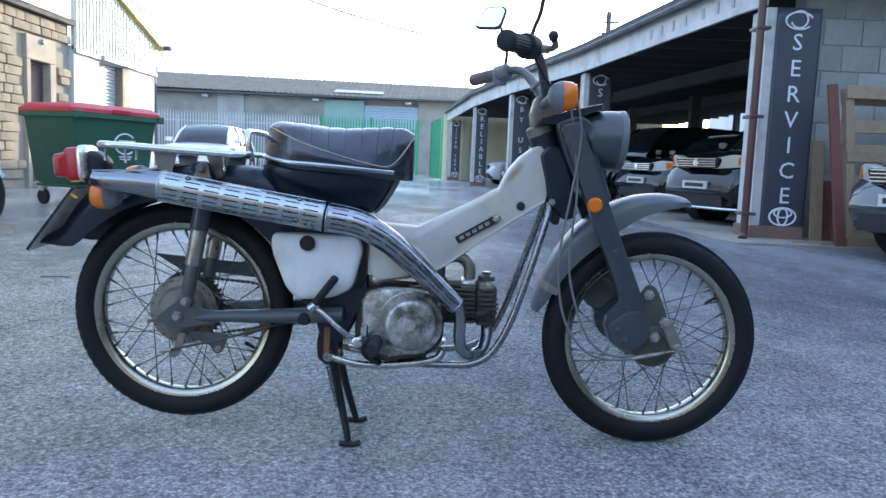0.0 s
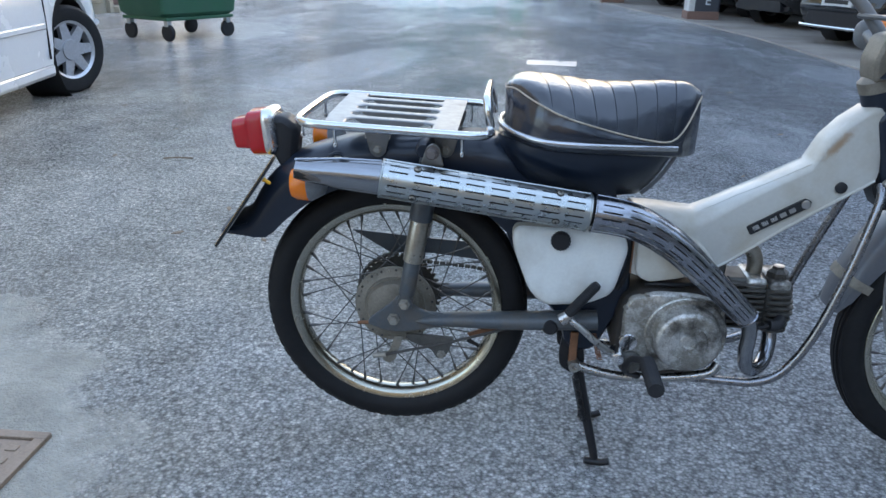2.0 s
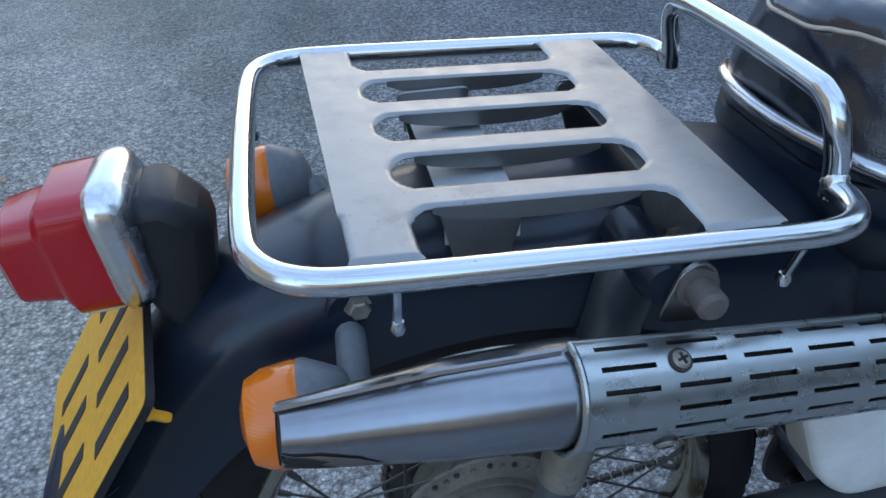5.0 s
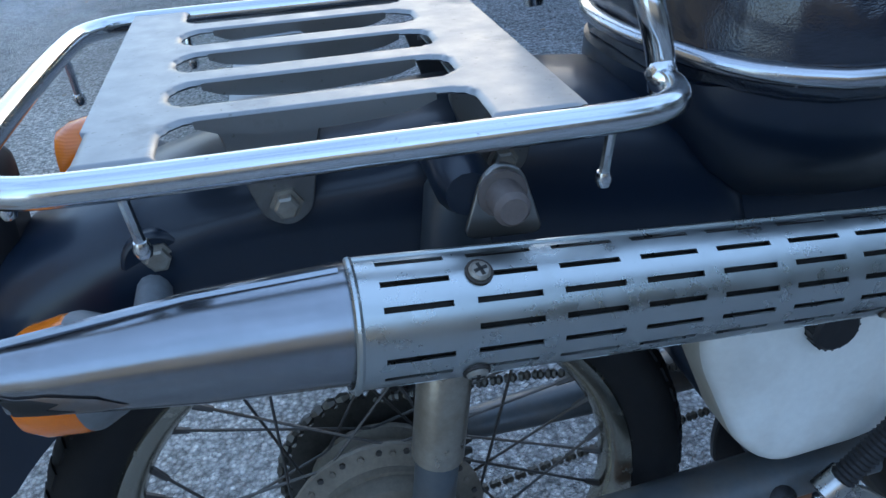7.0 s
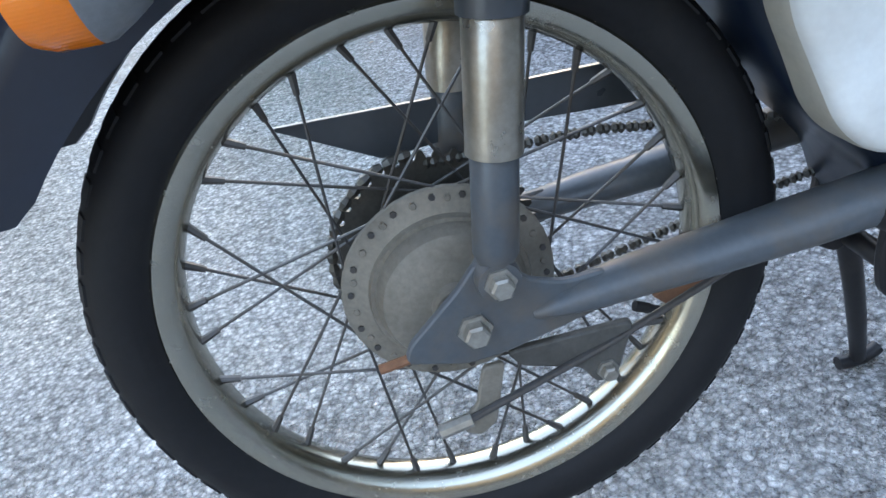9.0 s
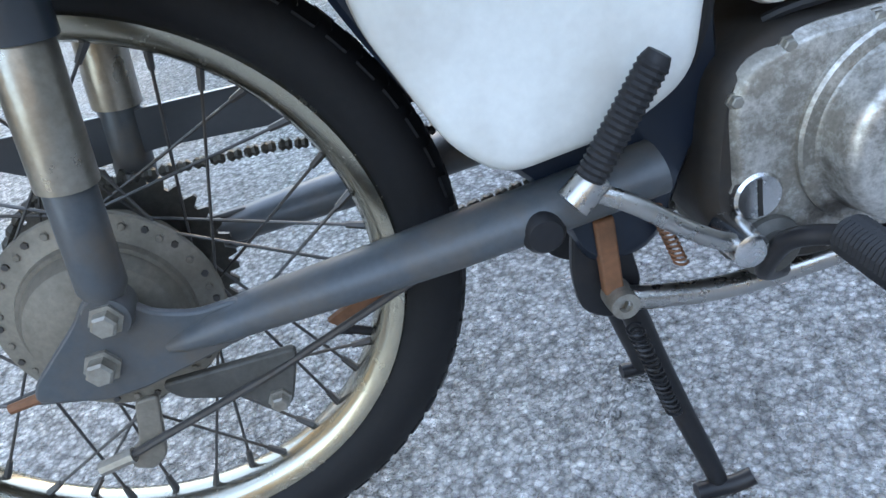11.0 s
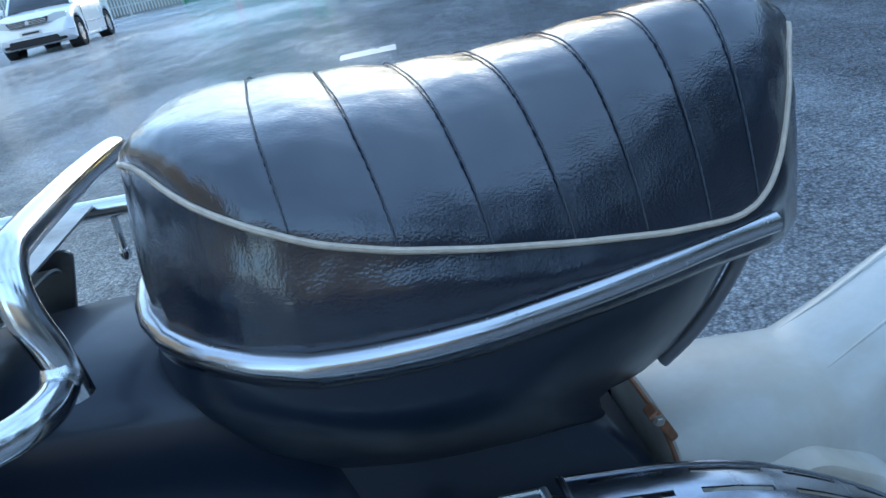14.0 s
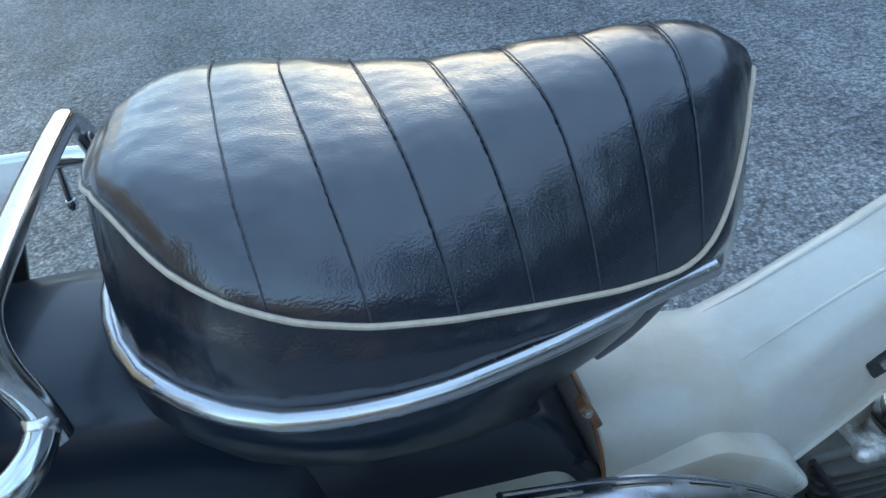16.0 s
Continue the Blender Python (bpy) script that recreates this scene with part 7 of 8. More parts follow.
for side in (-1, 1):
    tip = V(0.742 - side * 0.020, side * 0.345, 0.968 - side * 0.004)
    inner = V(0.806 - side * 0.013, side * 0.232, 0.976 - side * 0.003)
    pts = spline([(0.893, side * 0.030, 0.880), (0.884, side * 0.060, 0.905), (0.868, side * 0.112, 0.945), (0.848, side * 0.165, 0.972), (0.826, side * 0.200, 0.980), inner, inner.lerp(tip, 0.9)], 5)
    part("handlebar", tube(bmesh.new(), pts, 0.0118, 14), SWING_GREY, moped, "grey painted handlebar", smooth=60)
    gd = (tip - inner).normalized()
    if side < 0:
        a, b = inner + gd * 0.02, tip
        bm = bmesh.new()
        h, u, w = along(gd)
        star = [(u * math.cos(math.pi * i / 30) + w * math.sin(math.pi * i / 30)) * (0.0205, 0.0190, 0.0178)[abs((i + 1) % 3 - 1)] for i in range(60)]
        loft(bm, [[p + o for o in star] for p in (a, b - gd * 0.012)])
        tube(bm, [b - gd * 0.010, b - gd * 0.008, b, b + gd * 0.004], [0.018, 0.0225, 0.0225, 0.018], 20)
        part("throttle_grip", bm, GRIP, moped, "black ribbed throttle grip", smooth=50)
        bm = tube(bmesh.new(), [a - gd * 0.046, a - gd * 0.044, a - gd * 0.006, a], [0.022, 0.027, 0.028, 0.026], 20)
        part("throttle_housing", bm, BLACK_PLASTIC, moped, "black throttle housing", smooth=40)
        part("brake_perch", tube(bmesh.new(), [a - gd * 0.03, a - gd * 0.03 + V(0.045, 0.0, -0.004)], [0.012, 0.009], 10), HUB, moped)
        lv = spline([a - gd * 0.03 + V(0.040, 0.0, -0.004), a - gd * 0.010 + V(0.060, -0.012, -0.002), a + gd * 0.03 + V(0.072, -0.02, 0.004), a + gd * 0.075 + V(0.082, -0.03, 0.010)], 5)
        part("brake_lever", tube(bmesh.new(), lv, [0.0085] * 8 + [0.007] * (len(lv) - 8), 10, flat=0.7), HUB, moped, "dull alloy brake lever", smooth=60)
        part("lever_ball", lathe(bmesh.new(), [(0.0, -0.012), (0.008, -0.009), (0.0115, 0), (0.008, 0.009), (0.0, 0.012)], lv[-1], "z", 14), BLACK_PLASTIC, moped, smooth=60)
        part("mirror_stem", tube(bmesh.new(), spline([a - gd * 0.035 + V(0, 0, 0.015), a - gd * 0.04 + V(0.004, 0, 0.04), a - gd * 0.04 + V(0.020, -0.01, 0.10), a - gd * 0.03 + V(0.024, -0.02, 0.26)], 5), 0.0045, 8), BLACK_PLASTIC, moped, smooth=60)
    else:
        a, b = inner + gd * 0.015, tip
        part("left_grip", tube(bmesh.new(), [a, a + gd * 0.004, b - gd * 0.004, b], [0.0155, 0.0175, 0.0178, 0.0155], 18), BROWN_GRIP, moped, "faded brown-grey rubber grip", smooth=50)
        bm = tube(bmesh.new(), [inner - gd * 0.035, inner - gd * 0.030, inner + gd * 0.012, inner + gd * 0.016], [0.016, 0.0225, 0.0225, 0.018], 16)
        box(bm, (inner.x - 0.02, inner.y - 0.015, inner.z - 0.032), (inner.x + 0.018, inner.y + 0.012, inner.z + 0.01))
        part("switch_block", bm, GREY_PLASTIC, moped, "grey switch block", bevel=0.003)
        st = spline([inner - gd * 0.02 + V(0, 0, 0.012), inner - gd * 0.02 + V(0.004, 0, 0.05), inner + V(0.012, 0.01, 0.085), inner + V(-0.004, 0.018, 0.130)], 5)
        part("mirror_stem", tube(bmesh.new(), st, 0.0045, 8), BLACK_PLASTIC, moped, smooth=60)
        mm = Matrix.Translation(inner + V(-0.031, 0.02, 0.152)) @ look((0, 0, 0), (-0.50, -1.0, 0.45)) @ pose(0, 0, 0, 0, 180, 0)
        ol = [(0.78 * a, 0.78 * b) for a, b in rounded([(-0.058, -0.040), (0.046, -0.046), (0.058, 0.030), (0.040, 0.046), (-0.030, 0.046)], 0.022, 5)]
        bm = loft(bmesh.new(), [[V(x * k, y * k, z) for x, y in ol] for z, k in ((-0.020, 0.55), (-0.012, 0.85), (0.0, 1.0), (0.005, 1.0))])
        mirror = part("mirror", bm, BLACK_PLASTIC, moped, "black-backed rear view mirror", at=mm, smooth=50)
        part("mirror_glass", loft(bmesh.new(), [[V(x * 0.89, y * 0.87, z) for x, y in ol] for z in (0.0035, 0.0062)]), MIRROR, mirror, "mirror glass reflecting the sky", smooth=20)
part("cross_brace", tube(bmesh.new(), [(0.868, 0.10, 0.92), (0.872, -0.10, 0.925)], 0.005, 8), SWING_GREY, moped)
part("throttle_cable", tube(bmesh.new(), spline([(0.84, -0.21, 0.955), (0.87, -0.16, 0.92), (0.91, -0.09, 0.89), (0.93, -0.05, 0.86)], 5), 0.0035, 8), BLACK_PLASTIC, moped, smooth=60)
# turn signals
def signal(p, direction, material, r=0.036, stem=None):
    h = along(direction)
    body = part("turn_signal", lathe(bmesh.new(), [(0.010, -0.030), (0.022, -0.025), (r * 0.84, -0.014), (r, -0.002), (r, 0.002)], p, h, 28), material, moped, "grey turn signal housing", smooth=50)
    part("lens", lathe(bmesh.new(), [(r * 0.99, 0.002), (r * 1.0, 0.006), (r * 0.94, 0.024), (r * 0.80, 0.034), (r * 0.4, 0.0385), (0.0, 0.039)], p, h, 28), AMBER, body, "amber lens", smooth=45)
    if stem:
        part("stem", tube(bmesh.new(), stem, 0.0105, 12), GREY_PLASTIC, body, smooth=60)
    return body
for side in (-1, 1):
    signal((0.912, side * 0.135, 0.884), (1, 0, 0.0), GREY_PLASTIC, 0.035, [(0.885, side * 0.035, 0.872), (0.895, side * 0.110, 0.884)])
    sx, sy, sz = (-0.148, -0.126, 0.610) if side < 0 else (-0.158, 0.098, 0.648)
    signal((sx, sy, sz), (-1, 0, -0.05), GREY_PLASTIC, 0.033, [(-0.115, side * 0.060, 0.625), (sx + 0.030, sy - side * 0.008, sz + 0.002)])
    bm = slab_xz(bmesh.new(), rounded([(-0.128, 0.652), (-0.108, 0.660), (-0.090, 0.650), (-0.092, 0.60), (-0.120, 0.590), (-0.140, 0.61)], 0.010), side * 0.066 - 0.006, side * 0.066 + 0.006)
    part("signal_bracket", bm, BIKE_NAVY, moped, bevel=0.003)
    bolt(moped, (-0.108, side * 0.072, 0.642), 0.0075, 0.006, (0, side, 0))

# tail lamp and number plate
tm = Matrix.Translation((-0.249, 0, 0.682)) @ Matrix.Rotation(radians(-6), 4, "Y")
def rr_ring(hy, hz, r, x):
    return [V(x, a, b) for a, b in rounded([(-hy, -hz), (hy, -hz), (hy, hz), (-hy, hz)], r, 4)]
bm = loft(bmesh.new(), [rr_ring(0.034, 0.036, 0.02, 0.012), rr_ring(0.042, 0.044, 0.022, 0.006), rr_ring(0.044, 0.046, 0.022, 0.0), rr_ring(0.044, 0.046, 0.022, -0.010), rr_ring(0.041, 0.043, 0.02, -0.014)])
tail = part("tail_lamp", bm, OLD_CHROME, moped, "plated tail lamp base", smooth=40, at=tm)
bm = loft(bmesh.new(), [rr_ring(0.0405, 0.0425, 0.018, -0.012), rr_ring(0.040, 0.042, 0.018, -0.042), rr_ring(0.036, 0.037, 0.016, -0.047), rr_ring(0.033, 0.032, 0.014, -0.050), rr_ring(0.030, 0.029, 0.014, -0.076), rr_ring(0.024, 0.023, 0.012, -0.081)])
part("lens", bm, RED_LENS, tail, "deep red tail lens", smooth=40)
part("clear_strip", boxes(((-0.040, -0.030, -0.0445), (-0.016, 0.030, -0.0395))), CLEAR_LENS, tail, bevel=0.002)
bm = loft(bmesh.new(), [[V(x, s * hy, z) for s, x, z in ((-1, -0.250, 0.712), (1, -0.250, 0.712), (1, -0.250, 0.640), (-1, -0.250, 0.640))] for hy in (0.030,)] + [[V(x, s * 0.034, z) for s, x, z in ((-1, -0.225, 0.716), (1, -0.225, 0.716), (1, -0.228, 0.600), (-1, -0.228, 0.600))], [V(x, s * 0.026, z) for s, x, z in ((-1, -0.195, 0.690), (1, -0.195, 0.690), (1, -0.205, 0.610), (-1, -0.205, 0.610))]])
part("tail_bracket", bm, BLACK_PLASTIC, moped, "black rubber tail lamp bracket", bevel=0.012)
pm = Matrix.Translation((-0.309, -0.0086, 0.549)) @ pose(0, 0, 0, 0, 0, 8) @ Matrix.Rotation(radians(-55), 4, "Y")
bm = loft(bmesh.new(), [[V(a, b, z) for a, b in rounded([(-0.0925, -0.1125), (0.0925, -0.1125), (0.0925, 0.1125), (-0.0925, 0.1125)], 0.008, 3)] for z in (-0.0012, 0.0012)])
plate_no = part("number_plate", bm, YELLOW, moped, "yellow plate with two rows of dark bars", at=pm, smooth=20)
bm = loft(bmesh.new(), [[V(a, b, z) for a, b in rounded([(-0.0937, -0.1137), (0.0937, -0.1137), (0.0937, 0.1137), (-0.0937, 0.1137)], 0.008, 3)] for z in (-0.0046, 0.0009)])
part("backing", bm, BLACK_PLASTIC, plate_no, smooth=20)
bm = loft(bmesh.new(), [[V(a, b, z) for a, b in rounded([(-0.0905, -0.1105), (0.0905, -0.1105), (0.0905, 0.1105), (-0.0905, 0.1105)], 0.008, 3)] for z in (-0.0058, -0.0048)])
part("back_sheet", bm, PLATE_BACK, plate_no, "scuffed pale back of the plate", smooth=20)
for r, n in ((0.040, 4), (-0.040, 3)):
    for i in range(n):
        y = (i - (n - 1) / 2) * 0.050
        part("dark_bar", boxes(((r - 0.028, y - 0.0075, 0.0012), (r + 0.028, y + 0.0075, 0.0018))), BAR_BLACK, plate_no, smooth=0)
for y in (-0.07, 0.07):
    bolt(plate_no, (0.076, y * 1.47, -0.006), 0.0035, 0.016, (0, 0, -1), YELLOW, "plate_bolt")

# ---- vehicles ----
def car_wheel(parent, x, y, r, side, steer=0.0, style="spoke"):
    m = pose(x, y, r, 0, 0, steer)
    w = part("wheel", lathe(bmesh.new(), [(r * 0.62, -0.09), (r * 0.70, -0.105), (r * 0.93, -0.10), (r, -0.075), (r, 0.075), (r * 0.93, 0.10), (r * 0.70, 0.105), (r * 0.62, 0.09)], (0, 0, 0), "y", 40, loop=True), CAR_TYRE, parent, "black car tyre", at=m)
    bm = lathe(bmesh.new(), [(r * 0.63, -0.09), (r * 0.66, -0.1), (r * 0.60, -0.085), (r * 0.58, 0.0), (r * 0.60, 0.08), (r * 0.63, 0.09)], (0, 0, 0), "y", 40, loop=True)
    part("rim", bm, ALLOY_WHEEL, w)
    part("backing", lathe(bmesh.new(), [(r * 0.58, -0.02), (r * 0.58, 0.02)], (0, 0, 0), "y", 24), BLACK_PLASTIC, w)
    spoke = bmesh.new()
    f = -0.085 if side < 0 else 0.085
    slab = [(0.05, -0.045 * r / 0.31), (r * 0.60, -0.030 * r / 0.31), (r * 0.60, 0.030 * r / 0.31), (0.05, 0.045 * r / 0.31)]
    loft(spoke, [[V(a, f, b) for a, b in slab], [V(a, f * 0.6, b) for a, b in slab]])
    me = shared(spoke, "wheel_spoke", ALLOY_WHEEL)
    n = 7 if style == "spoke" else 5
    for i in range(n):
        piece("wheel_spoke", me, w, pose(0, 0, 0, 0, 360 / n * i, 0))
    part("hub_cap", lathe(bmesh.new(), [(0.075 * r / 0.31, 0), (0.072 * r / 0.31, 0.012), (0.0, 0.016)], (0, f, 0), along((0, side, 0)), 20), ALLOY_WHEEL, w)
    return w


def make_car(name, label, m, length, width, height, paint, wheel_r=0.31, bonnet=0.30, belt=0.92, nose=0.72, roof0=0.36, tail=0.02, lamp=None, grille="bars", plate=True, steer=0.0, cover_strip=False, group=""):
    """A car built from lofted body, glasshouse and separate fittings. Front towards +x, origin on the ground at its middle."""
    car = thing(name, label, "car", m, group)
    L, W = length, width / 2
    xr, xf = -L / 2, L / 2
    wx = (xr + 0.18 * L, xf - 0.185 * L)
    R = wheel_r * 1.16
    xs_ = sorted(set([xr + L * i / 46 for i in range(47)] + [w + R * math.cos(math.pi * k / 10) for w in wx for k in range(11)]))
    xb = xf - bonnet * L                          # foot of the windscreen
    rings = []
    for x in xs_:
        t = (x - xr) / L
        e = min(1.0, (t / 0.05) ** 0.5 if t < 0.05 else 1.0, ((1 - t) / 0.08) ** 0.5 if t > 0.92 else 1.0)
        w = W * (0.80 + 0.20 * e)
        top = belt if x < xb else belt - (belt - nose) * ((x - xb) / (xf - xb)) ** 1.6
        top = 0.52 * (1 - e) + top * e if e < 1 else top
        z0 = 0.20 + (0.22 * (1 - e))
        for c in wx:
            if abs(x - c) < R:
                z0 = max(z0, wheel_r + math.sqrt(max(0, R * R - (x - c) ** 2)))
        z0 = min(z0, top - 0.08)
        zm = z0 + (top - z0) * 0.5
        half = [(w * 0.90, z0), (w * 0.985, z0 + min(0.06, (top - z0) * 0.2)), (w, zm), (w * 0.985, top - 0.10 * (top - z0) - 0.01), (w * 0.93, top - 0.02), (w * 0.72, top + 0.012), (w * 0.3, top + 0.03)]
        rings.append([V(x, -y, z) for y, z in half] + [V(x, y, z) for y, z in reversed(half)])
    part("body", loft(bmesh.new(), rings), paint, car, smooth=40)
    for c in wx:
        for s in (-1, 1):
            bm = lathe(bmesh.new(), [(R * 0.99, 0.0), (R * 0.99, -0.28)], (c, s * W * 0.985, wheel_r), along((0, s, 0)), 32, cap=False)
            part("arch_liner", bm, BLACK_PLASTIC, car)
    # glasshouse
    xr2 = xr + tail * L + 0.02
    g = [(xb + 0.02, belt + 0.01, belt + 0.02, 0.86, 0.84), (xb - roof0 * 0.55 * L * 0.35, belt, belt + (height - belt) * 0.62, 0.90, 0.76), (xb - roof0 * L * 0.42, belt, height - 0.05, 0.92, 0.70), (xr + 0.45 * L, belt, height - 0.01, 0.93, 0.68), (xr + 0.22 * L, belt, height - 0.04, 0.92, 0.67), (xr2 + 0.10 * L, belt, height - 0.14, 0.90, 0.66), (xr2, belt, belt + 0.05, 0.84, 0.74)]
    rings = []
    for x, zb, zt, wb, wt in g:
        half = [(W * wb, zb - 0.01), (W * (wb * 0.55 + wt * 0.45), zb + (zt - zb) * 0.5), (W * wt, zt - 0.01), (W * wt * 0.8, zt + 0.015), (W * wt * 0.3, zt + 0.025)]
        rings.append([V(x, -y, z) for y, z in half] + [V(x, y, z) for y, z in reversed(half)])
    part("glasshouse", loft(bmesh.new(), rings), CAR_GLASS, car, "dark car windows", smooth=40)
    rings = []
    for x, zb, zt, wb, wt in g[2:6]:
        half = [(W * wt * 1.02, zt - 0.03), (W * wt * 1.0, zt + 0.008), (W * wt * 0.8, zt + 0.026), (W * wt * 0.3, zt + 0.036)]
        rings.append([V(x, -y, z) for y, z in half] + [V(x, y, z) for y, z in reversed(half)])
    part("roof", loft(bmesh.new(), rings), paint, car, smooth=40)
    for s in (-1, 1):
        edge = [V(x, s * W * (wt + 0.012), zt - 0.008) for x, zb, zt, wb, wt in g[0:3]]
        part("pillar", tube(bmesh.new(), edge, 0.032, 8), paint, car)
        a = g[3]
        part("pillar", tube(bmesh.new(), [V(a[0], s * W * (a[3] + 0.005), a[1]), V(a[0] - 0.05, s * W * (a[4] + 0.015), a[2] - 0.01)], 0.035, 8), paint if name != "estate_car" else BLACK_PLASTIC, car)
        part("pillar", tube(bmesh.new(), [V(g[5][0], s * W * (g[5][3] + 0.0), g[5][1]), V(g[4][0] - 0.1, s * W * (g[4][4] + 0.015), g[4][2] - 0.02)], 0.06, 8), paint, car)
        part("wing_mirror", loft(bmesh.new(), [[V(xb - 0.16 + dx, s * (W * 0.97 + dy), belt + 0.10 + dz) for dy, dz in rounded([(0, -0.06), (0.20, -0.05), (0.20, 0.07), (0, 0.07)], 0.04, 3)] for dx in (-0.05, 0.05)]), paint, car, bevel=0.02)
        # lamps
        hl = rounded([(0.34, nose - 0.16), (0.93, nose - 0.12), (0.95, nose + 0.02), (0.72, nose + 0.04), (0.38, nose - 0.02)], 0.05, 3)
        hl = [(W * a * (1.0), b) for a, b in hl]
        bm = loft(bmesh.new(), [[V(xf - 0.05 - max(0, y / W - 0.45) ** 1.5 * 0.55 + d, s * y, z) for y, z in hl] for d in (-0.10, 0.03, 0.045)])
        part("headlamp", bm, lamp or HEADLAMP, car, "clear headlamp", bevel=0.01)
        if lamp:
            il = rounded([(W * 0.80, nose - 0.10), (W * 0.925, nose - 0.09), (W * 0.935, nose + 0.0), (W * 0.80, nose + 0.01)], 0.02, 3)
            part("indicator", loft(bmesh.new(), [[V(xf - 0.05 - max(0, y / W - 0.45) ** 1.5 * 0.55 + d, s * y, z) for y, z in il] for d in (-0.05, 0.047, 0.052)]), AMBER, car, "amber indicator lens", bevel=0.005)
        fl = rounded([(W * 0.58, 0.26), (W * 0.80, 0.27), (W * 0.80, 0.37), (W * 0.58, 0.37)], 0.03, 3)
        part("fog_recess", loft(bmesh.new(), [[V(xf - 0.20 + d, s * y, z) for y, z in fl] for d in (0, 0.13)]), BLACK_PLASTIC, car, bevel=0.01)
    # front fittings
    gr = rounded([(-W * 0.46, nose - 0.15), (W * 0.46, nose - 0.15), (W * 0.54, nose - 0.01), (-W * 0.54, nose - 0.01)], 0.04, 3)
    gb = part("grille", loft(bmesh.new(), [[V(xf - 0.10 + d, y, z) for y, z in gr] for d in (0, 0.115)]), BLACK_PLASTIC, car, "dark radiator grille", bevel=0.01)
    for i in range(4):
        z = nose - 0.13 + i * 0.034
        part("grille_bar", boxes(((xf - 0.02, -W * 0.47, z), (xf + 0.026, W * 0.47, z + 0.012))), CHROME, gb, smooth=0)
    part("emblem", lathe(bmesh.new(), [(0.055, 0), (0.05, 0.012), (0.0, 0.014)], (xf + 0.02, 0, nose - 0.08), along((1, 0, 0)), 20), CHROME, gb, "plain bright emblem disc")
    part("intake", loft(bmesh.new(), [[V(xf - 0.12 + d, y, z) for y, z in rounded([(-W * 0.66, 0.25), (W * 0.66, 0.25), (W * 0.60, 0.44), (-W * 0.60, 0.44)], 0.04, 3)] for d in (0, 0.115)]), BLACK_PLASTIC, car, bevel=0.01)
    part("bumper_strip", tube(bmesh.new(), spline([(xf - 0.28, -W * 0.99, 0.47), (xf - 0.06, -W * 0.80, 0.48), (xf + 0.015, 0, 0.485), (xf - 0.06, W * 0.80, 0.48), (xf - 0.28, W * 0.99, 0.47)], 6), 0.022, 8), paint, car)
    if cover_strip:
        part("chrome_lip", tube(bmesh.new(), spline([(xf - 0.22, -W * 0.95, 0.235), (xf - 0.03, -W * 0.75, 0.235), (xf + 0.02, 0, 0.235), (xf - 0.03, W * 0.75, 0.235), (xf - 0.22, W * 0.95, 0.235)], 6), 0.022, 8), CHROME, car)
    if plate:
        part("number_plate", boxes(((xf + 0.0, -0.26, 0.49), (xf + 0.032, 0.26, 0.60))), WHITE_BOARD, car, "plain pale number plate", bevel=0.004)
        part("plate_bar", boxes(((xf + 0.032, -0.20, 0.52), (xf + 0.035, 0.20, 0.57))), BAR_BLACK, car, smooth=0)
    for s in (-1, 1):
        part("side_moulding", boxes(((xr + 0.26 * L, min(s * W * 0.985, s * W * 1.012), 0.50), (xf - 0.30 * L, max(s * W * 0.985, s * W * 1.012), 0.54))), paint, car, bevel=0.008)
        part("sill", boxes(((wx[0] + R, min(s * W * 0.88, s * W * 0.985), 0.17), (wx[1] - R, max(s * W * 0.88, s * W * 0.985), 0.27))), paint, car, bevel=0.03)
        part("door_gap", boxes(((wx[1] - R - 0.10, min(s * W * 0.99, s * W * 1.003), 0.30), (wx[1] - R - 0.09, max(s * W * 0.99, s * W * 1.003), belt - 0.06))), BLACK_PLASTIC, car, smooth=0)
        for x in wx:
            car_wheel(car, x, s * (W - 0.105), wheel_r, s, steer if x > 0 else 0.0)
    return car


def nose_at(x, y, heading, length, z=0.02):
    """Where a car's middle stands when its nose is at x, y."""
    h = radians(heading)
    return pose(x - math.cos(h) * length / 2, y - math.sin(h) * length / 2, z, 0, 0, heading)


HD = 99.0
hatch_wheel = V(-3.06, 4.07, 0)
hl_, hw_ = 4.2, 1.76
loc = Matrix.Rotation(radians(HD), 4, "Z") @ V(hl_ / 2 - 0.185 * hl_, -(hw_ / 2 - 0.06), 0)
make_car("hatchback", "white hatchback parked with its front wheel turned", pose(hatch_wheel.x - loc.x, hatch_wheel.y - loc.y, 0, 0, 0, HD), hl_, hw_, 1.48, CAR_WHITE, 0.315, steer=-27)
make_car("sport_utility_car", "white sport utility car parked before the palisade fence", pose(-6.54, 21.95, 0, 0, 0, -90), 4.37, 1.86, 1.60, CAR_WHITE, 0.34, bonnet=0.26, belt=1.02, nose=0.86)
make_car("people_carrier", "black people carrier with chrome grille in a covered bay", nose_at(4.22, 8.88, 200, 4.5), 4.5, 1.72, 1.62, CAR_BLACK, 0.31, bonnet=0.24, belt=1.04, nose=0.93, lamp=HEADLAMP_WARM, cover_strip=True)
make_car("estate_car", "black saloon car with clear lamps in a covered bay", nose_at(4.15, 11.95, 200, 4.4), 4.4, 1.74, 1.46, CAR_BLACK, 0.31, belt=0.98, nose=0.86, lamp=HEADLAMP)
make_car("van", "dark people carrier with a bright grille in a covered bay", nose_at(3.75, 14.6, 200, 4.5), 4.5, 1.75, 1.70, CAR_BLACK, 0.31, bonnet=0.22, belt=1.0, nose=0.88, lamp=HEADLAMP)
make_car("compact_car", "silver-blue compact car in a covered bay", nose_at(3.35, 16.9, 197, 4.0), 4.0, 1.68, 1.48, CAR_SILVER, 0.30)
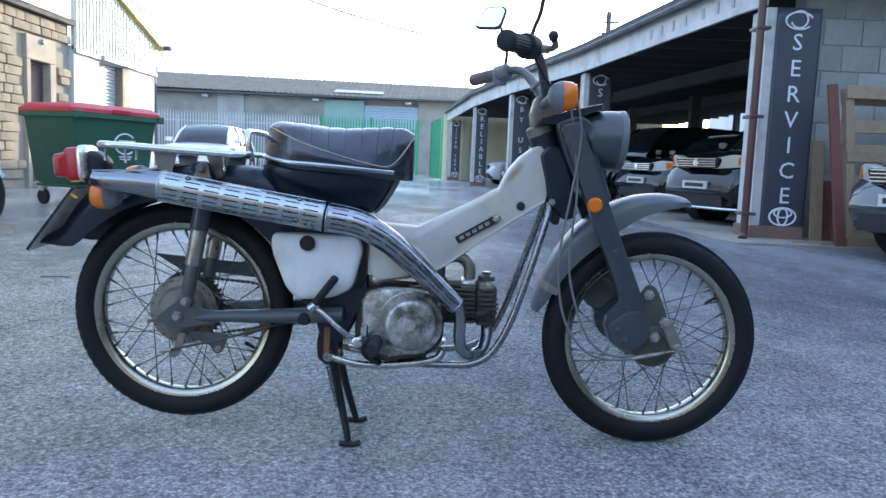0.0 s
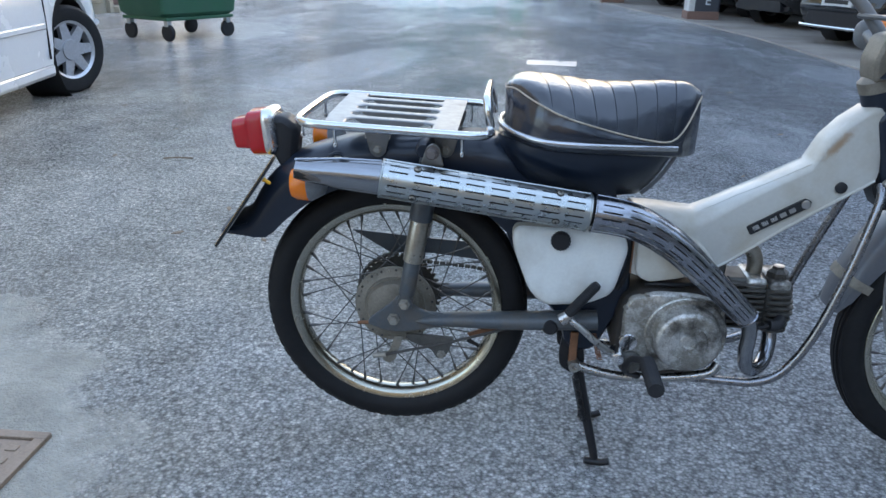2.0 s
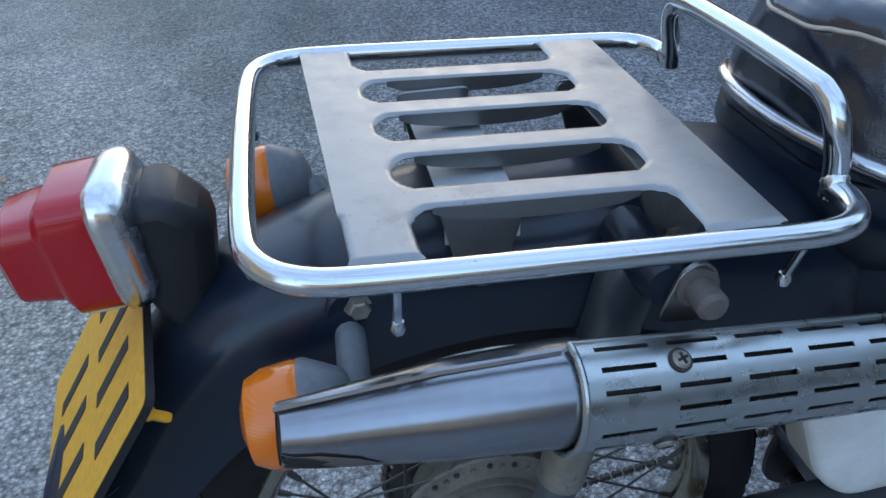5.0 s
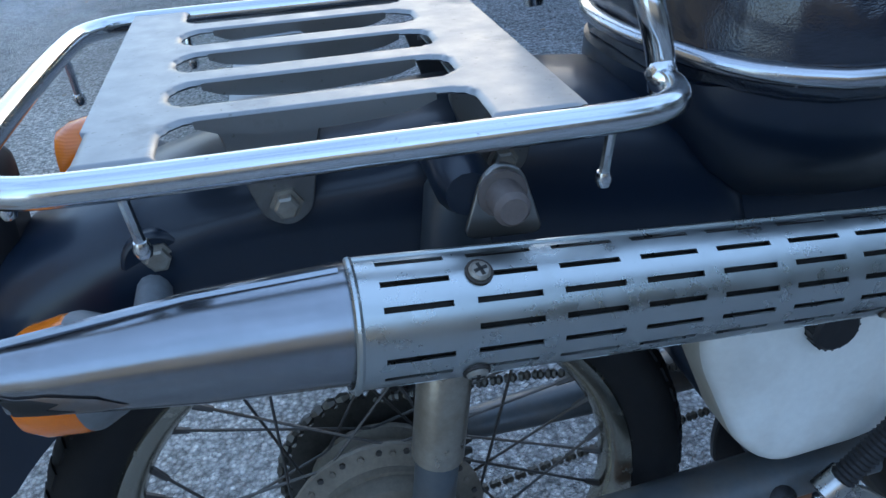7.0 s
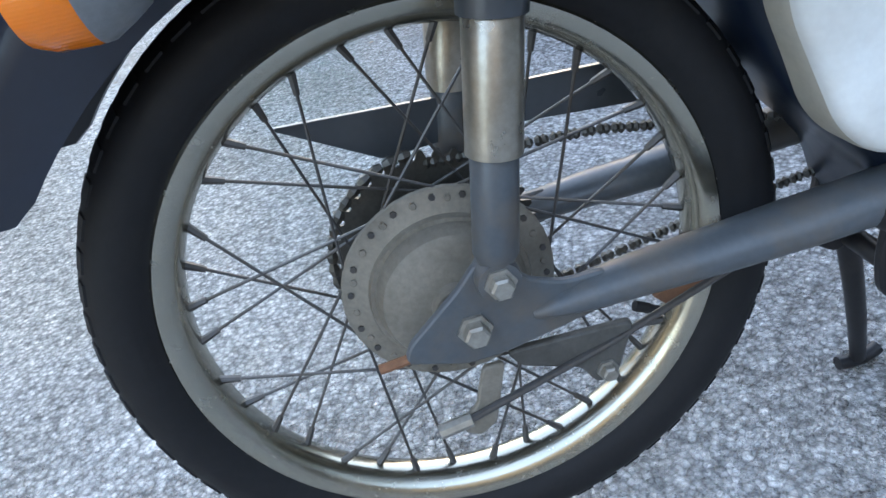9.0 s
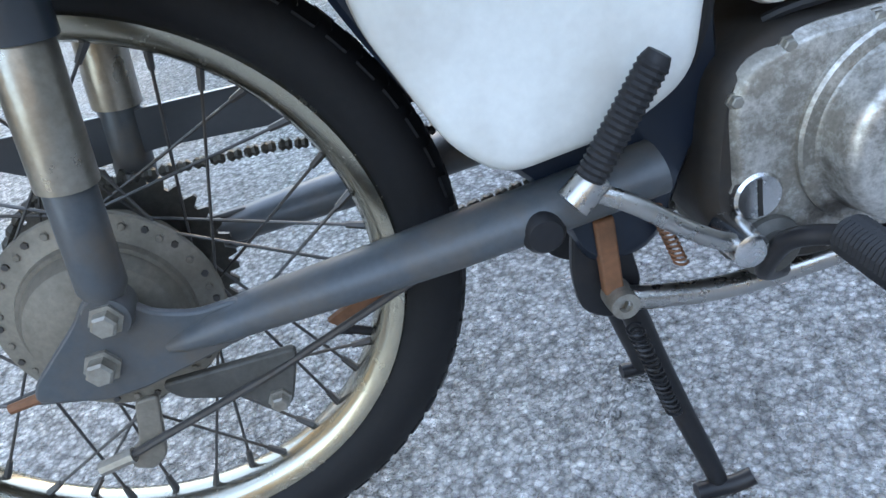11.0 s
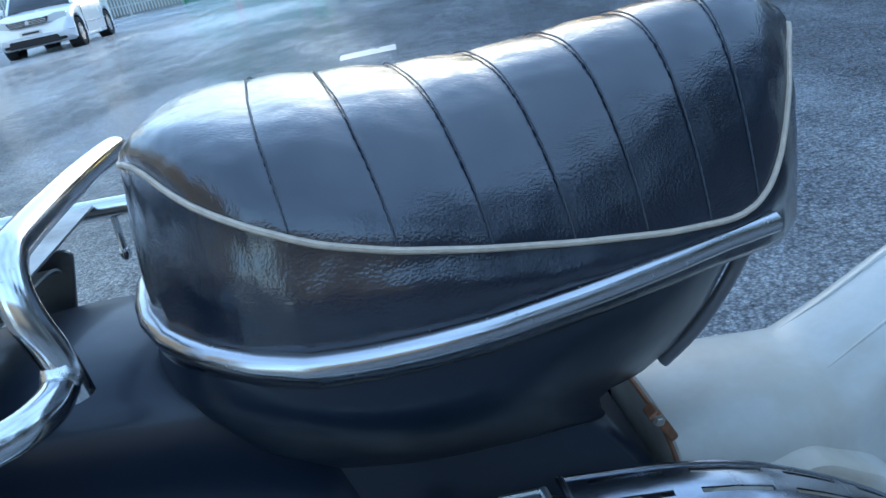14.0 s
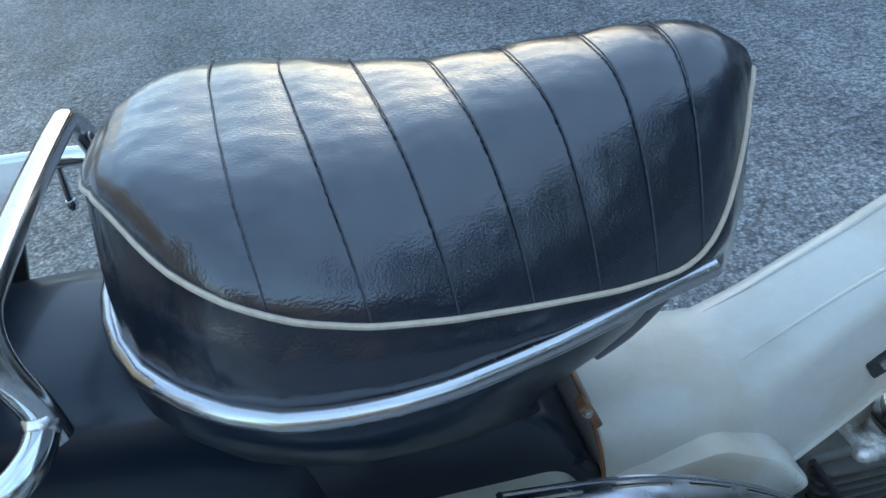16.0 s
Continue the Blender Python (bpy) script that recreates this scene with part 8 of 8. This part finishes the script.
make_car("coupe", "white low coupe car in a covered bay", nose_at(2.65, 21.0, 197, 4.3), 4.3, 1.74, 1.32, CAR_WHITE, 0.31, nose=0.62, belt=0.82)
make_car("small_car", "white small car in the end bay", nose_at(2.2, 26.0, 190, 3.8), 3.8, 1.64, 1.45, CAR_WHITE, 0.29)
make_car("off_road_car", "dark green sport utility car beside the pallets", nose_at(4.66, 4.72, 190, 4.3, 0.0), 4.3, 1.70, 1.65, CAR_NAVY, 0.34, bonnet=0.26, belt=0.98, nose=0.84, lamp=HEADLAMP)

# ---- wheeled bin ----
bin_ = thing("wheeled_bin", "large green plastic wheeled bin with a red lid", "bin", pose(-3.93, 8.10, 0, 0, 0, 63))
def ring_xy(hx, hy, z, r=0.06):
    return [V(a, b, z) for a, b in rounded([(-hx, -hy), (hx, -hy), (hx, hy), (-hx, hy)], r, 4)]
part("body", loft(bmesh.new(), [ring_xy(0.50, 0.36, 0.26, 0.10), ring_xy(0.56, 0.42, 0.32, 0.08), ring_xy(0.63, 0.48, 1.08, 0.06), ring_xy(0.64, 0.49, 1.10, 0.06), ring_xy(0.68, 0.53, 1.105, 0.06), ring_xy(0.68, 0.53, 1.16, 0.06)]), BIN_GREEN, bin_, "scuffed green plastic tub", smooth=40)
part("lid", loft(bmesh.new(), [ring_xy(0.68, 0.53, 1.165, 0.06), ring_xy(0.675, 0.525, 1.21, 0.06), ring_xy(0.62, 0.44, 1.27, 0.10), ring_xy(0.45, 0.25, 1.285, 0.10)]), BIN_RED, bin_, "bright red plastic lid", smooth=40)
part("lid_grip", boxes(((-0.12, -0.545, 1.175), (0.16, -0.52, 1.225))), BIN_RED, bin_, bevel=0.008)
for x in (-0.66, 0.60):
    part("lid_clip", boxes(((x, -0.56, 1.09), (x + 0.09, -0.50, 1.18))), BIN_GREEN, bin_, bevel=0.01)
part("base_frame", boxes(((-0.52, -0.40, 0.235), (0.52, 0.40, 0.275))), BIN_GREEN, bin_, bevel=0.01)
for x in (-0.46, 0.46):
    for y in (-0.34, 0.34):
        w = part("castor", boxes(((x - 0.035, y - 0.035, 0.17), (x + 0.035, y + 0.035, 0.25))), GALV, bin_, "steel castor bracket", bevel=0.01)
        part("castor_wheel", lathe(bmesh.new(), [(0.03, -0.026), (0.094, -0.024), (0.1, -0.015), (0.1, 0.015), (0.094, 0.024), (0.03, 0.026)], (x, y, 0.10), "y" if x > 0 else "x", 24), GRIP, w)
# plain oval mark with bars on the long face
bm = bmesh.new()
tube(bm, [V(0.12 + 0.16 * math.cos(t), -0.468, 0.80 + 0.13 * math.sin(t)) for t in (radians(a) for a in range(40, 320, 8))], 0.012, 6)
part("mark_ring", bm, BANNER_INK, bin_, "pale oval mark")
for x0, x1, z0, z1 in ((0.02, 0.28, 0.77, 0.85), (0.02, 0.22, 0.63, 0.645), (0.04, 0.20, 0.60, 0.615)):
    part("mark_bar", boxes(((x0, -0.472, z0), (x1, -0.455, z1))), BANNER_INK, bin_, smooth=0)

# ---- banners on the pillars ----
def emblem_swirl(parent, x, y, z, r):
    for k, (a0, a1, sx) in enumerate(((20, 330, 1.0), (200, 480, 0.62))):
        bm = tube(bmesh.new(), [V(x + r * sx * math.cos(radians(a)), y, z + r * 0.62 * math.sin(radians(a)) + 0.10 * r * k) for a in range(a0, a1, 12)], r * 0.075, 6)
        part("emblem_arc", bm, BANNER_INK, parent)


def banner(post, text, label, size, oval):
    x, y, w = post
    x0, x1 = x + 0.10, x + w + 0.02
    yb = y - 0.012
    ob = thing("banner", label, "banner", group="pillar banners")
    bm = bmesh.new()
    n = 14
    rows_ = []
    for j in range(25):
        z = 0.04 + (2.58 - 0.04) * j / 24
        rows_.append([V(x0 + (x1 - x0) * i / n, yb + 0.004 * math.sin(i * 0.9 + z * 2.3) * (i / n), z) for i in range(n + 1)])
    loft(bm, rows_, cap=False, ring_closed=False)
    cl = part("cloth", bm, BANNER, ob, "dark slate grey vinyl banner", smooth=60)
    so = cl.modifiers.new("thickness", "SOLIDIFY")
    so.thickness, so.offset = 0.004, 0
    cx = (x0 + x1) / 2
    emblem_swirl(ob, cx, yb - 0.012, 2.44, 0.15)
    chars = list(text)
    top, low = 2.20, (0.50 if oval else 0.34)
    step = (top - low) / max(1, len(chars) - 1)
    for k, c in enumerate(chars):
        if c != " ":
            lettering("letter", c, size, BANNER_INK, Matrix.Translation((cx, yb - 0.010, top - k * step)) @ pose(0, 0, 0, 90, 0, 0), ob, 0.002)
    if oval:
        for sx, sz in ((0.15, 0.10), (0.055, 0.095)):
            part("oval", tube(bmesh.new(), [V(cx + sx * math.cos(radians(a)), yb - 0.012, 0.27 + sz * math.sin(radians(a))) for a in range(0, 360, 12)], 0.011, 6, closed=True), BANNER_INK, ob)
        part("oval", tube(bmesh.new(), [V(cx + 0.10 * math.cos(radians(a)), yb - 0.012, 0.31 + 0.05 * math.sin(radians(a))) for a in range(0, 360, 12)], 0.010, 6, closed=True), BANNER_INK, ob)
        part("name_bar", boxes(((cx - 0.17, yb - 0.012, 0.085), (cx + 0.17, yb - 0.008, 0.135))), BANNER_INK, ob, smooth=0)
    return ob


banner(POSTS[0], "SERVICE", "dark slate grey banner lettered service down a pillar", 0.26, True)
banner(POSTS[1], "SERVICE", "dark slate grey banner lettered down the second pillar", 0.22, False)
banner(POSTS[2], "BY US IN", "dark slate grey banner with white words by us in", 0.19, False)
banner(POSTS[3], "RELIABLE", "dark slate grey banner lettered reliable down a pillar", 0.23, True)
banner(POSTS[4], "SEVEN SEAS", "dark slate grey banner lettered seven seas down a pillar", 0.17, True)

# faded lettering on the fascia: plain bars
xa, ya, xb_, yb_ = 4.12, 6.75, 3.28, 13.2
for k, t in enumerate((0.10, 0.16, 0.22, 0.30, 0.36, 0.42, 0.48)):
    x, y = xa + (xb_ - xa) * t, ya + (yb_ - ya) * t
    p = part("faded_bar", boxes(((x - 0.012, y, 2.70), (x + 0.02, y + 0.24, 2.84))), FAINT_INK, bays, smooth=0)

# ---- downpipe on the first pillar ----
pipe = thing("downpipe", "dark red-brown iron downpipe on the white pillar", "downpipe", pose(4.03, 6.56, 0))
part("pipe", tube(bmesh.new(), [(0, 0, 0.0), (0, 0, 2.62)], 0.042, 16), BROWN_PIPE, pipe)
part("shoe", tube(bmesh.new(), spline([(0, 0, 0.10), (-0.005, -0.01, 0.06), (-0.03, -0.04, 0.02)], 4), 0.046, 14), BROWN_PIPE, pipe)
part("swan_neck", tube(bmesh.new(), spline([(0, 0, 2.58), (0.0, 0.02, 2.70), (-0.02, 0.15, 2.84), (-0.03, 0.2, 2.95)], 5), 0.040, 14), BROWN_PIPE, pipe)
for z in (0.28, 1.35, 2.30):
    part("pipe_clip", boxes(((-0.05, -0.05, z), (0.10, 0.19, z + 0.035))), BROWN_PIPE, pipe, bevel=0.008)

# ---- pallet and boards leaning on the wall ----
pallet = thing("pallet", "weathered pine pallet leaning upright against the wall", "pallet", pose(5.25, 6.06, 0.0, -10, 0, 2))
for k in range(6):
    z = 0.06 + k * 0.30
    part("board", boxes(((-0.33, 0.09, z), (0.80, 0.112, z + 0.14 + 0.03 * (k % 2)))), PALLET, pallet, bevel=0.003)
for z in (0.0, 0.92, 1.60):
    part("front_board", boxes(((-0.33, -0.022, z), (0.80, 0.0, z + 0.11 + (0.03 if z > 1.5 else 0)))), PALLET, pallet, bevel=0.003)
for x in (-0.33, 0.20, 0.70):
    part("stringer", boxes(((x, 0.0, 0.0), (x + 0.09, 0.09, 1.72))), PALLET, pallet, bevel=0.003)
red_board = thing("red_board", "old red-brown painted timber board leaning beside the pallet", "board", pose(4.80, 6.02, 0, -9, -3.5, 0))
part("face", boxes(((0.0, 0.0, 0.0), (0.10, 0.05, 1.74))), RED_TIMBER, red_board, bevel=0.004)
ply = thing("plywood_sheet", "sheet of weathered plywood leaning on the wall", "plywood", pose(5.62, 6.20, 0, -9, -4, 0))
part("face", boxes(((0, 0, 0.0), (1.1, 0.018, 1.74))), PALLET, ply, bevel=0.002)
plank = thing("plank", "short pale plank leaning on the wall", "plank", pose(4.80, 6.62, 0, -7, 0, 0))
part("face", boxes(((0, 0, 0), (0.14, 0.025, 1.15))), PALLET, plank, bevel=0.003)
crate = thing("dark_panel", "dark maroon panel leaning on the wall", "panel", pose(4.95, 6.75, 0, -5, 0, 0))
part("face", boxes(((0, 0, 0), (0.16, 0.03, 0.70))), RED_TIMBER, crate, bevel=0.004)
for x, y, a in ((4.45, 6.25, 12), (4.55, 6.3, -20), (4.7, 6.12, 4)):
    off = thing("offcut", "thin pale timber offcut on the ground", "offcut", pose(x, y, 0.02, 0, 0, a), "timber offcuts")
    part("strip", boxes(((0, 0, 0), (0.38, 0.025, 0.018))), PALLET, off, bevel=0.002)

# ---- poles and wires against the sky ----
pole = thing("telegraph_pole", "grey timber telegraph pole with cross arms", "pole", pose(9.4, 41.0, 0))
part("shaft", tube(bmesh.new(), [(0, 0, 0), (0, 0, 9.3)], [0.18, 0.13], 12), DARK_TIMBER, pole)
for z, w in ((8.1, 0.9), (8.7, 0.6)):
    part("cross_arm", boxes(((-w * 0.4, -0.06, z), (w, 0.06, z + 0.10))), DARK_TIMBER, pole, smooth=0)
mast = thing("mast", "slim grey mast with a camera head", "mast", pose(-15.3, 40.5, 0))
part("shaft", tube(bmesh.new(), [(0, 0, 0), (0, 0, 10.2)], [0.17, 0.13], 12), DARK_TIMBER, mast)
part("head", boxes(((-0.5, -0.15, 8.2), (-0.1, 0.15, 8.6)), ((-0.12, -0.2, 7.6), (0.12, 0.2, 8.0))), DARK_TIMBER, mast, bevel=0.03)
thin = thing("aerial", "thin pole above the roof", "pole", pose(6.9, 41.0, 0))
part("shaft", tube(bmesh.new(), [(0, 0, 0), (0, 0, 7.0)], 0.05, 8), DARK_TIMBER, thin)
wire = thing("overhead_wire", "thin overhead wire sagging between poles", "wire")
part("strand", tube(bmesh.new(), [V(-8 + 1.5 * i, 41.0, 9.6 - 0.62 * math.sin(0.0) - 2.55 * (1 - (1 - i / 10) ** 2)) for i in range(11)], 0.035, 5), DARK_TIMBER, wire)

# ---- traffic cone and low kerb by the fence ----
cone = thing("marker_post", "small red and white marker post by the fence", "marker", pose(-3.6, 40.0, 0))
part("stem", tube(bmesh.new(), [(0, 0, 0), (0, 0, 0.9)], [0.16, 0.08], 12), BIN_RED, cone)
part("band", tube(bmesh.new(), [(0, 0, 0.45), (0, 0, 0.62)], [0.125, 0.108], 12), RENDER, cone)

# ---- small litter on the asphalt ----
rng = random.Random(8)
for i in range(46):
    x, y = rng.uniform(-3.0, 2.2), rng.uniform(0.5, 6.5)
    leaf = part("leaf_scrap", loft(bmesh.new(), [[V(0.03 * math.cos(a) * (1 + 0.4 * math.sin(3 * a)), 0.012 * math.sin(a), 0.0) for a in (2 * math.pi * k / 9 for k in range(9))], [V(0.028 * math.cos(a), 0.010 * math.sin(a), 0.005) for a in (2 * math.pi * k / 9 for k in range(9))]]), PALLET, at=pose(x, y, 0.0, 0, 0, rng.uniform(0, 180)) @ Matrix.Scale(rng.uniform(0.25, 0.8), 4))
    tagged(leaf, "small pale leaf scrap on the asphalt", "leaf", "scattered leaf scraps")
twig = part("twig", tube(bmesh.new(), [(-0.07, 0, 0.006), (0.0, 0.006, 0.008), (0.08, -0.008, 0.006)], 0.004, 6), PALLET, at=pose(-1.49, 2.26, 0, 0, 0, 12))
tagged(twig, "thin pale twig lying on the asphalt", "twig")
